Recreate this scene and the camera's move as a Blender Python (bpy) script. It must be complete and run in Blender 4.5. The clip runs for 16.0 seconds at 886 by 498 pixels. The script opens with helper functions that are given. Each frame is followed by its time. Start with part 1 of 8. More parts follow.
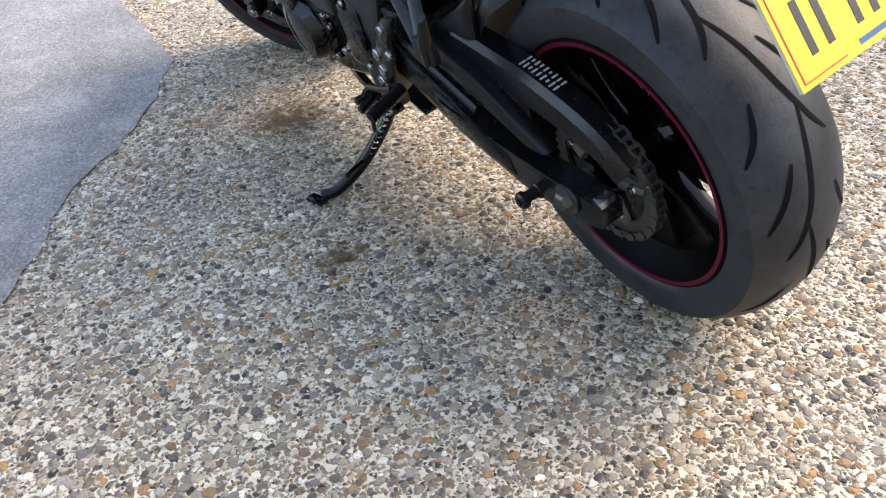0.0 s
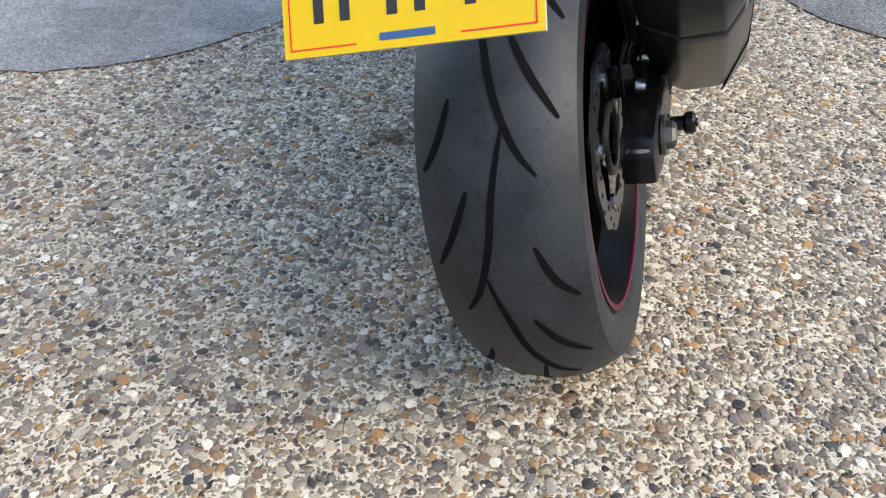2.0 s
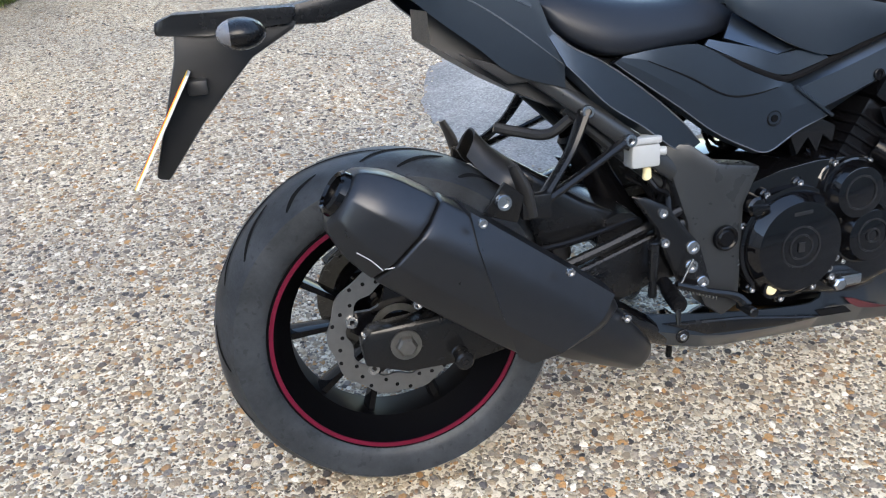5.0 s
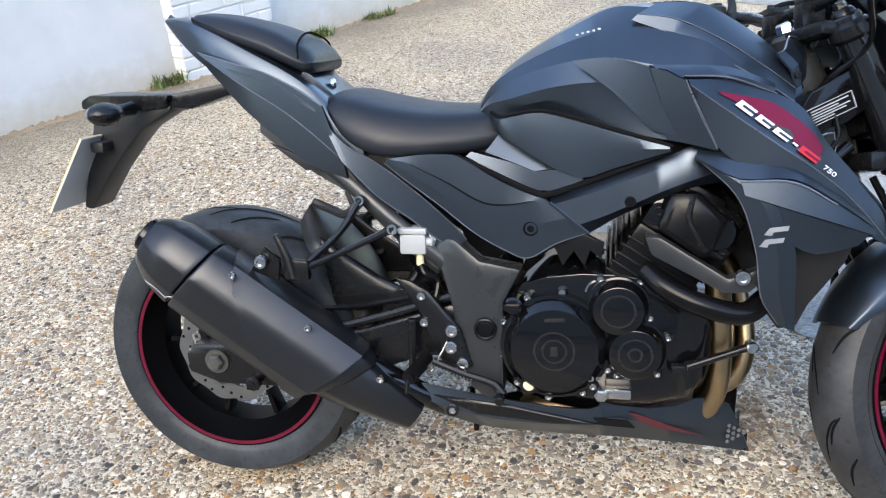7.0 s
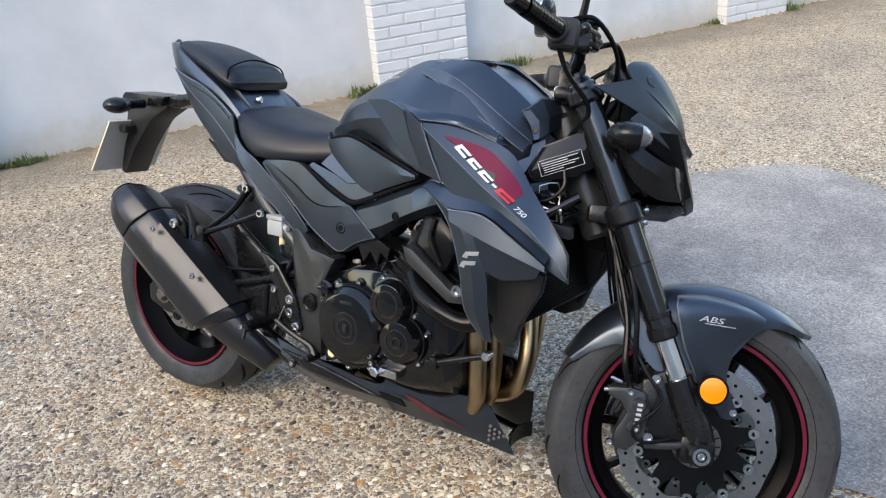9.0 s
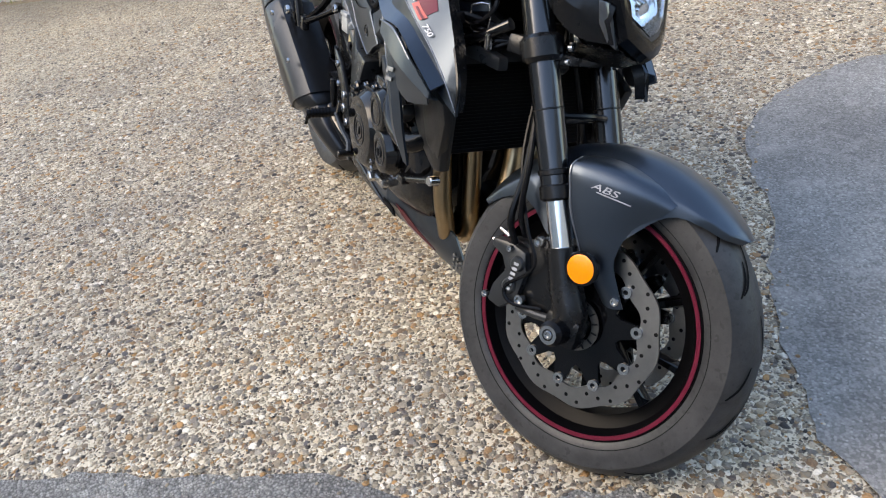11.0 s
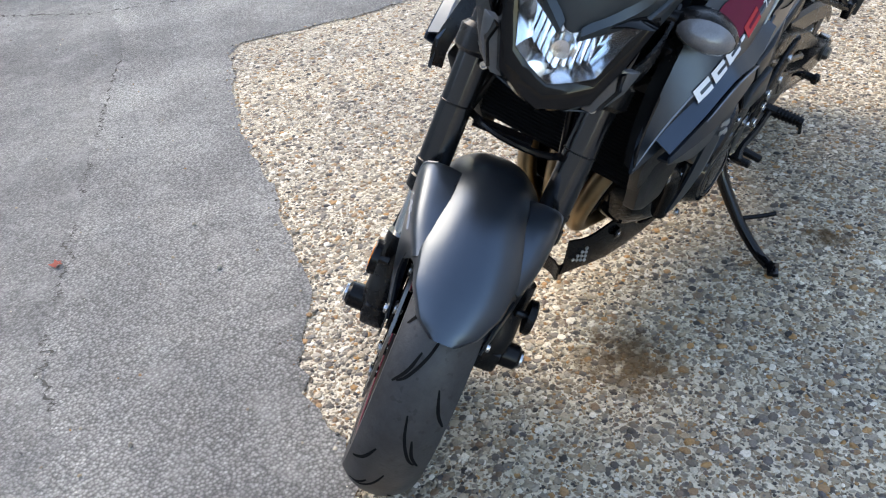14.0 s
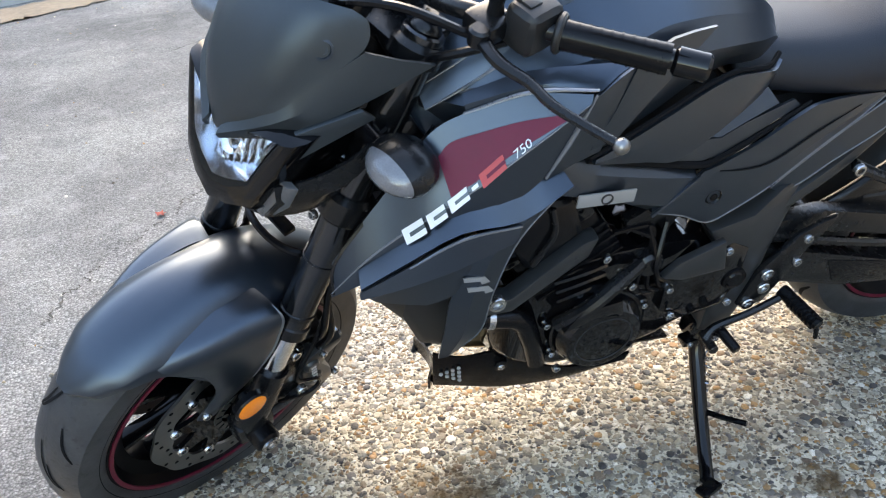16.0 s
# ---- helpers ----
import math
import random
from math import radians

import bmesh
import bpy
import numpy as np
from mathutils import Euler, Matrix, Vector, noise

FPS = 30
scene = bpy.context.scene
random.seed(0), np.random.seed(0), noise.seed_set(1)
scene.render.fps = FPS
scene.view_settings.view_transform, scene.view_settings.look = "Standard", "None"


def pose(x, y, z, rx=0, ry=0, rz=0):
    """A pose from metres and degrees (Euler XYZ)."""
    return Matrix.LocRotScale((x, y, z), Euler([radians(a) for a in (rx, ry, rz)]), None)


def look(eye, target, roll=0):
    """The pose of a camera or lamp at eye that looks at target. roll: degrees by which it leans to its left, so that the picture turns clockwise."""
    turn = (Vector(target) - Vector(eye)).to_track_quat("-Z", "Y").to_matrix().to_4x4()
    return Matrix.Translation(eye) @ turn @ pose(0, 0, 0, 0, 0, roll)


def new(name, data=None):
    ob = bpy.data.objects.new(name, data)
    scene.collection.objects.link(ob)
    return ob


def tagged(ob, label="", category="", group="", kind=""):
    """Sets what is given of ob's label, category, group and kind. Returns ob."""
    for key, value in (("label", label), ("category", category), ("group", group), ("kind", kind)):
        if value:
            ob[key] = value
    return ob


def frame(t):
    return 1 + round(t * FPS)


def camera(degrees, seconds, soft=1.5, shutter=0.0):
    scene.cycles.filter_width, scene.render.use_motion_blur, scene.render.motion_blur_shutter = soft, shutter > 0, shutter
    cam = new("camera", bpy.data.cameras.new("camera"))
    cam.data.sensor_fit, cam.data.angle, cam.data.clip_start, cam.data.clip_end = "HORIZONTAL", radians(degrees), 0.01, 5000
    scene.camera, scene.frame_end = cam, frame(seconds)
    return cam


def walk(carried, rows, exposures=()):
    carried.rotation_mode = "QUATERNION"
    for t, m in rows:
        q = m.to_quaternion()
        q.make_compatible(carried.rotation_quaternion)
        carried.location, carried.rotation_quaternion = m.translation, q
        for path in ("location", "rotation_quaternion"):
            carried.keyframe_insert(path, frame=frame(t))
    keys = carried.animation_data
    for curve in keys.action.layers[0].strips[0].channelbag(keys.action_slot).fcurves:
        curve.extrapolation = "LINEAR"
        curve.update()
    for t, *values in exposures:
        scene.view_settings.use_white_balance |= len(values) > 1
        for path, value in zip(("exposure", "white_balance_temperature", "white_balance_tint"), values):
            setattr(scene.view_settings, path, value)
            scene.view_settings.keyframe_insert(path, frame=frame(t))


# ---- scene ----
cam = camera(56.3, 16.0, 1.15)

PATH = [
    (0, (-0.808, 0.861, 0.957), (0.593, 0.038, -0.208), -5.6),
    (0.5, (-0.888, 0.642, 0.914), (0.592, 0.027, -0.282), -4.2),
    (1, (-0.978, 0.399, 0.875), (0.594, 0.073, -0.317), -2.0),
    (1.5, (-0.988, 0.133, 0.87), (0.595, 0.182, -0.351), -0.6),
    (2, (-0.957, -0.114, 0.89), (0.554, 0.283, -0.359), -0.3),
    (2.5, (-0.935, -0.377, 0.909), (0.477, 0.29, -0.341), 2.7),
    (3, (-0.824, -0.573, 0.931), (0.447, 0.307, -0.338), 4.2),
    (3.5, (-0.671, -0.726, 0.996), (0.402, 0.396, -0.265), 2.6),
    (4, (-0.532, -0.945, 1.088), (0.319, 0.408, -0.114), 1.5),
    (4.2, (-0.487, -1.002, 1.114), (0.3, 0.411, -0.062), 1.5),
    (6.3, (0.383, -1.381, 1.302), (0.236, 0.386, 0.377), -5.1),
    (6.5, (0.486, -1.386, 1.317), (0.275, 0.37, 0.383), -5.1),
    (7, (0.775, -1.461, 1.329), (0.411, 0.266, 0.388), -4.9),
    (7.5, (1.033, -1.509, 1.341), (0.519, 0.192, 0.424), -4.9),
    (8, (1.282, -1.474, 1.356), (0.621, 0.19, 0.467), -5.0),
    (8.5, (1.577, -1.467, 1.367), (0.739, 0.141, 0.521), -5.0),
    (9, (1.854, -1.431, 1.37), (0.818, 0.063, 0.538), -5.1),
    (9.5, (2.055, -1.289, 1.366), (0.85, 0.054, 0.502), -5.8),
    (10, (2.229, -1.128, 1.322), (0.878, 0.004, 0.379), -7.5),
    (10.2, (2.335, -1.032, 1.299), (0.914, -0.021, 0.319), -8.6),
    (12.3, (2.554, -0.054, 1.165), (0.931, -0.2, 0.006), -8.8),
    (12.5, (2.542, 0.03, 1.162), (0.938, -0.218, -0.006), -8.6),
    (13, (2.474, 0.276, 1.191), (0.956, -0.261, 0.006), -8.4),
    (13.5, (2.402, 0.558, 1.195), (1.021, -0.288, 0.022), -7.4),
    (14, (2.256, 0.74, 1.183), (1.031, -0.359, 0.048), -5.9),
    (14.5, (2.074, 0.898, 1.194), (1.025, -0.414, 0.109), -4.5),
    (15, (1.863, 1.065, 1.184), (0.998, -0.405, 0.139), -3.4),
    (15.5, (1.602, 1.147, 1.161), (0.967, -0.452, 0.142), -3.0),
    (16, (1.354, 1.177, 1.159), (0.901, -0.479, 0.133), -4.2),
]
EXPOSURES = [(0, 2.86, 8500, 13), (2, 2.42, 7700, 9), (4, 2.46, 7200, 8), (7, 2.70, 7350, 8), (8.5, 2.47, 7800, 9), (10, 2.36, 8200, 10), (12.5, 2.56, 8100, 10), (14.5, 2.82, 8300, 10), (16, 3.20, 8500, 9)]
walk(cam, [(t, look(eye, target, roll)) for t, eye, target, roll in PATH], EXPOSURES)
# ---- light ----
world = bpy.data.worlds.new("world")
scene.world = world
world.use_nodes = True
wn = world.node_tree.nodes
sky = wn.new("ShaderNodeTexSky")
sky.sky_type, sky.sun_disc = "NISHITA", False
sky.sun_elevation, sky.sun_rotation = radians(39), radians(191.5)
sky.air_density, sky.dust_density, sky.ozone_density = 1.0, 1.2, 3.0
wn["Background"].inputs["Strength"].default_value = 0.15
world.node_tree.links.new(sky.outputs["Color"], wn["Background"].inputs["Color"])
sun_data = bpy.data.lights.new("sun", "SUN")
sun_data.energy, sun_data.angle, sun_data.color = 0.42, radians(42), (1.0, 0.90, 0.76)
sun = new("sun", sun_data)
sun.matrix_world = look((-0.9, -4.4, 3.6), (0, 0, 0))


# ---- materials ----
def material(name, color, rough=0.5, metal=0.0, coat=0.0, var=0.12, scale=40.0, bump=0.0, bump_scale=300.0, rough_var=0.1, spec=0.5):
    """A painted, plastic or metal surface with uneven colour and gloss at two scales."""
    m = bpy.data.materials.new(name)
    m.use_nodes = True
    t = m.node_tree
    b = t.nodes["Principled BSDF"]
    co = t.nodes.new("ShaderNodeTexCoord")
    n1 = t.nodes.new("ShaderNodeTexNoise")
    n1.inputs["Scale"].default_value, n1.inputs["Detail"].default_value = scale, 6
    n2 = t.nodes.new("ShaderNodeTexNoise")
    n2.inputs["Scale"].default_value, n2.inputs["Detail"].default_value = scale / 9, 3
    t.links.new(co.outputs["Object"], n1.inputs["Vector"])
    t.links.new(co.outputs["Object"], n2.inputs["Vector"])
    add = t.nodes.new("ShaderNodeMath")
    add.operation = "ADD"
    t.links.new(n1.outputs["Fac"], add.inputs[0])
    t.links.new(n2.outputs["Fac"], add.inputs[1])
    mix = t.nodes.new("ShaderNodeMix")
    mix.data_type = "RGBA"
    lo, hi = [max(c * (1 - var * 2), 0) for c in color], [min(c * (1 + var * 2), 1) for c in color]
    mix.inputs["A"].default_value, mix.inputs["B"].default_value = (*lo, 1), (*hi, 1)
    half = t.nodes.new("ShaderNodeMath")
    half.operation = "MULTIPLY"
    half.inputs[1].default_value = 0.5
    t.links.new(add.outputs[0], half.inputs[0])
    t.links.new(half.outputs[0], mix.inputs["Factor"])
    t.links.new(mix.outputs["Result"], b.inputs["Base Color"])
    rr = t.nodes.new("ShaderNodeMapRange")
    rr.inputs["To Min"].default_value, rr.inputs["To Max"].default_value = max(rough - rough_var, 0.02), min(rough + rough_var, 1)
    t.links.new(half.outputs[0], rr.inputs["Value"])
    t.links.new(rr.outputs[0], b.inputs["Roughness"])
    b.inputs["Metallic"].default_value = metal
    b.inputs["Coat Weight"].default_value = coat
    b.inputs["Coat Roughness"].default_value = 0.12 if rough < 0.3 else 0.3
    b.inputs["Specular IOR Level"].default_value = spec
    if bump:
        n3 = t.nodes.new("ShaderNodeTexNoise")
        n3.inputs["Scale"].default_value, n3.inputs["Detail"].default_value = bump_scale, 3
        t.links.new(co.outputs["Object"], n3.inputs["Vector"])
        bu = t.nodes.new("ShaderNodeBump")
        bu.inputs["Strength"].default_value, bu.inputs["Distance"].default_value = bump, 0.001
        t.links.new(n3.outputs["Fac"], bu.inputs["Height"])
        t.links.new(bu.outputs["Normal"], b.inputs["Normal"])
    return m


def ramp(tree, stops):
    r = tree.nodes.new("ShaderNodeValToRGB")
    e = r.color_ramp.elements
    while len(e) < len(stops):
        e.new(0.5)
    for el, (p, c) in zip(e, stops):
        el.position, el.color = p, (*c, 1)
    return r


def mixer(tree, a, b, fac, mode="MIX"):
    """A colour mix of a and b (sockets or colours) by fac (a socket or a number)."""
    x = tree.nodes.new("ShaderNodeMix")
    x.data_type, x.blend_type = "RGBA", mode
    for key, v in (("Factor", fac), ("A", a), ("B", b)):
        if isinstance(v, (int, float)):
            x.inputs[key].default_value = v
        elif isinstance(v, tuple):
            x.inputs[key].default_value = (*v, 1)
        else:
            tree.links.new(v, x.inputs[key])
    return x.outputs["Result"]


def math_node(tree, op, a, b=0.0, clamp=False):
    x = tree.nodes.new("ShaderNodeMath")
    x.operation, x.use_clamp = op, clamp
    for i, v in enumerate((a, b)):
        if isinstance(v, (int, float)):
            x.inputs[i].default_value = v
        else:
            tree.links.new(v, x.inputs[i])
    return x.outputs[0]


def noise_node(tree, vec, scale, detail=4, rough=0.55):
    n = tree.nodes.new("ShaderNodeTexNoise")
    n.inputs["Scale"].default_value, n.inputs["Detail"].default_value, n.inputs["Roughness"].default_value = scale, detail, rough
    tree.links.new(vec, n.inputs["Vector"])
    return n.outputs["Fac"]


def bump_node(tree, height, strength, distance, normal=None):
    b = tree.nodes.new("ShaderNodeBump")
    b.inputs["Strength"].default_value, b.inputs["Distance"].default_value = strength, distance
    tree.links.new(height, b.inputs["Height"])
    if normal is not None:
        tree.links.new(normal, b.inputs["Normal"])
    return b.outputs["Normal"]


PEBBLE = [(0.0, (0.030, 0.027, 0.026)), (0.1, (0.105, 0.088, 0.074)), (0.2, (0.32, 0.25, 0.165)), (0.3, (0.135, 0.118, 0.110)), (0.4, (0.41, 0.345, 0.25)),
          (0.5, (0.150, 0.098, 0.062)), (0.58, (0.37, 0.20, 0.075)), (0.66, (0.085, 0.078, 0.080)), (0.74, (0.42, 0.345, 0.24)), (0.82, (0.150, 0.130, 0.112)), (0.90, (0.50, 0.44, 0.34)), (0.97, (0.68, 0.62, 0.52))]
CEMENT = [(0.25, (0.36, 0.31, 0.235)), (0.5, (0.52, 0.455, 0.35)), (0.75, (0.65, 0.585, 0.465))]
OIL = (((1.09, 0.17), 0.105), ((0.45, 0.36), 0.05))


def weathering(t, pos, col):
    """Broad fading, the dark spots of old oil and the brown dirt washed up along the wall, over a ground colour."""
    broad = ramp(t, [(0.3, (0.74, 0.75, 0.77)), (0.55, (1, 0.985, 0.95)), (0.75, (1.1, 1.06, 0.98))])
    t.links.new(noise_node(t, pos, 1.6, 4), broad.inputs[0])
    col = mixer(t, col, broad.outputs[0], 1.0, "MULTIPLY")
    for (x, y), rad in OIL:
        away = t.nodes.new("ShaderNodeVectorMath")
        away.operation = "DISTANCE"
        away.inputs[1].default_value = (x, y, 0)
        t.links.new(pos, away.inputs[0])
        ragged = math_node(t, "ADD", away.outputs["Value"], math_node(t, "MULTIPLY", math_node(t, "SUBTRACT", noise_node(t, pos, 28, 5), 0.5), rad * 3.0))
        f = t.nodes.new("ShaderNodeMapRange")
        f.inputs["From Min"].default_value, f.inputs["From Max"].default_value = rad * 0.3, rad * 1.2
        f.inputs["To Min"].default_value, f.inputs["To Max"].default_value = 0.9, 0.0
        t.links.new(ragged, f.inputs["Value"])
        col = mixer(t, col, (0.085, 0.046, 0.014), f.outputs[0])
    off = t.nodes.new("ShaderNodeVectorMath")
    off.operation = "DOT_PRODUCT"
    off.inputs[1].default_value = (0.868, -0.496, 0)
    t.links.new(pos, off.inputs[0])
    near = math_node(t, "ADD", math_node(t, "ADD", off.outputs["Value"], 2.987), math_node(t, "MULTIPLY", math_node(t, "SUBTRACT", noise_node(t, pos, 3.5, 6), 0.5), 0.9))
    f = t.nodes.new("ShaderNodeMapRange")
    f.inputs["From Min"].default_value, f.inputs["From Max"].default_value = 0.08, 0.75
    f.inputs["To Min"].default_value, f.inputs["To Max"].default_value = 0.75, 0.0
    t.links.new(near, f.inputs["Value"])
    return mixer(t, col, (0.17, 0.145, 0.105), f.outputs[0])


def aggregate_material():
    """Exposed-aggregate concrete: round pebbles of many colours in pale cement."""
    m = bpy.data.materials.new("exposed_aggregate")
    m.use_nodes = True
    t = m.node_tree
    b = t.nodes["Principled BSDF"]
    pos = t.nodes.new("ShaderNodeNewGeometry").outputs["Position"]
    warp = t.nodes.new("ShaderNodeTexNoise")
    warp.inputs["Scale"].default_value = 70
    t.links.new(pos, warp.inputs["Vector"])
    bent = t.nodes.new("ShaderNodeVectorMath")
    bent.operation = "MULTIPLY_ADD"
    bent.inputs[1].default_value = (0.016, 0.016, 0.0)
    t.links.new(warp.outputs["Color"], bent.inputs[0])
    t.links.new(pos, bent.inputs[2])
    cement = ramp(t, CEMENT)
    t.links.new(noise_node(t, pos, 60, 8, 0.75), cement.inputs[0])
    col, height = cement.outputs[0], None
    for scale, keep, high in ((150.0, 0.8, 0.5), (92.0, 0.7, 0.8), (56.0, 0.5, 1.0)):
        v = t.nodes.new("ShaderNodeTexVoronoi")
        v.voronoi_dimensions, v.inputs["Scale"].default_value, v.inputs["Randomness"].default_value = "2D", scale, 1.0
        t.links.new(bent.outputs[0], v.inputs["Vector"])
        sep = t.nodes.new("ShaderNodeSeparateColor")
        t.links.new(v.outputs["Color"], sep.inputs[0])
        r = ramp(t, PEBBLE)
        t.links.new(sep.outputs[0], r.inputs[0])
        there = math_node(t, "LESS_THAN", sep.outputs[1], keep)
        size = math_node(t, "ADD", math_node(t, "MULTIPLY", sep.outputs[2], 0.26), 0.24)
        dome = math_node(t, "SUBTRACT", size, v.outputs["Distance"])
        edge = t.nodes.new("ShaderNodeMapRange")
        edge.inputs["From Min"].default_value, edge.inputs["From Max"].default_value = 0.0, 0.07
        t.links.new(dome, edge.inputs["Value"])
        mask = math_node(t, "MULTIPLY", there, edge.outputs[0])
        # a ring of shade painted into the cement's colour round each pebble
        rim = t.nodes.new("ShaderNodeMapRange")
        rim.inputs["From Min"].default_value, rim.inputs["From Max"].default_value = -0.10, 0.0
        t.links.new(dome, rim.inputs["Value"])
        ring_shade = math_node(t, "MULTIPLY", math_node(t, "MULTIPLY", rim.outputs[0], there), 0.6)
        col = mixer(t, col, (0.135, 0.120, 0.098), ring_shade)
        col = mixer(t, col, r.outputs[0], mask)
        h = math_node(t, "MULTIPLY", math_node(t, "MULTIPLY", mask, math_node(t, "ADD", math_node(t, "MAXIMUM", dome, 0.0), 0.25)), high * 2)
        height = h if height is None else math_node(t, "MAXIMUM", height, h)
    t.links.new(weathering(t, pos, col), b.inputs["Base Color"])
    b.inputs["Roughness"].default_value = 0.75
    b.inputs["Specular IOR Level"].default_value = 0.35
    h = math_node(t, "ADD", height, math_node(t, "MULTIPLY", noise_node(t, pos, 160, 3), 0.4))
    t.links.new(bump_node(t, h, 1.0, 0.005), b.inputs["Normal"])
    return m


def pebble_material():
    """The loose tops of the pebbles, each with a colour of its own."""
    m = bpy.data.materials.new("pebbles")
    m.use_nodes = True
    t = m.node_tree
    b = t.nodes["Principled BSDF"]
    geo = t.nodes.new("ShaderNodeNewGeometry")
    r = ramp(t, PEBBLE)
    t.links.new(geo.outputs["Random Per Island"], r.inputs[0])
    grain = ramp(t, [(0.3, (0.72, 0.72, 0.72)), (0.7, (1.2, 1.2, 1.2))])
    t.links.new(noise_node(t, geo.outputs["Position"], 260, 4), grain.inputs[0])
    col = mixer(t, r.outputs[0], grain.outputs[0], 1.0, "MULTIPLY")
    t.links.new(weathering(t, geo.outputs["Position"], col), b.inputs["Base Color"])
    b.inputs["Roughness"].default_value = 0.6
    b.inputs["Specular IOR Level"].default_value = 0.4
    return m


def asphalt_material(name, tone, rough_grain):
    """Worn asphalt. tone: its paleness. rough_grain: how far the grit stands out."""
    m = bpy.data.materials.new(name)
    m.use_nodes = True
    t = m.node_tree
    b = t.nodes["Principled BSDF"]
    pos = t.nodes.new("ShaderNodeNewGeometry").outputs["Position"]
    v = t.nodes.new("ShaderNodeTexVoronoi")
    v.voronoi_dimensions, v.inputs["Scale"].default_value = "2D", 190 - 40 * rough_grain
    t.links.new(pos, v.inputs["Vector"])
    sep = t.nodes.new("ShaderNodeSeparateColor")
    t.links.new(v.outputs["Color"], sep.inputs[0])
    grit = ramp(t, [(p, tuple(c * tone for c in q)) for p, q in
                    ((0.0, (0.125, 0.121, 0.114)), (0.4, (0.180, 0.174, 0.164)), (0.8, (0.235, 0.228, 0.215)), (0.95, (0.255, 0.247, 0.234)), (1.0, (0.33, 0.32, 0.30)))])
    t.links.new(sep.outputs[0], grit.inputs[0])
    # the colour darkens between the grit, along the dips of the bump
    pit = t.nodes.new("ShaderNodeMapRange")
    pit.inputs["From Min"].default_value, pit.inputs["From Max"].default_value = 0.28, 0.62
    pit.inputs["To Min"].default_value, pit.inputs["To Max"].default_value = 0.0, rough_grain * 0.6
    t.links.new(v.outputs["Distance"], pit.inputs["Value"])
    col = mixer(t, grit.outputs[0], (0.045, 0.044, 0.043), pit.outputs[0])
    spots = t.nodes.new("ShaderNodeMapRange")
    spots.inputs["From Min"].default_value, spots.inputs["From Max"].default_value, spots.inputs["To Max"].default_value = 0.60, 0.70, 0.55
    t.links.new(noise_node(t, pos, 38, 4, 0.6), spots.inputs["Value"])
    col = mixer(t, col, (0.075, 0.073, 0.070), spots.outputs[0])
    broad = ramp(t, [(0.34, (0.66, 0.665, 0.68)), (0.5, (1.05, 1.05, 1.05)), (0.66, (1.55, 1.54, 1.50))])
    t.links.new(noise_node(t, pos, 1.3, 5, 0.6), broad.inputs[0])
    col = mixer(t, col, broad.outputs[0], 1.0, "MULTIPLY")
    dust = t.nodes.new("ShaderNodeMapRange")
    dust.inputs["From Min"].default_value, dust.inputs["From Max"].default_value, dust.inputs["To Max"].default_value = 0.52, 0.8, 0.5
    t.links.new(noise_node(t, pos, 7, 7, 0.7), dust.inputs["Value"])
    col = mixer(t, col, (0.42, 0.405, 0.38), dust.outputs[0])
    t.links.new(col, b.inputs["Base Color"])
    b.inputs["Roughness"].default_value = 0.75
    h = math_node(t, "ADD", math_node(t, "SUBTRACT", math_node(t, "MULTIPLY", sep.outputs[1], 0.6), math_node(t, "MULTIPLY", v.outputs["Distance"], 0.6)), math_node(t, "MULTIPLY", noise_node(t, pos, 240, 4, 0.7), 1.6))
    t.links.new(bump_node(t, h, min(rough_grain * 1.1, 1.0), 0.007), b.inputs["Normal"])
    return m


def wall_material():
    m = bpy.data.materials.new("white_masonry_paint")
    m.use_nodes = True
    t = m.node_tree
    b = t.nodes["Principled BSDF"]
    pos = t.nodes.new("ShaderNodeNewGeometry").outputs["Position"]
    r = ramp(t, [(0.3, (0.44, 0.465, 0.48)), (0.55, (0.515, 0.535, 0.55)), (0.7, (0.565, 0.58, 0.59))])
    t.links.new(noise_node(t, pos, 2.2, 6), r.inputs[0])
    spots = t.nodes.new("ShaderNodeMapRange")
    spots.inputs["From Min"].default_value, spots.inputs["From Max"].default_value, spots.inputs["To Max"].default_value = 0.66, 0.74, 0.6
    t.links.new(noise_node(t, pos, 11, 7, 0.65), spots.inputs["Value"])
    # splashed soil and algae along the foot of the wall
    sep = t.nodes.new("ShaderNodeSeparateXYZ")
    t.links.new(pos, sep.inputs[0])
    foot = t.nodes.new("ShaderNodeMapRange")
    foot.inputs["From Min"].default_value, foot.inputs["From Max"].default_value = 0.02, 0.22
    foot.inputs["To Min"].default_value, foot.inputs["To Max"].default_value = 0.75, 0.0
    t.links.new(math_node(t, "ADD", sep.outputs[2], math_node(t, "MULTIPLY", math_node(t, "SUBTRACT", noise_node(t, pos, 14, 6), 0.5), 0.25)), foot.inputs["Value"])
    col = mixer(t, r.outputs[0], (0.5, 0.47, 0.42), spots.outputs[0])
    col = mixer(t, col, (0.40, 0.36, 0.28), foot.outputs[0])
    t.links.new(col, b.inputs["Base Color"])
    b.inputs["Roughness"].default_value = 0.7
    h = math_node(t, "ADD", noise_node(t, pos, 30, 6), noise_node(t, pos, 220, 2))
    t.links.new(bump_node(t, h, 0.25, 0.004), b.inputs["Normal"])
    return m


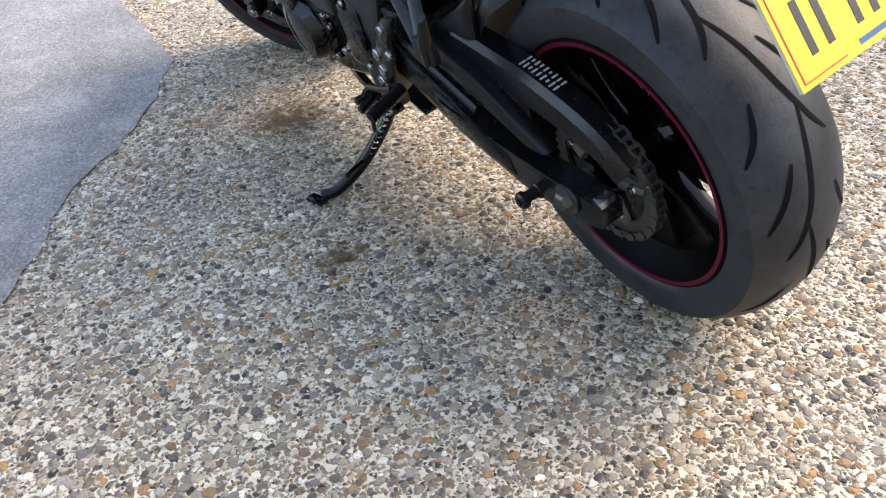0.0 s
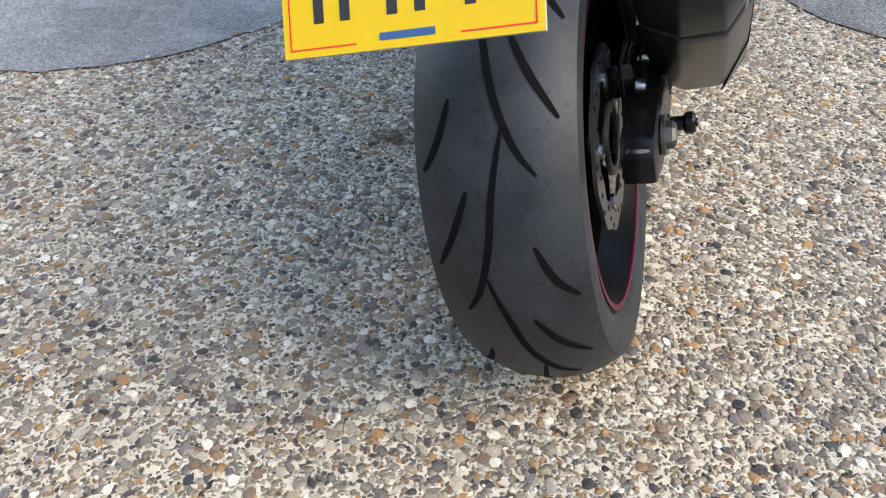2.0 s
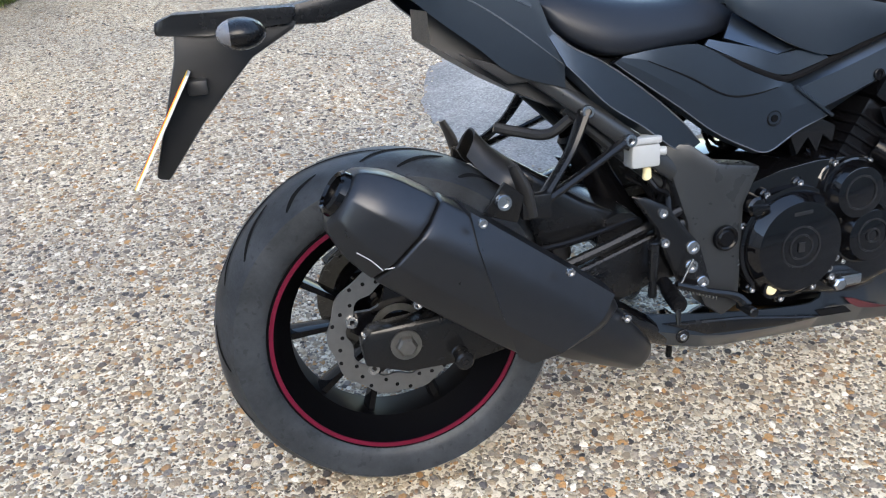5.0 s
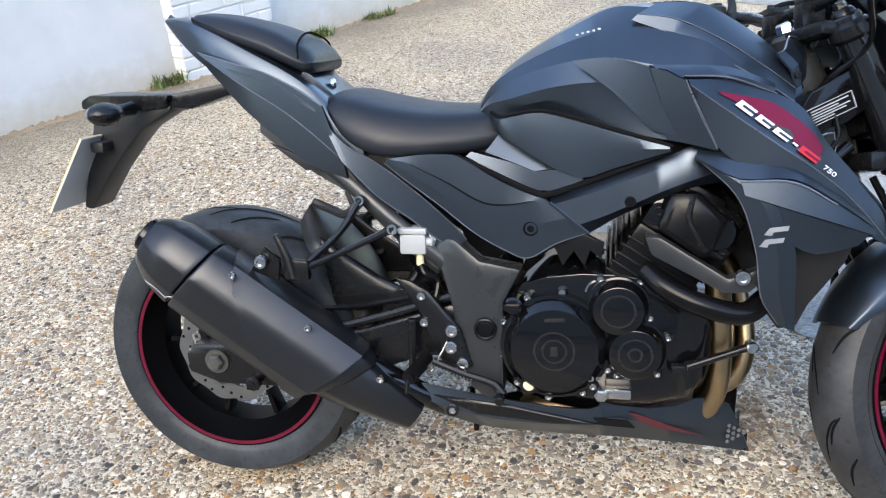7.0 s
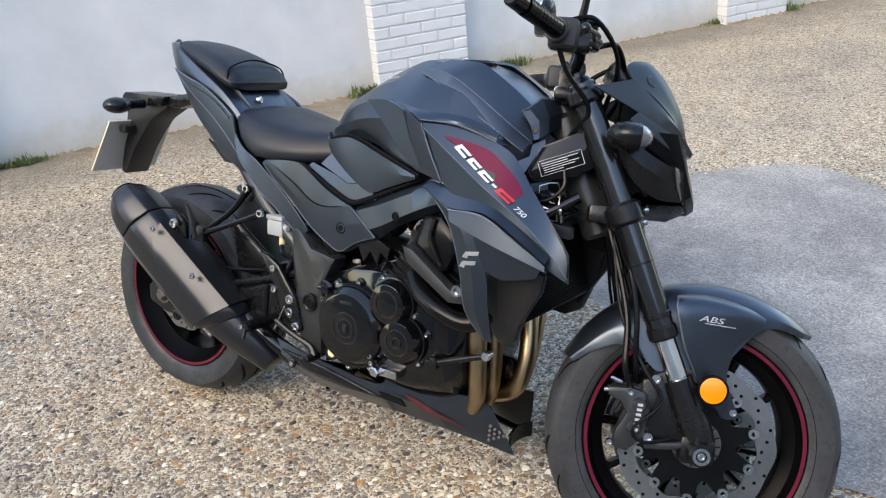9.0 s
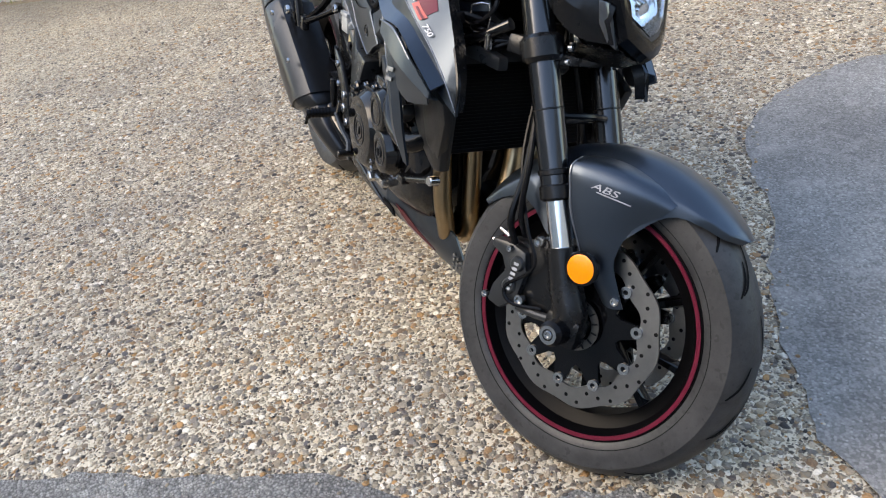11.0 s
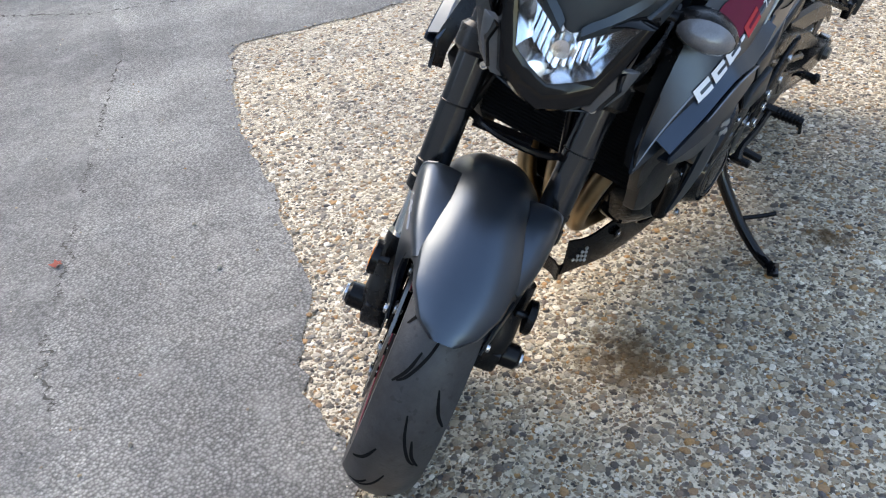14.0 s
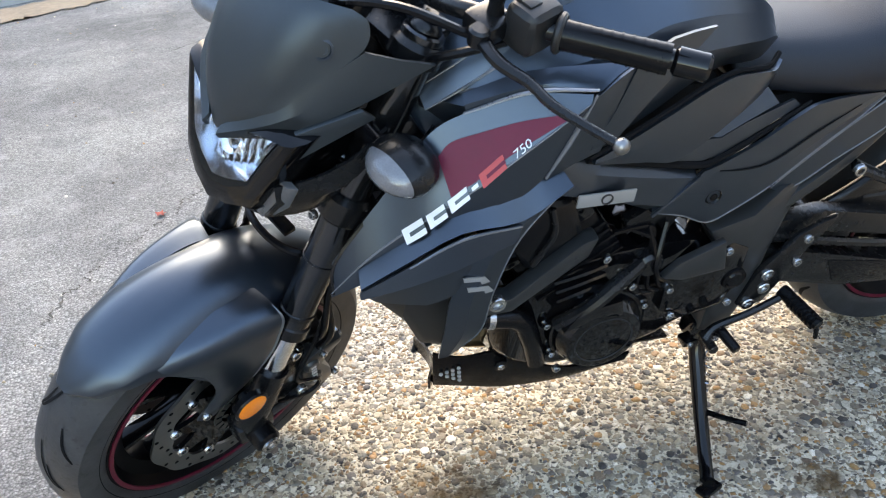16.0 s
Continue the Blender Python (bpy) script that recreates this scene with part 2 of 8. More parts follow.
def rubber_material(name, color, dust, most):
    """Tyre rubber, greyed by road dust in patches and scuffed lines round the tread. most: how thick the dust lies."""
    m = material(name, color, 0.5, var=0.3, scale=60, bump=0.35, bump_scale=240, rough_var=0.12, spec=0.35)
    t = m.node_tree
    b = t.nodes["Principled BSDF"]
    base = b.inputs["Base Color"].links[0].from_socket
    co = t.nodes.new("ShaderNodeTexCoord").outputs["Object"]
    f = t.nodes.new("ShaderNodeMapRange")
    f.inputs["From Min"].default_value, f.inputs["From Max"].default_value, f.inputs["To Max"].default_value = 0.36, 0.66, most
    t.links.new(noise_node(t, co, 13, 8, 0.72), f.inputs["Value"])
    col = mixer(t, base, dust, f.outputs[0])
    specks = t.nodes.new("ShaderNodeMapRange")
    specks.inputs["From Min"].default_value, specks.inputs["From Max"].default_value, specks.inputs["To Max"].default_value = 0.62, 0.66, 0.5
    t.links.new(noise_node(t, co, 75, 2, 0.5), specks.inputs["Value"])
    t.links.new(mixer(t, col, tuple(c * 0.35 for c in color), specks.outputs[0]), b.inputs["Base Color"])
    return m


AGGREGATE, PEBBLES, WALL = aggregate_material(), pebble_material(), wall_material()
ASPHALT, SMOOTH_ASPHALT, OLD_ASPHALT = asphalt_material("worn_asphalt", 1.36, 1.0), asphalt_material("fine_asphalt", 1.02, 0.35), asphalt_material("faded_asphalt", 0.96, 0.8)
RUBBER = rubber_material("tyre_rubber", (0.0085, 0.0105, 0.0130), (0.036, 0.041, 0.047), 0.7)
WORN_RUBBER = rubber_material("worn_tyre_rubber", (0.0130, 0.0137, 0.0152), (0.050, 0.051, 0.053), 0.55)
# Near-black standing for the shade in grooves, holes and gaps drawn without depth.
GROOVE = material("recess_black", (0.004, 0.004, 0.0045), 0.9, var=0.2, spec=0.1)
MATT = material("matt_black_paint", (0.036, 0.049, 0.066), 0.32, metal=0.85, coat=0.32, var=0.05, scale=500, bump=0.015, bump_scale=900, rough_var=0.04)
SCREEN = material("matt_screen_plastic", (0.033, 0.041, 0.047), 0.40, metal=0.6, var=0.06, scale=300, bump=0.02, bump_scale=800, rough_var=0.04)
SATIN = material("satin_black_plastic", (0.005, 0.0052, 0.0058), 0.26, var=0.15, scale=80, bump=0.05, bump_scale=700, spec=0.28)
PLASTIC = material("grained_black_plastic", (0.012, 0.012, 0.0125), 0.40, var=0.15, bump=0.2, bump_scale=900, spec=0.32)
GLOSS = material("gloss_black_metal", (0.0025, 0.0025, 0.003), 0.06, var=0.2, rough_var=0.03, spec=0.26)
BARREL = material("black_rim_paint", (0.002, 0.002, 0.0024), 0.34, var=0.2, rough_var=0.04, spec=0.05)
RIM = material("gloss_black_wheel_paint", (0.002, 0.002, 0.0024), 0.07, var=0.2, rough_var=0.03, spec=0.14)
ENGINE = material("black_engine_casting", (0.0025, 0.0025, 0.003), 0.06, var=0.2, scale=60, bump=0.02, bump_scale=500, rough_var=0.02, spec=0.45)
FORK = material("black_anodised_fork", (0.050, 0.052, 0.056), 0.15, metal=0.9, var=0.08, rough_var=0.03)
FRAME = material("frame_black_metal", (0.031, 0.033, 0.035), 0.30, metal=0.45, var=0.12, bump=0.06, bump_scale=600, spec=0.35)
LEATHER = material("seat_vinyl", (0.0055, 0.007, 0.0105), 0.43, var=0.12, scale=120, bump=0.25, bump_scale=600, spec=0.30)
MUFFLER = material("muffler_cover", (0.029, 0.031, 0.035), 0.29, metal=0.7, var=0.08, scale=60, bump=0.02, bump_scale=700, rough_var=0.05, spec=0.3)
CHROME = material("polished_steel", (0.72, 0.73, 0.74), 0.16, metal=1, var=0.04)
STEEL = material("brushed_disc_steel", (0.21, 0.209, 0.206), 0.34, metal=1, var=0.16, scale=90, bump=0.1, bump_scale=900)
ZINC = material("zinc_bolt", (0.43, 0.43, 0.43), 0.24, metal=1, var=0.1, scale=120)
TITAN = material("heat_tinted_pipe", (0.34, 0.25, 0.15), 0.3, metal=1, var=0.22, scale=26, rough_var=0.1)
CHAIN = material("oily_chain_steel", (0.10, 0.098, 0.092), 0.42, metal=0.85, var=0.3, scale=120)
RED = material("dark_red_sticker", (0.105, 0.002, 0.022), 0.45, spec=0.25, var=0.12, scale=60)
STRIPE = material("rim_stripe_red", (0.078, 0.0015, 0.013), 0.4, var=0.15, scale=60, spec=0.25)
BRIGHT_RED = material("bright_red_sticker", (0.75, 0.02, 0.02), 0.35, var=0.05)
MARK = material("pale_grey_sticker", (0.60, 0.61, 0.64), 0.4, var=0.08)
MARK_RED = material("red_mark", (0.36, 0.008, 0.016), 0.4, var=0.08)
GREYTXT = material("grey_sticker", (0.32, 0.33, 0.35), 0.4, var=0.08)
SILVER = material("silver_emblem", (0.36, 0.37, 0.38), 0.34, metal=0.7, var=0.05)
AMBER = material("amber_reflector", (0.90, 0.21, 0.002), 0.2, coat=0.25, var=0.1, scale=300, bump=0.5, bump_scale=350)
YELLOW = material("yellow_number_plate", (0.70, 0.45, 0.004), 0.35, var=0.04, scale=25)
PLATE_BACK = material("grey_plate_back", (0.42, 0.42, 0.41), 0.5, var=0.08)
BLACK_INK = material("black_ink", (0.02, 0.02, 0.02), 0.45, var=0.1)
RESERVOIR = material("translucent_white_plastic", (0.27, 0.28, 0.28), 0.4, var=0.08, scale=50)
CREAM = material("oil_window", (0.66, 0.56, 0.33), 0.25, var=0.1)
CABLE = material("cable_rubber", (0.0036, 0.0036, 0.0042), 0.22, var=0.15, spec=0.15)
REFLECTOR = material("headlight_reflector", (0.70, 0.74, 0.78), 0.13, metal=1, var=0.02)
LEAF_RED = material("dry_red_leaf", (0.35, 0.05, 0.03), 0.6, var=0.3)
WEED = material("weed_green", (0.10, 0.13, 0.035), 0.6, var=0.4, scale=15)
KERB = material("weathered_kerb_concrete", (0.33, 0.32, 0.30), 0.85, var=0.2, scale=14, bump=0.4, bump_scale=120)
SOIL = material("dry_soil_litter", (0.20, 0.15, 0.10), 0.95, var=0.4, scale=30, bump=0.8, bump_scale=90)


def glass_material(name, color, rough=0.03):
    m = bpy.data.materials.new(name)
    m.use_nodes = True
    b = m.node_tree.nodes["Principled BSDF"]
    b.inputs["Base Color"].default_value = (*color, 1)
    b.inputs["Transmission Weight"].default_value, b.inputs["Roughness"].default_value, b.inputs["IOR"].default_value = 1.0, rough, 1.45
    return m


# ---- mesh helpers ----
def part(name, bm, mat, parent=None, label="", smooth=35):
    """Links a bmesh as one mesh object under a thing or a part. smooth: edges sharper than this many degrees stay sharp."""
    bmesh.ops.recalc_face_normals(bm, faces=bm.faces)
    lim = radians(smooth)
    for f in bm.faces:
        f.smooth = True
    for e in bm.edges:
        e.smooth = len(e.link_faces) == 2 and e.calc_face_angle(0) < lim
    me = bpy.data.meshes.new(name)
    bm.to_mesh(me)
    bm.free()
    me.materials.append(mat)
    ob = new(name, me)
    if parent is not None:
        ob.parent = parent
    return tagged(ob, label)


def put(bm, verts, faces):
    vs = [bm.verts.new(v) for v in verts]
    for f in faces:
        try:
            bm.faces.new([vs[i] for i in f])
        except ValueError:
            pass
    return vs


def join(*bms):
    out = bmesh.new()
    for b in bms:
        me = bpy.data.meshes.new("tmp")
        b.to_mesh(me)
        out.from_mesh(me)
        bpy.data.meshes.remove(me)
        b.free()
    return out


def moved(bm, m):
    bm.transform(m)
    return bm


def lathe(profile, seg=48, close=True):
    """Turns (radius, along) pairs round the Y axis. close: the profile is a closed ring."""
    bm = bmesh.new()
    rings = [[(r * math.cos(2 * math.pi * k / seg), y, r * math.sin(2 * math.pi * k / seg)) for k in range(seg)] for r, y in profile]
    n = len(rings)
    faces = [(i * seg + k, i * seg + (k + 1) % seg, ((i + 1) % n) * seg + (k + 1) % seg, ((i + 1) % n) * seg + k)
             for i in range(n if close else n - 1) for k in range(seg)]
    put(bm, [v for r in rings for v in r], faces)
    if not close:
        bmesh.ops.remove_doubles(bm, verts=bm.verts, dist=1e-6)
    return bm


def rod(a, b, r0, r1=None, seg=16, bevel=0.12):
    """A round bar from a to b with rounded end edges."""
    a, b = Vector(a), Vector(b)
    r1 = r0 if r1 is None else r1
    ln = (b - a).length
    e0, e1 = min(r0 * bevel * 2, ln * 0.3), min(r1 * bevel * 2, ln * 0.3)
    bm = lathe([(0, 0), (r0 - e0, 0), (r0, e0), (r1, ln - e1), (r1 - e1, ln), (0, ln)], seg, close=False)
    turn = (b - a).to_track_quat("Y", "Z").to_matrix().to_4x4()
    return moved(bm, Matrix.Translation(a) @ turn)


def spline(points, steps=8, closed=False):
    """Catmull-Rom through the points."""
    p = [np.array(q, float) for q in points]
    n = len(p)
    out = []
    for i in range(n if closed else n - 1):
        if closed:
            a, b, c, d = p[(i - 1) % n], p[i], p[(i + 1) % n], p[(i + 2) % n]
        else:
            b, c = p[i], p[i + 1]
            a, d = p[i - 1] if i else 2 * b - c, p[i + 2] if i + 2 < n else 2 * c - b
        for k in range(steps):
            s = k / steps
            out.append(0.5 * (2 * b + (c - a) * s + (2 * a - 5 * b + 4 * c - d) * s * s + (3 * b - a - 3 * c + d) * s ** 3))
    if not closed:
        out.append(p[-1])
    return [tuple(map(float, q)) for q in out]


def tube(points, radius, seg=12, steps=6, cap=True, flat=1.0):
    """A bent tube through the points. radius: one number or one for each point."""
    rad = [radius] * len(points) if isinstance(radius, (int, float)) else list(radius)
    path = spline([(*q, r) for q, r in zip(points, rad)], steps) if len(points) > 2 else [(*q, r) for q, r in zip(points, rad)]
    pts = [Vector(q[:3]) for q in path]
    bm = bmesh.new()
    up, verts = Vector((0.13, 0.21, 0.97)), []
    for i, p in enumerate(pts):
        d = (pts[min(i + 1, len(pts) - 1)] - pts[max(i - 1, 0)]).normalized()
        side = d.cross(up)
        side = side.normalized() if side.length > 1e-4 else Vector((1, 0, 0))
        up = side.cross(d).normalized()
        verts += [p + float(path[i][3]) * (math.cos(2 * math.pi * k / seg) * side + flat * math.sin(2 * math.pi * k / seg) * up) for k in range(seg)]
    faces = [(i * seg + k, i * seg + (k + 1) % seg, (i + 1) * seg + (k + 1) % seg, (i + 1) * seg + k) for i in range(len(pts) - 1) for k in range(seg)]
    if cap:
        faces += [tuple(range(seg)), tuple(range((len(pts) - 1) * seg, len(pts) * seg))]
    put(bm, verts, faces)
    return bm


def beveled(bm, width, segments=2, angle=28):
    edges = [e for e in bm.edges if len(e.link_faces) == 2 and e.calc_face_angle(0) > radians(angle)]
    if width and edges:
        bmesh.ops.bevel(bm, geom=edges, offset=width, segments=segments, affect="EDGES", clamp_overlap=True, profile=0.6)
    return bm


def slab(outline, depth, bevel=0.004, bulge=0.0):
    """A solid plate. outline: (x, y, z) points round its outer face. depth: the vector through its thickness.
    bulge: how far the middle of the outer face stands out, against depth."""
    depth = Vector(depth)
    n = len(outline)
    top = [Vector(p) for p in outline]
    bm = bmesh.new()
    if bulge:
        mid = sum(top, Vector()) / n
        ring = [mid.lerp(p, 0.72) - depth.normalized() * bulge for p in top]
        verts = top + [p + depth for p in top] + ring + [mid - depth.normalized() * bulge * 1.15]
        faces = [(i, (i + 1) % n, 2 * n + (i + 1) % n, 2 * n + i) for i in range(n)] + [(2 * n + i, 2 * n + (i + 1) % n, 3 * n) for i in range(n)]
    else:
        verts = top + [p + depth for p in top]
        faces = [tuple(range(n))]
    faces += [(i, n + i, n + (i + 1) % n, (i + 1) % n) for i in range(n)] + [tuple(range(2 * n - 1, n - 1, -1))]
    put(bm, verts, faces)
    bmesh.ops.recalc_face_normals(bm, faces=bm.faces)
    return beveled(bm, bevel, 2, 40)


def box(cx, cy, cz, sx, sy, sz, bevel=0.004, m=None, segments=2):
    bm = bmesh.new()
    bmesh.ops.create_cube(bm, size=1, matrix=Matrix.Translation((cx, cy, cz)) @ Matrix.Diagonal((sx, sy, sz, 1)))
    beveled(bm, bevel, segments)
    return moved(bm, m) if m is not None else bm


def skin(rows, su=4, sv=4, closed=False, thick=0.0, cap=False, smooth_u=True, smooth_v=True):
    """A smooth sheet through a net of points: rows of equally many points each. closed: each row is a ring.
    thick: gives the sheet a wall of that thickness. cap: closes the first and the last ring."""
    def through_points(line, steps, ring):
        if steps == 1:
            return [tuple(map(float, q)) for q in line]
        return spline(line, steps, ring)
    rows = [through_points(r, sv if smooth_v else 1, closed) for r in rows]
    cols = [through_points([r[j] for r in rows], su if smooth_u else 1, False) for j in range(len(rows[0]))]
    nu, nv = len(cols[0]), len(cols)
    verts = [cols[j][i] for i in range(nu) for j in range(nv)]
    last = nv if closed else nv - 1
    faces = [(i * nv + j, i * nv + (j + 1) % nv, (i + 1) * nv + (j + 1) % nv, (i + 1) * nv + j) for i in range(nu - 1) for j in range(last)]
    if cap:
        faces += [tuple(range(nv)), tuple(range((nu - 1) * nv, nu * nv))]
    bm = bmesh.new()
    put(bm, verts, faces)
    bmesh.ops.remove_doubles(bm, verts=bm.verts, dist=1e-5)
    bmesh.ops.recalc_face_normals(bm, faces=bm.faces)
    if thick:
        bmesh.ops.solidify(bm, geom=bm.faces[:], thickness=thick)
    return bm


def bolt(parent, at, way, r=0.008, length=0.01, mat=None, name="bolt"):
    """A hexagon-socket bolt head at a place, standing out along way."""
    way = Vector(way).normalized()
    bm = lathe([(0, length * 0.5), (r * 0.5, length * 0.5), (r * 0.55, length), (r * 0.88, length), (r, length * 0.75), (r, 0), (0, 0)], 14, close=False)
    turn = way.to_track_quat("Y", "Z").to_matrix().to_4x4()
    moved(bm, Matrix.Translation(Vector(at)) @ turn)
    return part(name, bm, mat or ZINC, parent)


# ---- ground ----
def flat_sheet(name, outline, z, mat, label, category, ragged=0.0, seed=1, step=0.04):
    """A flat piece of ground with an uneven edge."""
    rng = random.Random(seed)
    ring = []
    for i, p in enumerate(outline):
        q = outline[(i + 1) % len(outline)]
        ln = math.dist(p, q)
        n = max(1, int(ln / step)) if ragged else 1
        for k in range(n):
            s = k / n
            j = ragged if ln < 3 else 0
            ring.append((p[0] + (q[0] - p[0]) * s + rng.uniform(-j, j), p[1] + (q[1] - p[1]) * s + rng.uniform(-j, j), z))
    bm = bmesh.new()
    put(bm, ring, [tuple(range(len(ring)))])
    bmesh.ops.triangulate(bm, faces=bm.faces)
    ob = part(name, bm, mat)
    return tagged(ob, label, category, kind="structure")


bm = bmesh.new()
put(bm, [(-400, -400, 0), (400, -400, 0), (400, 400, 0), (-400, 400, 0)], [(0, 1, 2, 3)])
tagged(part("ground", bm, AGGREGATE), "exposed-aggregate concrete yard with pale pebbles and oil spots", "ground", kind="structure")

LEFT_EDGE = spline([(1.72, 0.27), (1.62, 0.34), (1.51, 0.39), (1.37, 0.48), (1.19, 0.64), (1.05, 0.76), (0.88, 0.86), (0.72, 0.97), (0.58, 1.13), (0.50, 1.35),
                    (0.49, 1.60), (0.54, 1.82), (0.63, 2.03), (0.82, 2.21), (1.0, 2.36), (1.2, 2.46), (1.35, 2.43), (1.58, 2.26), (1.9, 2.1)], 3)
flat_sheet("asphalt_patch", LEFT_EDGE + [(3.2, 1.7), (5.5, 0.9), (5.0, 0.3), (2.6, 0.24)], 0.004, SMOOTH_ASPHALT, "smooth grey asphalt patch with a ragged rounded edge", "asphalt", 0.012, 3)
RIGHT_EDGE = spline([(-1.9, -3.2), (-1.38, -2.49), (-1.1, -2.1), (-0.9, -1.86), (-0.68, -1.75), (-0.3, -1.79), (0.0, -1.93), (0.27, -2.06), (0.42, -1.92), (0.56, -1.73), (0.8, -1.4), (0.95, -1.1),
                     (1.14, -0.79), (1.28, -0.57), (1.41, -0.46), (1.51, -0.36), (1.57, -0.21), (1.63, -0.08), (1.75, -0.02)], 3)
flat_sheet("asphalt_patch", RIGHT_EDGE + [(2.6, -0.05), (6, -0.6), (30, -8), (30, -30), (-12, -30), (-8, -12)], 0.004, ASPHALT, "pale worn asphalt driveway with a ragged edge", "asphalt", 0.014, 4)
flat_sheet("asphalt_patch", [(1.69, 4.54), (2.06, 4.3), (3.5, 4.0), (4.2, 5.0), (2.6, 6.0), (2.16, 5.25)], 0.004, SMOOTH_ASPHALT, "small dark asphalt repair in the concrete yard", "asphalt", 0.012, 5)

# ---- white wall with painted brick pillars ----
WALL_AT = Matrix.Translation((-2.87, 1.0, 0)) @ Matrix.Rotation(math.atan2(0.868, 0.496), 4, "Z")  # x along the wall, -y towards the yard
PILLARS = (-0.79, 2.35, 5.5, 8.65, -3.95)
bm = box(4, 0.115, 1.35, 18, 0.23, 2.7, 0.0)
wall = tagged(part("wall_west", moved(bm, WALL_AT), WALL), "smooth white-painted rendered yard wall with stained foot", "wall", kind="structure")


# ---- motorcycle ----
LEAN = 13.5
bike = tagged(new("motorcycle"), "matt black naked sports motorcycle leaning on its side stand", "motorcycle")
bike.matrix_basis = pose(0, -0.0725, 0, -LEAN, 0, -1.2)
RAKE, STEER = radians(25.2), radians(29)
HEAD = Vector((1.552, 0, -0.02))          # where the steering axis meets the ground line
AXIS = Vector((-math.sin(RAKE), 0, math.cos(RAKE)))
TURN = Matrix.Translation(HEAD) @ Matrix.Rotation(STEER, 4, AXIS) @ Matrix.Translation(-HEAD)
REAR, FRONT = Vector((0, 0, 0.315)), Vector((1.456, -0.003, 0.278))


def crown(radius, width, rim, share):
    """The tread's radius at a share of half its width."""
    return radius - (radius - rim) * 0.36 * abs(share) ** 2.4


def tyre_profile(radius, width, rim):
    """A sports tyre: round crown, sidewalls drawn in to the bead. Pairs of (radius, along)."""
    h = width / 2
    outer = [(crown(radius, width, rim, k / 10), h * k / 10) for k in range(-10, 11)]
    edge = outer[-1][0] - rim
    side = [(rim + edge * 0.62, h * 1.005), (rim + edge * 0.30, h * 0.985), (rim + edge * 0.10, h * 0.945), (rim + 0.001, h * 0.90), (rim - 0.004, h * 0.60)]
    return [(r, -y) for r, y in reversed(side)] + outer + side


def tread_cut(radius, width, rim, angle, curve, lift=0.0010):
    """A dark curved strip laid over the tyre's crown, painting a groove's shade. curve: pairs of (turn in degrees,
    share of half the width), from one end to the other.
    """
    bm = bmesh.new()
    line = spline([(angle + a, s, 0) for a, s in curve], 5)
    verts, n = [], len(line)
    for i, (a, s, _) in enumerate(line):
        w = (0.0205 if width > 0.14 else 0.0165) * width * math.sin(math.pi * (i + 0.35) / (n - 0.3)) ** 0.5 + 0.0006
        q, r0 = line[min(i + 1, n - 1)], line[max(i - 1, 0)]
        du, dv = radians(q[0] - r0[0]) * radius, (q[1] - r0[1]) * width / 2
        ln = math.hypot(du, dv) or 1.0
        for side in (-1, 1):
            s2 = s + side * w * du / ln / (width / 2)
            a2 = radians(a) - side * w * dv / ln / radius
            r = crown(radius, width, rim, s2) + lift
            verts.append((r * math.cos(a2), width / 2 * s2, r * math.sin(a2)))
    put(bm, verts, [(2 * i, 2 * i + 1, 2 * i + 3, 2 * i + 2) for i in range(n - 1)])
    return bm


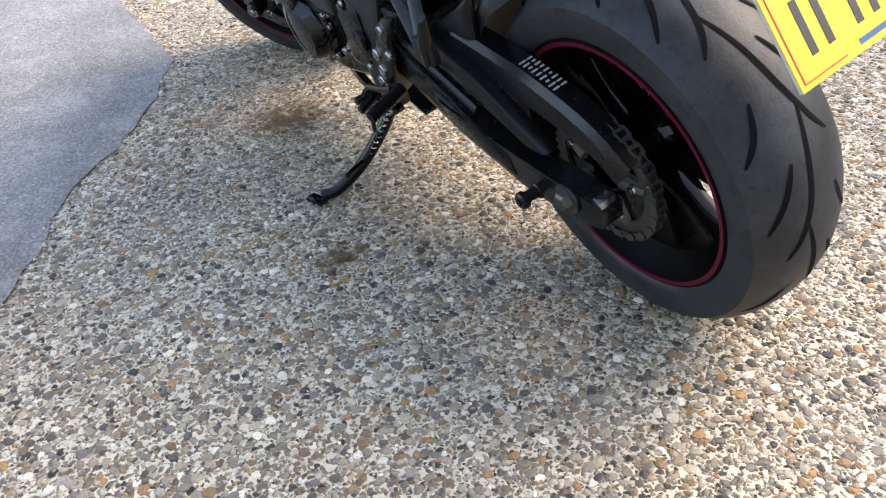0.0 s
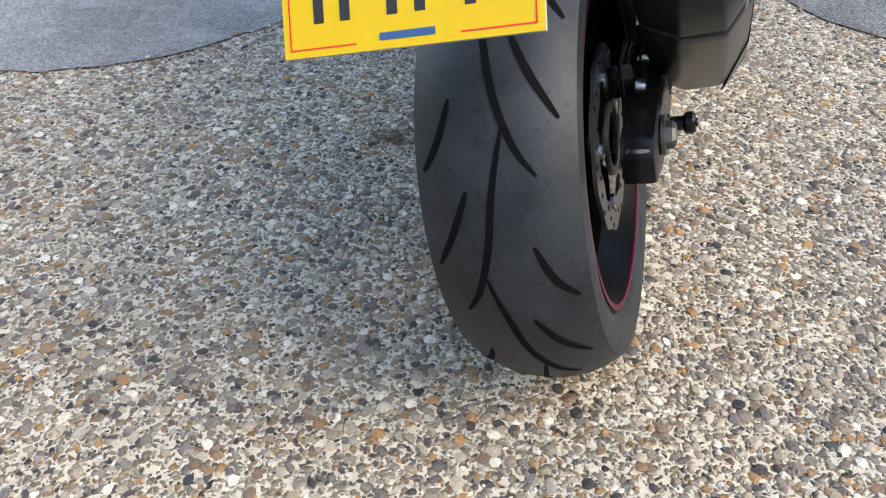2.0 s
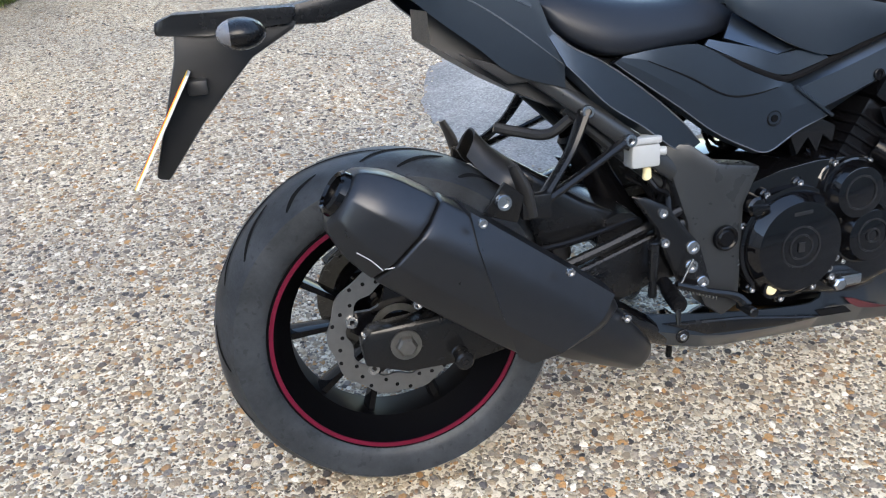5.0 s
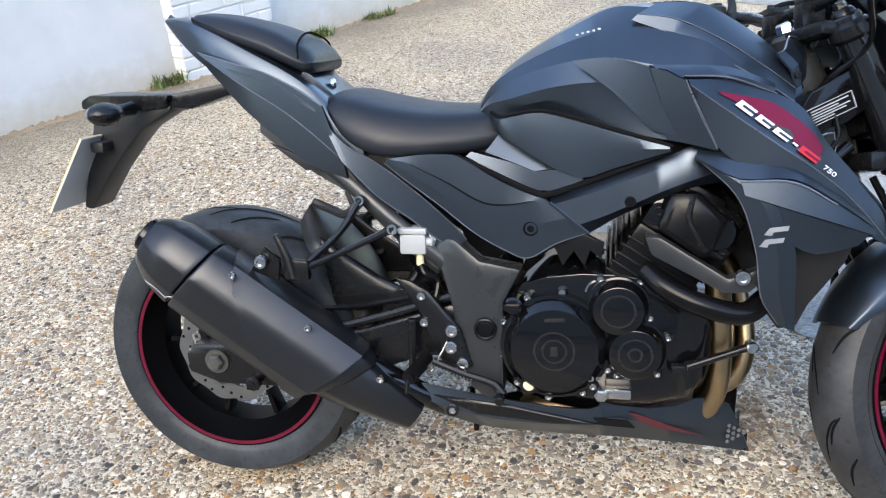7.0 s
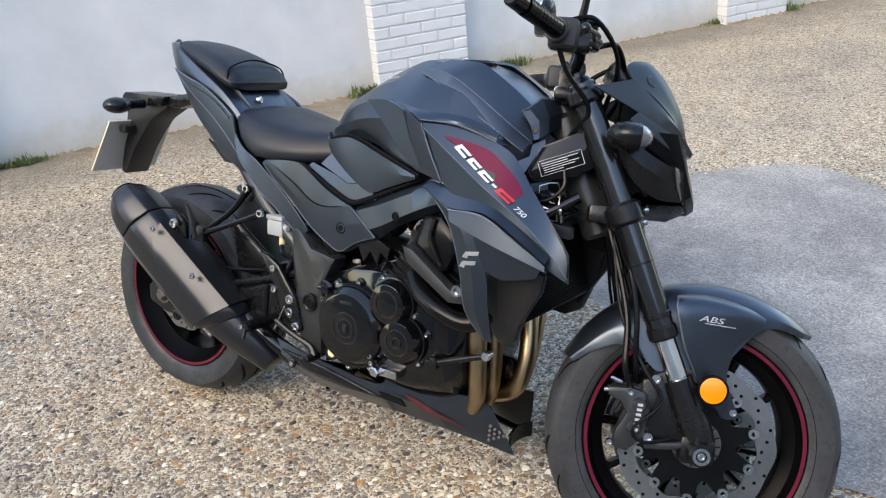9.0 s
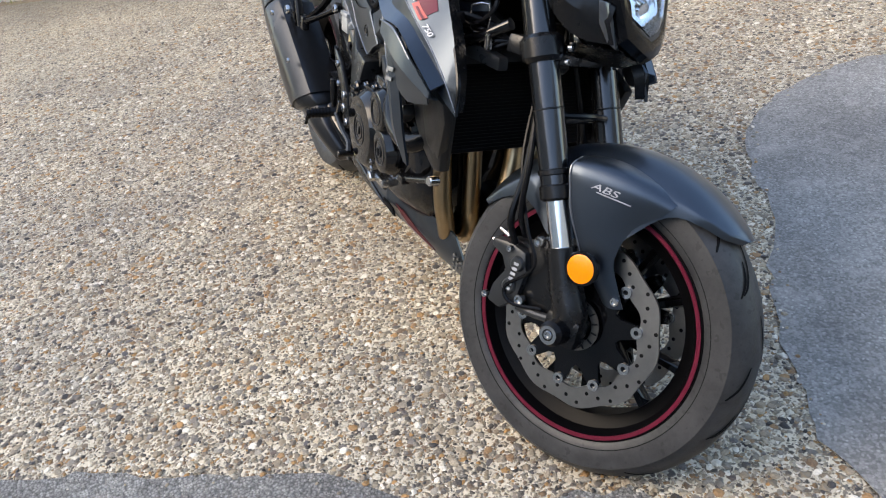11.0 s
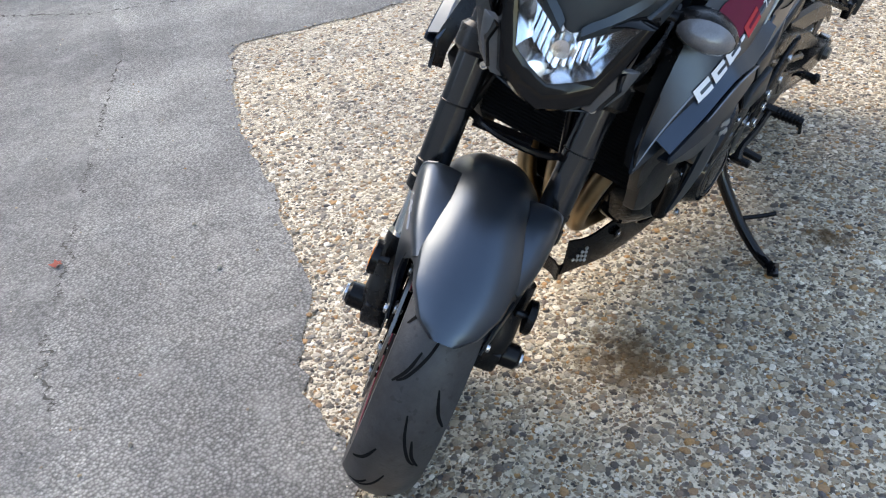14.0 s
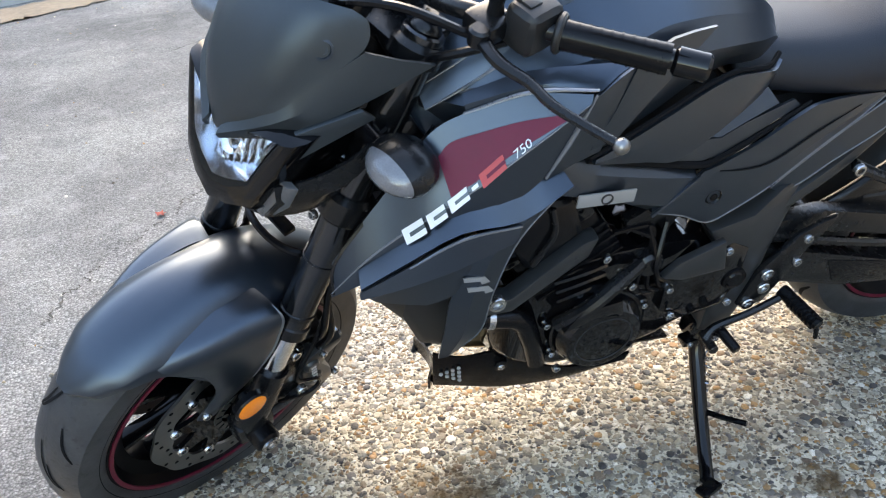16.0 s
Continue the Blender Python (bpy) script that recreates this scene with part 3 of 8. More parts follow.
def wheel(name, centre, radius, width, rim_w, m, cuts, label, spokes=5, phase=0.0, thick=0.02, rubber=None):
    """A cast wheel: rim with barrel, spokes in pairs and hub, with its tyre, stripes and grooves as parts."""
    rim = 0.222
    at = m @ Matrix.Translation(centre)
    hw = rim_w / 2
    prof = [(rim, hw), (rim + 0.003, hw - 0.004), (rim - 0.004, hw - 0.012), (rim - 0.012, hw - 0.02), (rim - 0.03, hw * 0.45), (rim - 0.032, 0), (rim - 0.03, -hw * 0.45),
            (rim - 0.012, -hw + 0.02), (rim - 0.004, -hw + 0.012), (rim + 0.003, -hw + 0.004), (rim, -hw), (rim - 0.011, -hw + 0.001), (rim - 0.02, -hw + 0.018), (rim - 0.042, -hw * 0.45),
            (rim - 0.044, 0), (rim - 0.042, hw * 0.45), (rim - 0.02, hw - 0.018), (rim - 0.011, hw - 0.001)]
    w = part(name, moved(lathe(prof, 96), at), BARREL, bike, label)
    part("tyre", moved(lathe(tyre_profile(radius, width, rim), 120), at), rubber or RUBBER, w, "black rubber sports tyre with scrubbed tread")
    part("hub", moved(lathe([(0.02, 0.075), (0.036, 0.075), (0.04, 0.055), (0.046, 0.02), (0.046, -0.02), (0.04, -0.055), (0.036, -0.075), (0.02, -0.075)], 32), at), RIM, w)
    for k in range(spokes):
        for half in (-1, 1):
            a0 = radians(phase + 72 * k + half * 6)
            a1 = radians(phase + 72 * k + half * 16)
            p0, p1 = Vector((0.036 * math.cos(a0), 0, 0.036 * math.sin(a0))), Vector(((rim - 0.03) * math.cos(a1), 0, (rim - 0.03) * math.sin(a1)))
            d = (p1 - p0).normalized()
            s = Vector((-d.z, 0, d.x))
            verts = []
            for p, b, c in ((p0, 0.013, thick * 1.5), (p0.lerp(p1, 0.5), 0.0085, thick), (p1, 0.012, thick * 1.2)):
                verts += [p + s * b * 0.5 + Vector((0, c, 0)), p + s * b + Vector((0, 0, 0)), p + s * b * 0.5 - Vector((0, c, 0)), p - s * b * 0.5 - Vector((0, c, 0)), p - s * b, p - s * b * 0.5 + Vector((0, c, 0))]
            bm = bmesh.new()
            put(bm, verts, [(6 * i + j, 6 * i + (j + 1) % 6, 6 * i + 6 + (j + 1) % 6, 6 * i + 6 + j) for i in range(2) for j in range(6)] + [tuple(range(6)), tuple(range(12, 18))])
            part("spoke", moved(bm, at), RIM, w, smooth=50)
    for side in (-1, 1):
        ring = [(rim - 0.0108, side * (hw + 0.0012)), (rim - 0.0036, side * (hw + 0.0018)), (rim - 0.0036, side * (hw - 0.001)), (rim - 0.0108, side * (hw - 0.002))]
        part("rim_stripe", moved(lathe(ring, 96), at), STRIPE, w, "dark red rim stripe")
        line = [(rim + 0.0125, side * (hw + 0.0035)), (rim + 0.0145, side * (hw + 0.0045)), (rim + 0.0145, side * hw), (rim + 0.0125, side * hw)]
        part("bead_ring", moved(lathe(line, 96), at), GROOVE, w)
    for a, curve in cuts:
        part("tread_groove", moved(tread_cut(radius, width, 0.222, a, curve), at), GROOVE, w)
    return w


def rear_cuts():
    out = []
    for k in range(12):
        s = 1 if k % 2 else -1
        out.append((30 * k, [(-4, s * -0.20), (8, s * -0.04), (20, s * 0.10), (30, s * 0.32), (36, s * 0.56)]))
        out.append((30 * k + 8, [(0, s * 0.28), (8, s * 0.50), (17, s * 0.82)]))
        out.append((30 * k + 20, [(0, -s * 0.45), (8, -s * 0.62), (14, -s * 0.86)]))
    return out


def front_cuts():
    out = []
    for k in range(14):
        s = 1 if k % 2 else -1
        out.append((25.7 * k, [(0, s * -0.05), (-8, s * 0.12), (-15, s * 0.40), (-18, s * 0.62)]))
        out.append((25.7 * k + 10, [(0, s * 0.42), (-7, s * 0.62), (-12, s * 0.88)]))
        out.append((25.7 * k + 18, [(0, s * -0.30), (-6, s * -0.46), (-11, s * -0.72)]))
    return out


rear_wheel = wheel("rear_wheel", REAR + Vector((0, -0.0165, -0.006)), 0.305, 0.175, 0.160, Matrix(), rear_cuts(), "gloss black cast rear wheel with red rim stripe", phase=20)
front_wheel = wheel("front_wheel", FRONT, 0.297, 0.116, 0.106, TURN, front_cuts(), "gloss black cast front wheel with red rim stripe", phase=50, thick=0.014, rubber=WORN_RUBBER)


# ---- motorcycle: shared builders ----
def plate(name, outline, y, depth, mat, parent, s=1, bevel=0.004, bulge=0.0, label="", m=None):
    """A flat part lying along the bike: (x, z) or (x, y, z) outline points at y on side s, going depth inwards."""
    pts = [(p[0], s * (p[1] if len(p) == 3 else y), p[-1]) for p in outline]
    bm = slab(pts, (0, -s * depth, 0), bevel, bulge)
    return part(name, moved(bm, m) if m is not None else bm, mat, parent, label)


def sheet(name, rows, mat, parent, s=1, thick=0.004, su=1, sv=5, label="", m=None, smooth=35, closed=False):
    """A body panel through rows of (x, y, z); creased from row to row when su is 1."""
    rows = [[(p[0], s * p[1], p[2]) for p in r] for r in rows]
    bm = skin(rows, su, sv, closed=closed, thick=thick, smooth_u=su > 1)
    return part(name, moved(bm, m) if m is not None else bm, mat, parent, label, smooth)


def hull(name, sections, ring, mat, parent, label="", su=5, sv=3, smooth=38, m=None, cap=True):
    """A body lofted along x. sections: tuples of numbers; ring(section) gives one half ring from bottom middle to top middle as (y, z)."""
    rows = []
    for sec in sections:
        half = ring(*sec[1:])
        pts = [(sec[0], y, z) for y, z in half] + [(sec[0], -y, z) for y, z in reversed(half[1:-1])]
        rows.append(pts)
    bm = skin(rows, su, sv, closed=True, cap=cap)
    return part(name, moved(bm, m) if m is not None else bm, mat, parent, label, smooth)


def decal(name, outline, at, mat, parent, label="", m=None, lift=0.0012):
    """A thin sticker. outline: (u, v) pairs; at(u, v): a place and the outward way there."""
    bm = bmesh.new()
    top, low = [], []
    for u, v in outline:
        p, n = at(u, v)
        top.append(p + n * lift)
        low.append(p - n * lift * 0.5)
    n = len(top)
    put(bm, top + low, [tuple(range(n))] + [(i, n + i, n + (i + 1) % n, (i + 1) % n) for i in range(n)])
    return part(name, moved(bm, m) if m is not None else bm, mat, parent, label)


def lettering(name, text, size, mat, parent, at, m=None, label="", slant=0.25, stretch=1.0, thin=0.0005):
    """Raised letters in the built-in font, laid by the pose at."""
    cu = bpy.data.curves.new("letters", "FONT")
    cu.body, cu.size, cu.shear, cu.extrude = text, size, slant, thin
    tmp = bpy.data.objects.new("letters", cu)
    me = bpy.data.meshes.new_from_object(tmp)
    bm = bmesh.new()
    bm.from_mesh(me)
    bpy.data.objects.remove(tmp)
    bpy.data.meshes.remove(me)
    bm.transform(Matrix.Diagonal((stretch, 1, 1, 1)))
    bm.transform(at)
    return part(name, moved(bm, m) if m is not None else bm, mat, parent, label)


def basis(origin, right, up):
    """The pose of a flat thing at origin whose own x runs right and own y runs up."""
    r = Vector(right).normalized()
    n = r.cross(Vector(up)).normalized()
    u = n.cross(r)
    return Matrix(((r.x, u.x, n.x, origin[0]), (r.y, u.y, n.y, origin[1]), (r.z, u.z, n.z, origin[2]), (0, 0, 0, 1)))


def disc_brake(name, centre, r_out, r_in, y, m, parent, holes, bobbins, label):
    """A wavy drilled brake disc with a black carrier and bobbins."""
    bm = bmesh.new()
    seg = 180
    verts, t = [], 0.0025
    for ring, yy in ((0, y + t), (1, y + t), (1, y - t), (0, y - t)):
        for k in range(seg):
            a = 2 * math.pi * k / seg
            r = r_out + 0.0028 * math.cos(a * 10) if ring else r_in + 0.004 * math.cos(a * 10 + 1)
            verts.append((r * math.cos(a), yy, r * math.sin(a)))
    put(bm, verts, [(i * seg + k, i * seg + (k + 1) % seg, ((i + 1) % 4) * seg + (k + 1) % seg, ((i + 1) % 4) * seg + k) for i in range(4) for k in range(seg)])
    d = part(name, moved(bm, m @ Matrix.Translation(centre)), STEEL, parent, label)
    # each hole is a black disc on the steel, standing for its shaded bore
    for k in range(holes):
        a = 2 * math.pi * k / holes
        r = r_in + (r_out - r_in) * (0.3, 0.55, 0.8)[k % 3]
        hole = lathe([(0, y + t + 0.0006), (0.0036, y + t + 0.0006), (0.0036, y - t - 0.0006), (0, y - t - 0.0006)], 8, close=False)
        part("drilled_hole", moved(hole, m @ Matrix.Translation(centre + Vector((r * math.cos(a), 0, r * math.sin(a))))), GROOVE, d)
    for k in range(bobbins):
        a = 2 * math.pi * k / bobbins + 0.3
        p = Vector(((r_in - 0.004) * math.cos(a), 0, (r_in - 0.004) * math.sin(a)))
        b = lathe([(0.0045, y + 0.007), (0.009, y + 0.007), (0.0105, y + 0.004), (0.0105, y - 0.007), (0.009, y - 0.007), (0.0045, y - 0.007)], 14)
        part("bobbin", moved(b, m @ Matrix.Translation(centre + p)), ZINC, d)
    # star-shaped carrier cut from one plate
    star, n = [], bobbins * 6
    for k in range(n):
        a, j = 2 * math.pi * k / n + 0.3, k % 6
        star.append((a, r_in * (0.99, 0.96, 0.72, 0.66, 0.72, 0.96)[j]))
    bm = bmesh.new()
    verts = [(r * math.cos(a), yy, r * math.sin(a)) for yy in (y + 0.004, y - 0.004) for a, r in star]
    verts += [(0.034 * math.cos(a), yy, 0.034 * math.sin(a)) for yy in (y + 0.004, y - 0.004) for a, r in star]
    faces = []
    for k in range(n):
        j = (k + 1) % n
        faces += [(k, j, 2 * n + j, 2 * n + k), (n + k, 3 * n + k, 3 * n + j, n + j), (k, n + k, n + j, j), (2 * n + k, 2 * n + j, 3 * n + j, 3 * n + k)]
    put(bm, verts, faces)
    part("carrier", moved(bm, m @ Matrix.Translation(centre)), GLOSS, d)
    return d


I4 = Matrix()
INDICATOR = material("frosted_clear_lens", (0.10, 0.10, 0.108), 0.18, coat=0.8, var=0.25, scale=500, bump=0.6, bump_scale=420)

# ---- motorcycle: rear end ----
def swingarm():
    for s in (-1, 1):
        lower = [(0.585, 0.455), (0.50, 0.455), (0.33, 0.40), (0.14, 0.36), (0.03, 0.352), (-0.055, 0.345), (-0.072, 0.325), (-0.068, 0.285), (0.0, 0.262), (0.12, 0.262), (0.30, 0.295), (0.44, 0.345), (0.585, 0.365)]
        if s > 0:
            lower = [(0.585, 0.455), (0.50, 0.450), (0.33, 0.388), (0.20, 0.340), (0.10, 0.330), (0.03, 0.334), (-0.05, 0.332), (-0.072, 0.320), (-0.068, 0.288), (0.0, 0.270), (0.12, 0.268), (0.30, 0.300), (0.44, 0.350), (0.585, 0.375)]
        a = plate("swingarm_side", lower, 0.155, 0.042, SATIN, bike, s, 0.008, 0.003, "satin black swingarm beam" if s < 0 else "")
        brace = [(0.52, 0.50), (0.40, 0.505), (0.22, 0.45), (0.05, 0.365), (0.10, 0.36), (0.25, 0.41), (0.40, 0.455), (0.52, 0.45)]
        if s > 0:
            plate("swingarm_brace", brace, 0.150, 0.030, SATIN, bike, s, 0.006)
        rib = [(0.36, 0.385), (0.15, 0.338 if s < 0 else 0.322), (0.14, 0.30 if s < 0 else 0.29), (0.33, 0.325)]
        plate("swingarm_recess", rib, 0.1595, 0.004, GLOSS, a, s, 0.001)
        part("axle_nut", rod((0, s * 0.150, 0.315), (0, s * 0.176, 0.315), 0.019, 0.0175, 6), CHAIN, bike, "grey axle nut")
        part("axle_washer", moved(lathe([(0.012, s * 0.1585), (0.026, s * 0.1585), (0.026, s * 0.163), (0.012, s * 0.163)], 28), Matrix.Translation(REAR)), CHAIN, bike)
        b = part("paddock_bobbin", join(rod((0.090, s * 0.150, 0.281), (0.090, s * 0.193, 0.281), 0.010, 0.010, 16), rod((0.090, s * 0.178, 0.281), (0.090, s * 0.194, 0.281), 0.0155, 0.0155, 18),
                                          rod((0.090, s * 0.152, 0.281), (0.090, s * 0.160, 0.281), 0.0155, 0.0155, 18)), SATIN, bike, "black swingarm bobbin")
        bolt(b, (0.090, s * 0.193, 0.281), (0, s, 0), 0.006, 0.004, ENGINE)
        part("adjuster", box(-0.058, s * 0.135, 0.313, 0.02, 0.03, 0.045, 0.004), ZINC, bike)
        # ridges along the arm
        part("swingarm_ridge", tube([(0.50, s * 0.147, 0.47), (0.36, s * 0.150, 0.425), (0.22, s * 0.152, 0.385)], 0.009, 8), SATIN, a)
    part("swingarm_cross", tube([(0.40, -0.13, 0.43), (0.41, 0, 0.43), (0.40, 0.13, 0.43)], 0.045, 14), SATIN, bike)


def final_drive():
    c = REAR
    teeth = []
    n, ro = 43, 0.112
    for k in range(n):
        a = 2 * math.pi * k / n
        for da, r in ((-0.30, ro - 0.006), (-0.12, ro + 0.001), (0.12, ro + 0.001), (0.30, ro - 0.006)):
            teeth.append((r * math.cos(a + da * 2 * math.pi / n), r * math.sin(a + da * 2 * math.pi / n)))
    bm = bmesh.new()
    m2 = len(teeth)
    inner = [(0.088 * math.cos(2 * math.pi * i / m2), 0.088 * math.sin(2 * math.pi * i / m2)) for i in range(m2)]
    verts = [(x, y, z) for y in (0.087, 0.080) for ring in (teeth, inner) for x, z in ring]
    q = [(i, (i + 1) % m2) for i in range(m2)]
    faces = [(a, b, m2 + b, m2 + a) for a, b in q] + [(2 * m2 + a, 3 * m2 + a, 3 * m2 + b, 2 * m2 + b) for a, b in q] + [(a, 2 * m2 + a, 2 * m2 + b, b) for a, b in q] + [(m2 + a, m2 + b, 3 * m2 + b, 3 * m2 + a) for a, b in q]
    put(bm, verts, faces)
    sp = part("rear_sprocket", moved(bm, Matrix.Translation(c)), CHAIN, bike, "oily steel rear sprocket")
    part("sprocket_carrier", moved(lathe([(0.03, 0.082), (0.09, 0.082), (0.09, 0.078), (0.075, 0.06), (0.045, 0.055), (0.03, 0.055)], 40), Matrix.Translation(c)), GLOSS, bike)
    for k in range(5):
        a = 2 * math.pi * k / 5 + 0.5
        part("sprocket_arm", rod(c + Vector((0.04 * math.cos(a), 0.083, 0.04 * math.sin(a))), c + Vector((0.094 * math.cos(a), 0.083, 0.094 * math.sin(a))), 0.013, 0.01, 8), CHAIN, sp)
        bolt(sp, c + Vector((0.072 * math.cos(a), 0.088, 0.072 * math.sin(a))), (0, 1, 0), 0.009, 0.008)
    # chain: round the rear sprocket, along to the small one
    f, r0, r1 = Vector((0.615, 0, 0.405)), 0.113, 0.042
    ang = math.atan2(f.z - c.z, f.x - c.x)
    off = math.acos((r0 - r1) / (f - c).length)
    path = []
    for k in range(41):
        a = ang + off + (2 * math.pi - 2 * off) * k / 40
        path.append(c + Vector((r0 * math.cos(a), 0, r0 * math.sin(a))))
    for k in range(21):
        a = ang - off + 2 * off * k / 20
        path.append(f + Vector((r1 * math.cos(a), 0, r1 * math.sin(a))))
    path.append(path[0])
    dist = [0.0]
    for a, b in zip(path, path[1:]):
        dist.append(dist[-1] + (b - a).length)
    links, pitch = [], dist[-1] / 112
    for k in range(112):
        d = (k + 0.5) * pitch
        i = max(j for j in range(len(dist) - 1) if dist[j] <= d)
        p = path[i].lerp(path[i + 1], (d - dist[i]) / max(dist[i + 1] - dist[i], 1e-6))
        t = (path[i + 1] - path[i]).normalized()
        w = 0.0095 if k % 2 else 0.0065
        m = Matrix.Translation((p.x, 0.0835, p.z)) @ Matrix.Rotation(-math.atan2(t.z, t.x), 4, "Y")
        for side in (-1, 1):
            links.append(box(0, side * w, 0, 0.0185, 0.0018, 0.0135, 0.0, m))
        links.append(moved(rod((0.008, -0.011, 0), (0.008, 0.011, 0), 0.0042, None, 7), m))
    tagged(part("chain", join(*links), CHAIN, bike, "dirty steel drive chain"), kind="stuff")
    guard = [[(0.30, 0.075, 0.492), (0.20, 0.075, 0.482), (0.10, 0.075, 0.468), (-0.02, 0.075, 0.435), (-0.09, 0.075, 0.388)],
             [(0.30, 0.112, 0.497), (0.20, 0.112, 0.487), (0.10, 0.112, 0.473), (-0.02, 0.112, 0.440), (-0.10, 0.112, 0.392)],
             [(0.30, 0.122, 0.487), (0.20, 0.122, 0.477), (0.10, 0.122, 0.462), (-0.02, 0.122, 0.428), (-0.095, 0.122, 0.378)],
             [(0.31, 0.124, 0.44), (0.20, 0.124, 0.432), (0.10, 0.124, 0.42), (-0.02, 0.124, 0.395), (-0.08, 0.124, 0.360)]]
    g = sheet("chain_guard", guard, SATIN, bike, 1, 0.003, label="satin black chain guard with white warning label")
    for i in range(9):
        u = 0.126 - i * 0.0095
        z = 0.4800 + (u - 0.10) * (0.14 if u > 0.10 else 0.275)
        for y, ln in ((0.090, (0.010, 0.006, 0.011, 0.008, 0.010, 0.005, 0.011, 0.009, 0.010)[i]), (0.104, (0.012, 0.012, 0.007, 0.012, 0.010, 0.012, 0.006, 0.012, 0.011)[i])):
            part("label_bar", box(u, y, z, 0.0034, ln, 0.0012, 0, Matrix.Translation((0, 0, 0))), GREYTXT, g)


def rear_brake():
    disc_brake("rear_disc", REAR, 0.120, 0.086, -0.090, I4, bike, 30, 5, "drilled wavy steel rear brake disc")
    part("abs_ring", moved(lathe([(0.036, -0.097), (0.048, -0.097), (0.048, -0.094), (0.036, -0.094)], 36), Matrix.Translation(REAR)), CHAIN, bike)
    cal = part("rear_caliper", beveled(join(box(0.075, -0.105, 0.378, 0.085, 0.045, 0.05, 0.010, None), box(0.062, -0.118, 0.385, 0.04, 0.02, 0.036, 0.008)), 0), ENGINE, bike, "black rear brake caliper")
    for dx in (0.03, 0.115):
        bolt(cal, (dx, -0.128, 0.372), (0, -1, 0), 0.009, 0.012)
    part("caliper_bracket", slab([(-0.05, -0.128, 0.30), (0.06, -0.128, 0.345), (0.13, -0.128, 0.352), (0.14, -0.128, 0.32), (0.04, -0.128, 0.285), (-0.03, -0.128, 0.27)], (0, 0.012, 0), 0.003), SATIN, bike)
    part("brake_hose", tube([(0.10, -0.125, 0.39), (0.17, -0.135, 0.425), (0.30, -0.14, 0.44), (0.42, -0.13, 0.46)], 0.005, 8), CABLE, bike)


def hugger():
    rows = []
    for y, r in ((-0.100, 0.300), (-0.096, 0.325), (-0.06, 0.343), (0, 0.347), (0.06, 0.343), (0.096, 0.325), (0.100, 0.300)):
        row = []
        for k in range(9):
            a = radians(60 - k * 5.7)
            rr = r + (0.012 if k == 0 else 0)
            row.append((rr * math.cos(a), y * (0.35 + 0.65 * min(k / 2.0, 1)), 0.315 + rr * math.sin(a)))
        rows.append(row)
    sheet("rear_hugger", rows, PLASTIC, bike, 1, 0.004, su=3, sv=3, label="black plastic rear hugger over the tyre")
    for s in (-1, 1):
        plate("hugger_side", [(0.225, 0.575), (0.27, 0.545), (0.34, 0.50), (0.40, 0.47), (0.41, 0.435), (0.30, 0.42), (0.25, 0.43), (0.235, 0.50)], 0.112, 0.012, SATIN, bike, s, 0.006, 0.006)


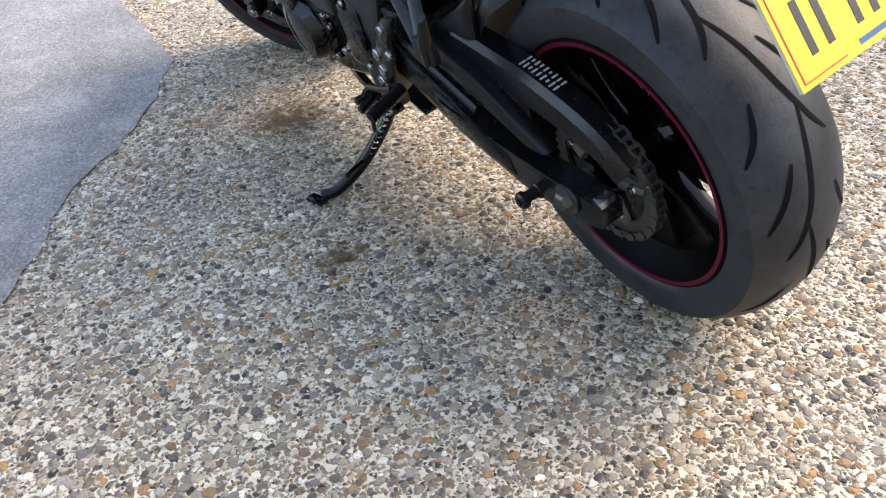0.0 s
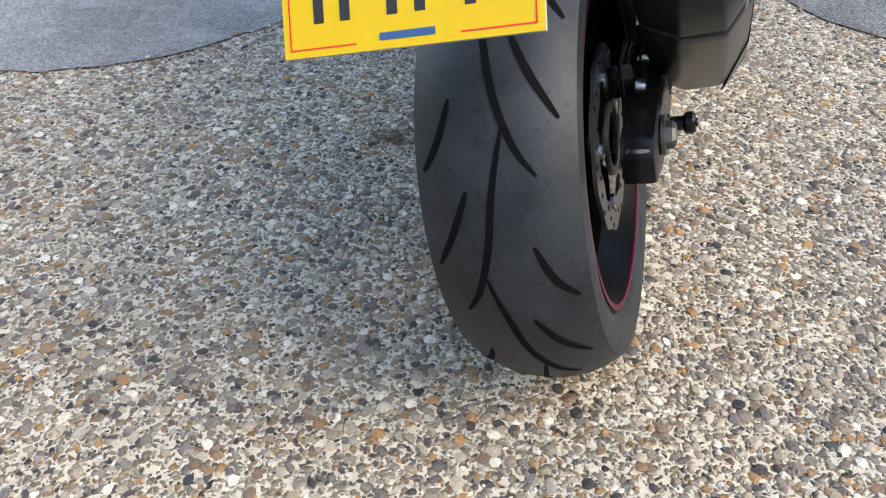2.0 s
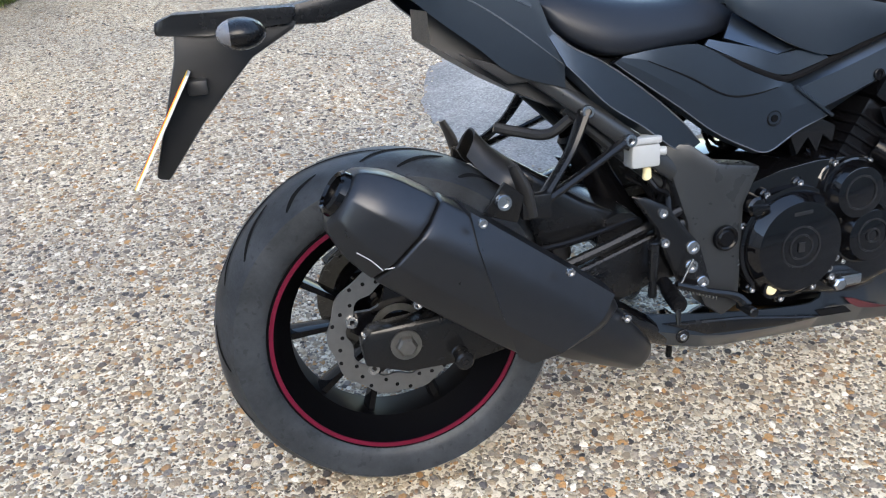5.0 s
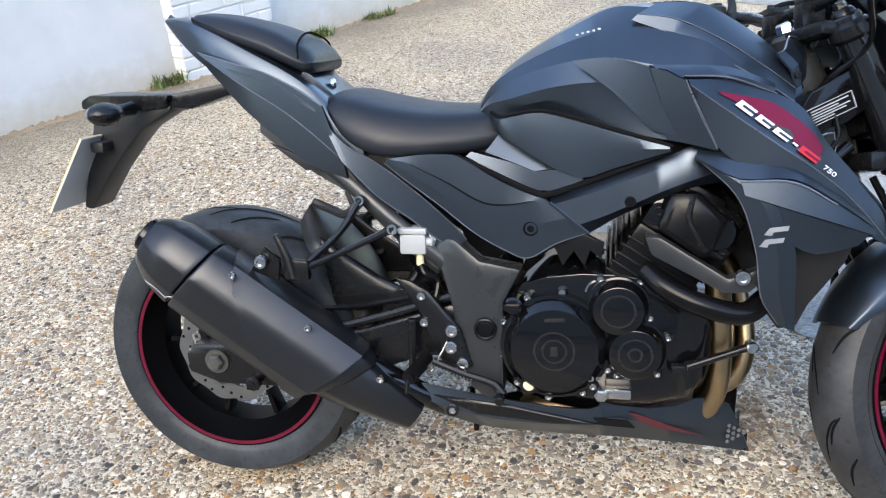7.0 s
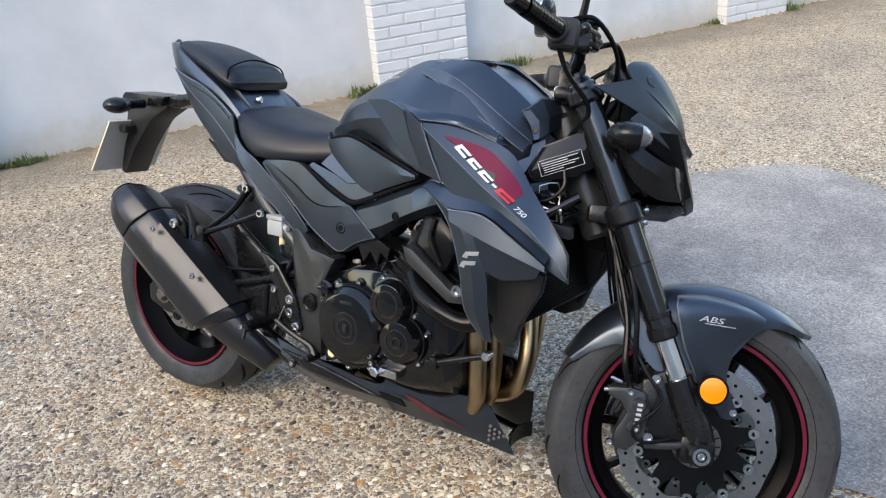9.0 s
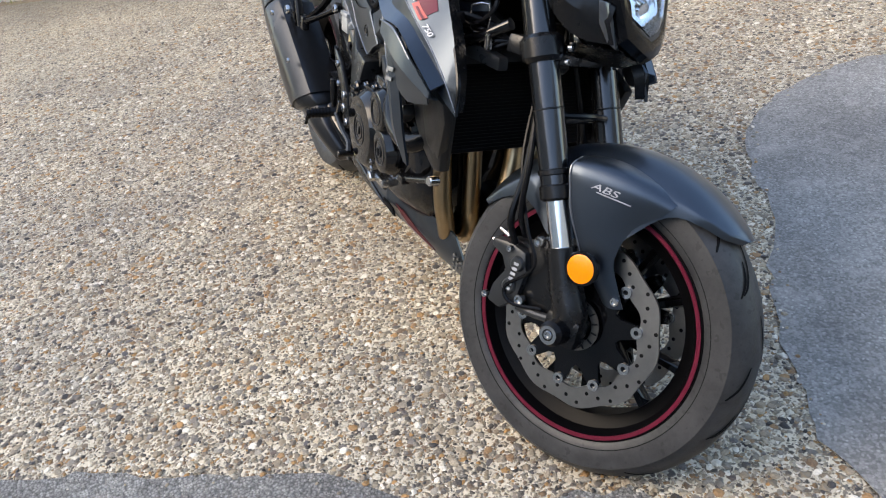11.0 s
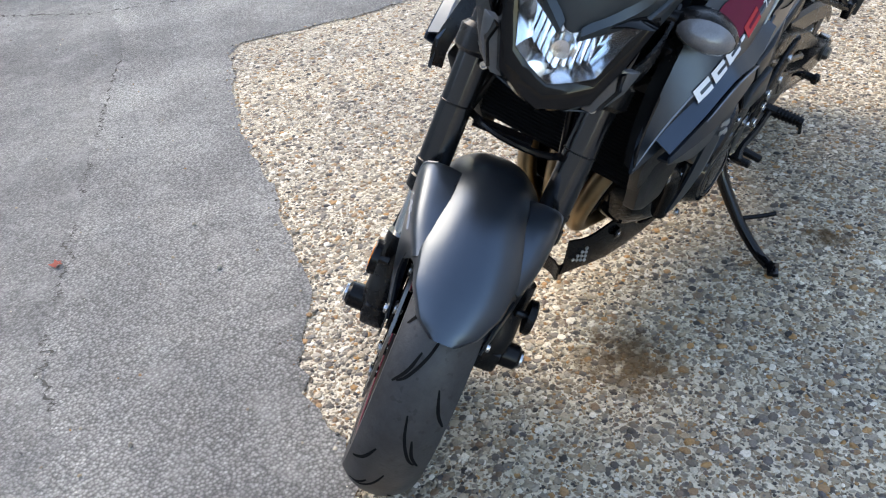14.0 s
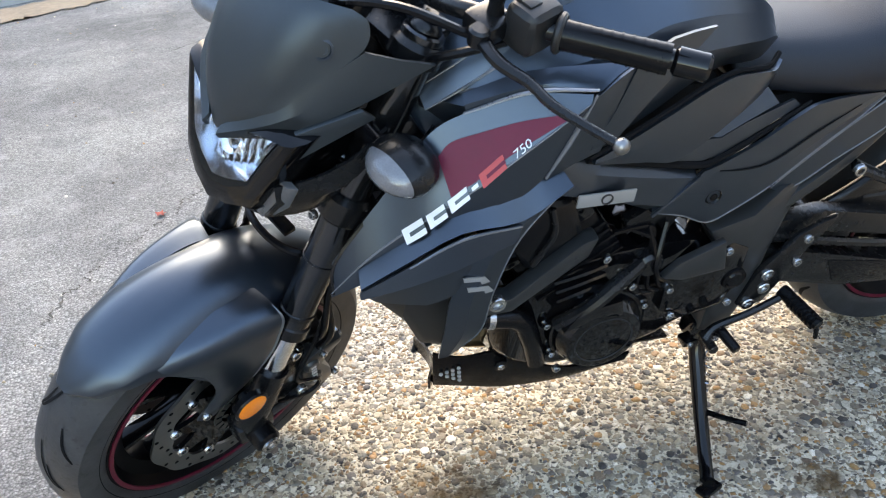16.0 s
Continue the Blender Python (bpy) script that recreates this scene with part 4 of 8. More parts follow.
def muffler():
    """The big angular silencer on the right-hand side, along its own axis."""
    a = Vector((-0.090, -0.212, 0.590))
    d = Vector((0.80, 0.05, -0.60)).normalized()
    side = Vector((0, -1, 0))
    up = d.cross(side).normalized()
    up = up if up.z > 0 else -up
    side = up.cross(d).normalized()
    side = side if side.y < 0 else -side
    shape = [(0.0, 1.0), (0.55, 0.95), (0.90, 0.52), (1.0, 0.22), (0.90, -0.45), (0.50, -0.96), (-0.2, -1.0), (-0.8, -0.75), (-1.0, 0.0), (-0.75, 0.8)]

    def ring(s, w, h, lift=0.0, out=0.0, slant=0.0):
        c = a + d * s + up * lift + side * out
        return [c + side * (w * u) + up * (h * v) + d * (slant * v) for u, v in shape]

    secs = [(0.0, 0.040, 0.042, 0.006), (0.010, 0.050, 0.054, 0.004), (0.045, 0.064, 0.070, 0.002), (0.085, 0.069, 0.077), (0.112, 0.0700, 0.0790, 0, 0, 0.012)]
    body = [(0.116, 0.0715, 0.0805, 0, 0, 0.012), (0.20, 0.073, 0.083), (0.36, 0.073, 0.083), (0.445, 0.070, 0.079, 0, -0.004, 0.03), (0.472, 0.058, 0.067, 0.002, -0.008, 0.035)]
    front = [(0.455, 0.060, 0.066, 0, -0.01, 0.035), (0.52, 0.052, 0.056, 0.000, -0.014, 0.03), (0.58, 0.044, 0.044, 0.002, -0.022, 0.02), (0.640, 0.032, 0.030, 0.004, -0.034, 0.0)]

    def shell(name, rows, label="", cap=True):
        bm = skin([ring(*r) for r in rows], 3, 1, closed=True, cap=cap)
        return part(name, beveled(bm, 0.006, 2, 22), MUFFLER, bike, label, 60)

    shell("muffler_end_cap", secs, "scuffed black silencer end cap")
    shell("muffler_body", body, "black angular silencer cover with scratches")
    shell("muffler_front", front)
    # raised heat shield on the outer face, with a slanting rear edge
    sh = []
    for k in (0.0, 0.5, 1.0):
        row = []
        for i, s0 in ((9, 0.15), (0, 0.16), (1, 0.175), (2, 0.205), (3, 0.235), (4, 0.315), (5, 0.385)):
            s1 = 0.446 + 0.03 * shape[i][1]
            row.append(ring(s0 + (s1 - s0) * k, 0.0765, 0.0865, 0, -0.001 - 0.003 * k)[i])
        sh.append(row)
    bm = skin(sh, 3, 1, thick=0.0035)
    part("heat_shield", bm, MUFFLER, bike, "matt black heat shield on the silencer", 25)
    end = Matrix.Translation(a + up * 0.006) @ (-d).to_track_quat("Y", "Z").to_matrix().to_4x4()
    part("tailpipe", moved(lathe([(0.026, -0.05), (0.026, 0.010), (0.030, 0.014), (0.035, 0.010), (0.038, -0.01)], 28, close=False), end), GLOSS, bike, "black exhaust outlet")
    part("tailpipe_bore", moved(lathe([(0, -0.049), (0.0265, -0.049), (0.0265, -0.045), (0, -0.045)], 24, close=False), end), GROOVE, bike)
    for at in ((0.110, -0.272, 0.539), (0.248, -0.262, 0.437)):
        bolt(bike, at, side, 0.0075, 0.006, name="silencer_bolt")
    bolt(bike, (0.368, -0.207, 0.317), side, 0.008, 0.008, name="silencer_bolt")
    # scratches worn into the end cap
    for s0, v0, s1, v1 in ((0.05, -0.62, 0.10, -0.70), (0.085, 0.30, 0.10, 0.16), (0.10, -0.66, 0.125, -0.45)):
        p = [a + d * ss + side * (0.0715 * (0.95 - 0.25 * abs(v))) + up * (0.076 * v) for ss, v in ((s0, v0), ((s0 + s1) / 2, (v0 + v1) / 2 + 0.03), (s1, v1))]
        part("scratch", tube(p, 0.0009, 5), GREYTXT, bike, "bare scraped mark")
    part("link_pipe", tube([(0.62, -0.03, 0.20), (0.52, -0.10, 0.215), (0.45, -0.135, 0.25), (0.39, -0.155, 0.29), (0.34, -0.165, 0.325)], 0.024, 14), ENGINE, bike, "blackened link pipe")
    part("silencer_hanger", slab([(0.125, -0.225, 0.535), (0.16, -0.235, 0.585), (0.19, -0.235, 0.56), (0.18, -0.225, 0.515)], (0, 0.012, 0), 0.003), SATIN, bike)
    bolt(bike, (0.154, -0.236, 0.556), (0, -1, 0), 0.013, 0.010, name="hanger_bolt")


def number_plate():
    top, low = Vector((-0.272, -0.012, 0.775)), Vector((-0.370, -0.012, 0.618))
    m = basis((top + low) / 2, (0, -1, 0), top - low)
    h = (top - low).length

    def flat(name, outline, z, depth, mat, parent=None, label="", bev=0.0):
        return part(name, moved(slab([(x, y, z) for x, y in outline], (0, 0, -depth), bev), m), mat, parent, label)

    def rect(x0, y0, x1, y1):
        return [(x0, y0), (x1, y0), (x1, y1), (x0, y1)]

    p = flat("number_plate", rect(-0.112, -h / 2, 0.112, h / 2), 0.003, 0.0012, YELLOW, bike, "yellow rear number plate with black characters", 0.0)
    flat("plate_back", rect(-0.112, -h / 2, 0.112, h / 2), 0.0017, 0.0040, PLATE_BACK, p, "plain grey back of the plate")
    for y, xs in ((0.045, (-0.075, -0.032, 0.032, 0.075)), (-0.037, (-0.066, -0.0, 0.066))):
        for x in xs:
            for dx in (-0.012, 0.012):
                flat("character_bar", rect(x + dx - 0.0045, y - 0.029, x + dx + 0.0045, y + 0.029), 0.0036, 0.0008, BLACK_INK, p)
    flat("maker_mark", rect(-0.024, -h / 2 + 0.007, 0.024, -h / 2 + 0.013), 0.0036, 0.0008, material("blue_green_ink", (0.03, 0.09, 0.22), 0.4), p)
    for x0, x1 in ((-0.106, -0.045), (0.045, 0.106)):
        flat("border_line", rect(x0, -h / 2 + 0.006, x1, -h / 2 + 0.0072), 0.0036, 0.0008, BRIGHT_RED, p)
    for x in (-0.106, 0.105):
        flat("border_line", rect(x, -h / 2 + 0.006, x + 0.0012, h / 2 - 0.006), 0.0036, 0.0008, BRIGHT_RED, p)
    # hanger behind the plate
    hang = part("plate_hanger", slab([(-0.285, -0.052, 0.835), (-0.292, -0.050, 0.790), (-0.350, -0.036, 0.612), (-0.330, -0.036, 0.606), (-0.265, -0.048, 0.690), (-0.215, -0.052, 0.745), (-0.175, -0.052, 0.785), (-0.108, -0.052, 0.822), (-0.10, -0.052, 0.835)], (0, 0.085, 0), 0.008), PLASTIC, bike, "black plastic number plate hanger")
    part("plate_stub", box(-0.262, -0.065, 0.752, 0.03, 0.05, 0.022, 0.005), PLASTIC, hang)
    part("tail_bracket", slab([(0.10, -0.042, 0.897), (0.02, -0.042, 0.878), (-0.105, -0.045, 0.858), (-0.15, -0.05, 0.856), (-0.15, -0.05, 0.828), (-0.06, -0.045, 0.826), (0.02, -0.042, 0.851), (0.10, -0.042, 0.868)], (0, 0.075, 0), 0.006), SATIN, bike, "satin black tail bracket")
    t = part("tail_light", slab([(-0.10, -0.065, 0.857), (-0.284, -0.062, 0.858), (-0.312, -0.05, 0.848), (-0.314, -0.05, 0.828), (-0.24, -0.065, 0.822), (-0.11, -0.065, 0.830)], (0, 0.118, 0), 0.008), SATIN, bike, "black tail light unit")
    part("tail_lens", box(-0.272, -0.005, 0.815, 0.014, 0.07, 0.022, 0.004), material("red_lens", (0.35, 0.01, 0.01), 0.2), t)
    for s in (-1, 1):
        pod(bike, Vector((-0.178, s * 0.070 - 0.004, 0.832)), Vector((-0.190, s * 0.132, 0.828)), -1, "black rear indicator")


def pod(parent, root, tip, front, label, m=None):
    """A turn indicator: a rubber stalk and a pointed pod with a lens in one end. front: +1 when the lens looks forwards."""
    way = (tip - root).normalized()
    a = part("indicator", moved(tube([root, root.lerp(tip, 0.5), tip], [0.015, 0.013, 0.016], 12), m or I4), CABLE, parent, label)
    c = tip + Vector((0, way.y * 0.022, 0))

    def half(lo, hi, sizes):
        """One half of the rounded pod, between two angles fore and aft."""
        rows = []
        for k in range(7):
            t = radians(lo + (hi - lo) * k / 6)
            r = max(math.cos(t), 0.02)
            rows.append([c + Vector((front * sizes[0] * math.sin(t), sizes[1] * r * math.cos(q), sizes[2] * r * math.sin(q))) for q in [2 * math.pi * j / 18 for j in range(18)]])
        return skin(rows, 1, 1, closed=True, cap=True, smooth_u=False, smooth_v=False)

    big = 1.22 if front > 0 else 1.0
    part("pod", moved(half(-90, 24, (0.036 * big, 0.040 * big, 0.023 * big)), m or I4), SATIN, a)
    part("lens", moved(half(24, 90, (0.0345 * big, 0.0395 * big, 0.0226 * big)), m or I4), INDICATOR, a, "pale clear indicator lens")
    return a



swingarm()
final_drive()
rear_brake()
hugger()
muffler()
number_plate()


# ---- motorcycle: tail, seats and tank ----
def tail():
    def ring(zt, zb, w):
        return [(0, zb + 0.018), (w * 0.6, zb + 0.008), (w * 0.93, zb), (w, zb + (zt - zb) * 0.45), (w * 0.90, zt - 0.004), (w * 0.5, zt), (0, zt)]
    hull("tail_cowl", [(-0.108, 1.010, 1.000, 0.026), (-0.065, 1.008, 0.962, 0.056), (0.0, 0.992, 0.915, 0.090), (0.10, 0.945, 0.850, 0.110), (0.19, 0.898, 0.790, 0.120), (0.26, 0.845, 0.750, 0.124), (0.33, 0.770, 0.705, 0.120)],
         ring, MATT, bike, "matt black pointed tail cowl", 4, 3, 30)
    for s in (-1, 1):
        # flank: an upper facet, a ridge and a facet turned under, with a shallow swoosh pressed into it
        crease = [(-0.004, 0.099, 0.941), (0.073, 0.117, 0.920), (0.143, 0.126, 0.901), (0.212, 0.133, 0.868), (0.258, 0.138, 0.838)]
        ridge = [(0.000, 0.101, 0.936), (0.083, 0.120, 0.884), (0.172, 0.130, 0.832), (0.232, 0.136, 0.788), (0.296, 0.144, 0.735)]
        under = [(0.012, 0.094, 0.908), (0.088, 0.112, 0.832), (0.165, 0.122, 0.770), (0.215, 0.126, 0.728), (0.300, 0.134, 0.698)]
        fl = sheet("tail_flank", [crease, ridge, under], MATT, bike, s, 0.006, 1, 3, "matt black tail flank with a sharp ridge" if s < 0 else "", None, 12)
        part("edge_bead", tube([(x, s * (y + 0.002), z) for x, y, z in crease], [0.0012, 0.0020, 0.0018, 0.0018, 0.0012], 6), EDGE, fl)
        bead(ridge, s, fl, 0.0018)
        swoosh = [[(0.062, 0.1180, 0.909), (0.120, 0.1262, 0.893), (0.180, 0.1325, 0.873), (0.246, 0.1388, 0.832)], [(0.090, 0.1215, 0.892), (0.135, 0.1280, 0.878), (0.190, 0.1335, 0.856), (0.246, 0.1395, 0.826)]]
        sheet("flank_swoosh", swoosh, MATT, fl, s, 0.002, 1, 3)
        # strip that runs on from the flank, under the seat and down
        upper = [(0.255, 0.134, 0.812), (0.305, 0.147, 0.764), (0.361, 0.149, 0.733), (0.436, 0.150, 0.678), (0.500, 0.150, 0.622), (0.534, 0.148, 0.584)]
        lower = [(0.296, 0.152, 0.735), (0.325, 0.153, 0.706), (0.368, 0.152, 0.664), (0.430, 0.150, 0.622), (0.482, 0.148, 0.582), (0.514, 0.146, 0.570)]
        strip = sheet("tail_strip", [upper, lower, [(x, y - 0.022, z - 0.012) for x, y, z in lower]], MATT, bike, s, 0.006, 1, 3, "matt black strip below the rider seat" if s < 0 else "", None, 12)
        bead(upper, s, strip)
        bead(lower, s, strip)
        plate("tail_lip", [(0.135, 0.112, 0.765), (0.210, 0.120, 0.712), (0.262, 0.126, 0.712), (0.330, 0.132, 0.680), (0.300, 0.128, 0.715), (0.215, 0.122, 0.735)], 0.1, 0.010, PLASTIC, bike, s, 0.002)
        # side panel from under the seat to the engine: a field above a long crease, a plain band below
        top = [(0.392, 0.151, 0.740), (0.447, 0.157, 0.747), (0.502, 0.162, 0.749), (0.531, 0.164, 0.742), (0.596, 0.168, 0.704), (0.650, 0.170, 0.680), (0.672, 0.171, 0.673), (0.686, 0.171, 0.669)]
        fold = [(0.390, 0.151, 0.738), (0.431, 0.157, 0.730), (0.500, 0.163, 0.698), (0.553, 0.167, 0.668), (0.585, 0.169, 0.658), (0.622, 0.171, 0.659), (0.660, 0.172, 0.666), (0.690, 0.171, 0.664)]
        mid = [(0.384, 0.150, 0.735), (0.426, 0.156, 0.714), (0.494, 0.161, 0.674), (0.552, 0.165, 0.635), (0.598, 0.168, 0.613), (0.637, 0.170, 0.608), (0.682, 0.173, 0.626), (0.725, 0.174, 0.636)]
        low = [(0.378, 0.147, 0.731), (0.422, 0.152, 0.698), (0.487, 0.156, 0.651), (0.551, 0.161, 0.602), (0.610, 0.164, 0.570), (0.652, 0.166, 0.557), (0.704, 0.170, 0.587), (0.760, 0.174, 0.609)]
        sp = sheet("side_panel", [top, fold, mid, low, [(x, y - 0.02, z - 0.006) for x, y, z in low]], MATT, bike, s, 0.006, 1, 3, "matt black side panel below the seat" if s < 0 else "", None, 5)
        bead(low, s, sp, 0.0016)
        # a black line along the fold, standing for the shade in its crease
        part("panel_groove", tube([(x, s * (y + 0.0008), z) for x, y, z in fold[1:7]], [0.0006, 0.0016, 0.0018, 0.0018, 0.0016, 0.0008], 6), GROOVE, sp)
        part("panel_ledge", tube([(0.692, s * 0.174, 0.664), (0.728, s * 0.177, 0.636), (0.764, s * 0.179, 0.608)], 0.0034, 6), MATT, sp)
        # folded knee trim between seat, knee panel and side panel
        wedge = [[(0.600, 0.126, 0.788), (0.646, 0.138, 0.756), (0.700, 0.156, 0.724)], [(0.572, 0.147, 0.752), (0.622, 0.153, 0.734), (0.664, 0.158, 0.718), ]]
        sheet("knee_wedge", [wedge[0], wedge[1]], MATT, bike, s, 0.005, 1, 1)
        sheet("knee_trim", [[(0.545, 0.146, 0.752), (0.622, 0.154, 0.733), (0.664, 0.159, 0.717), (0.700, 0.162, 0.722), (0.748, 0.172, 0.709)], [(0.536, 0.150, 0.744), (0.604, 0.156, 0.711), (0.661, 0.160, 0.685), (0.690, 0.162, 0.683), (0.752, 0.174, 0.705)]], MATT, bike, s, 0.006, 1, 1)
        # the gap is a black tube, its colour standing for shade between the panels
        part("panel_gap", tube([(0.518, s * 0.150, 0.746), (0.600, s * 0.157, 0.707), (0.660, s * 0.161, 0.681), (0.690, s * 0.163, 0.677), (0.754, s * 0.174, 0.701), (0.836, s * 0.193, 0.736), (0.900, s * 0.206, 0.762)], [0.003, 0.0052, 0.006, 0.006, 0.0058, 0.0052, 0.004], 8), GROOVE, bike)
        b = part("side_grommet", lathe([(0.0, 0.004), (0.006, 0.004), (0.007, 0.001), (0.010, 0.001), (0.0125, 0.004), (0.014, 0.002), (0.014, -0.004), (0, -0.004)], 20, close=False), CABLE, bike)
        b.data.transform(Matrix.Translation((0.657, s * 0.169, 0.614)) @ Matrix.Rotation(0 if s > 0 else math.pi, 4, "Z"))
        # subframe rail and dark space behind
        part("subframe_rail", tube([(0.24, s * 0.105, 0.735), (0.33, s * 0.128, 0.665), (0.41, s * 0.140, 0.60), (0.52, s * 0.140, 0.515)], 0.012, 10, flat=1.4), FRAME, bike)
        part("subframe_stay", tube([(0.31, s * 0.10, 0.66), (0.42, s * 0.12, 0.56), (0.52, s * 0.12, 0.48)], 0.010, 10), FRAME, bike)
    part("undertail", hull_box([(0.10, 0.83, 0.78, 0.07), (0.22, 0.80, 0.70, 0.09), (0.34, 0.74, 0.65, 0.10), (0.46, 0.73, 0.69, 0.11), (0.58, 0.72, 0.69, 0.10)]), PLASTIC, bike)
    part("grab_strap", tube([(0.20, -0.06, 0.635), (0.235, -0.07, 0.625), (0.28, -0.10, 0.62), (0.315, -0.115, 0.645)], 0.009, 8), PLASTIC, bike)


def bead(line, s, parent, r=0.0016):
    """A thin rounded bead along a panel's crease; its pale paint stands for highlight."""
    return part("edge_bead", tube([(x, s * y, z) for x, y, z in line], [r * 0.5] + [r] * (len(line) - 2) + [r * 0.5], 6, flat=0.7), EDGE, parent)


def hull_box(secs):
    rows = [[(x, -w, zb), (x, w, zb), (x, w * 0.9, zt), (x, -w * 0.9, zt)] for x, zt, zb, w in secs]
    return skin(rows, 2, 1, closed=True, cap=True)


def seats():
    def ring(zt, ze, w):
        return [(0, ze - 0.004), (w * 0.6, ze - 0.004), (w * 0.93, ze), (w, ze + 0.014), (w * 0.97, ze + (zt - ze) * 0.45), (w * 0.78, zt - (zt - ze) * 0.16), (w * 0.4, zt - 0.002), (0, zt)]
    hull("rider_seat", [(0.243, 0.848, 0.838, 0.085), (0.265, 0.858, 0.815, 0.122), (0.305, 0.858, 0.772, 0.146), (0.37, 0.843, 0.744, 0.158), (0.45, 0.829, 0.742, 0.150), (0.53, 0.826, 0.747, 0.132), (0.595, 0.828, 0.757, 0.112), (0.622, 0.818, 0.768, 0.100), (0.630, 0.80, 0.778, 0.085)],
         ring, LEATHER, bike, "black vinyl rider seat with soft edges", 5, 3, 50)
    hull("pillion_seat", [(-0.040, 1.008, 0.996, 0.045), (-0.02, 1.017, 0.990, 0.068), (0.05, 1.010, 0.964, 0.088), (0.13, 0.990, 0.936, 0.102), (0.18, 0.968, 0.914, 0.108), (0.214, 0.948, 0.900, 0.104), (0.229, 0.930, 0.902, 0.090)],
         ring, LEATHER, bike, "black vinyl pillion seat pad", 5, 3, 50)
    part("seat_seam", tube([(0.205, -0.104, 0.925), (0.200, -0.085, 0.955), (0.192, 0, 0.973), (0.200, 0.085, 0.955), (0.205, 0.104, 0.925)], 0.0022, 6), GROOVE, bike)
    part("seat_lock", moved(lathe([(0, 0.006), (0.008, 0.006), (0.011, 0.002), (0.011, -0.004), (0, -0.004)], 18, close=False), Matrix.Translation((0.247, -0.03, 0.872)) @ Matrix.Rotation(radians(-70), 4, "Z")), CHROME, bike, "chrome seat lock")
    part("seat_bridge", slab([(0.205, -0.075, 0.905), (0.262, -0.065, 0.850), (0.262, 0.065, 0.850), (0.205, 0.075, 0.905)], (-0.01, 0, -0.012), 0.004), MATT, bike)


def tank():
    def ring(zt, wt, zte, ws, zs, w, zm, wl, zl):
        return [(0, zl - 0.012), (wl * 0.7, zl - 0.008), (wl, zl), (w * 0.965, zl + (zm - zl) * 0.5), (w, zm), (ws + (w - ws) * 0.15, zs - 0.006), (ws, zs), ((ws + wt) / 2 + 0.006, (zs + zte) / 2 + 0.005), (wt, zte), (wt * 0.55, zt - 0.002), (0, zt)]
    hull("fuel_tank", [(0.553, 0.835, 0.045, 0.833, 0.070, 0.828, 0.082, 0.818, 0.080, 0.803), (0.575, 0.872, 0.055, 0.868, 0.084, 0.853, 0.100, 0.834, 0.094, 0.802), (0.614, 0.910, 0.062, 0.903, 0.104, 0.876, 0.122, 0.845, 0.110, 0.806),
                       (0.68, 0.952, 0.062, 0.945, 0.132, 0.900, 0.152, 0.864, 0.134, 0.822), (0.743, 0.985, 0.056, 0.979, 0.151, 0.913, 0.170, 0.874, 0.157, 0.815), (0.797, 1.004, 0.048, 1.001, 0.164, 0.916, 0.184, 0.876, 0.176, 0.800),
                       (0.852, 1.007, 0.074, 0.999, 0.178, 0.906, 0.194, 0.872, 0.190, 0.786), (0.92, 1.000, 0.084, 0.988, 0.180, 0.893, 0.198, 0.862, 0.196, 0.775), (0.98, 0.980, 0.084, 0.968, 0.174, 0.884, 0.192, 0.860, 0.186, 0.772),
                       (1.05, 0.935, 0.078, 0.925, 0.150, 0.864, 0.166, 0.848, 0.150, 0.790), (1.10, 0.880, 0.060, 0.872, 0.100, 0.855, 0.118, 0.845, 0.100, 0.812)],
         ring, MATT, bike, "matt black fuel tank with sharp creases", 4, 1, 13)
    for s in (-1, 1):
        # raised upper cover with its chamfer
        rows = [[(0.828, 0.114, 0.977), (0.895, 0.132, 0.951), (0.980, 0.150, 0.908), (1.05, 0.150, 0.868), (1.10, 0.140, 0.836)],
                [(0.838, 0.112, 0.987), (0.905, 0.122, 0.976), (0.98, 0.134, 0.940), (1.05, 0.132, 0.895), (1.105, 0.120, 0.856)],
                [(0.872, 0.070, 1.006), (0.94, 0.066, 1.004), (0.975, 0.066, 0.990), (1.05, 0.066, 0.942), (1.115, 0.060, 0.885)]]
        cover = sheet("tank_cover", rows, MATT, bike, s, 0.006, 1, 4, "matt black raised tank cover" if s < 0 else "")
        bead(rows[0], s, cover, 0.0024)
        bead(rows[1], s, cover, 0.0016)
        # lower knee panel and the facet above it
        knee = [[(0.583, 0.126, 0.816), (0.600, 0.140, 0.810), (0.631, 0.150, 0.817), (0.672, 0.157, 0.823), (0.717, 0.167, 0.816), (0.777, 0.183, 0.800), (0.844, 0.200, 0.782), (0.895, 0.211, 0.767)],
                [(0.586, 0.128, 0.810), (0.605, 0.143, 0.797), (0.638, 0.154, 0.788), (0.683, 0.163, 0.777), (0.733, 0.174, 0.764), (0.788, 0.188, 0.766), (0.847, 0.203, 0.766), (0.896, 0.212, 0.767)],
                [(0.590, 0.128, 0.802), (0.610, 0.142, 0.782), (0.646, 0.152, 0.757), (0.693, 0.162, 0.730), (0.749, 0.175, 0.711), (0.800, 0.186, 0.729), (0.850, 0.199, 0.748), (0.897, 0.211, 0.766)]]
        kp = sheet("knee_panel", knee, MATT, bike, s, 0.008, 1, 3, "matt black knee panel below the tank" if s < 0 else "", None, 20)
        bead(knee[2][:5], s, kp, 0.0012)
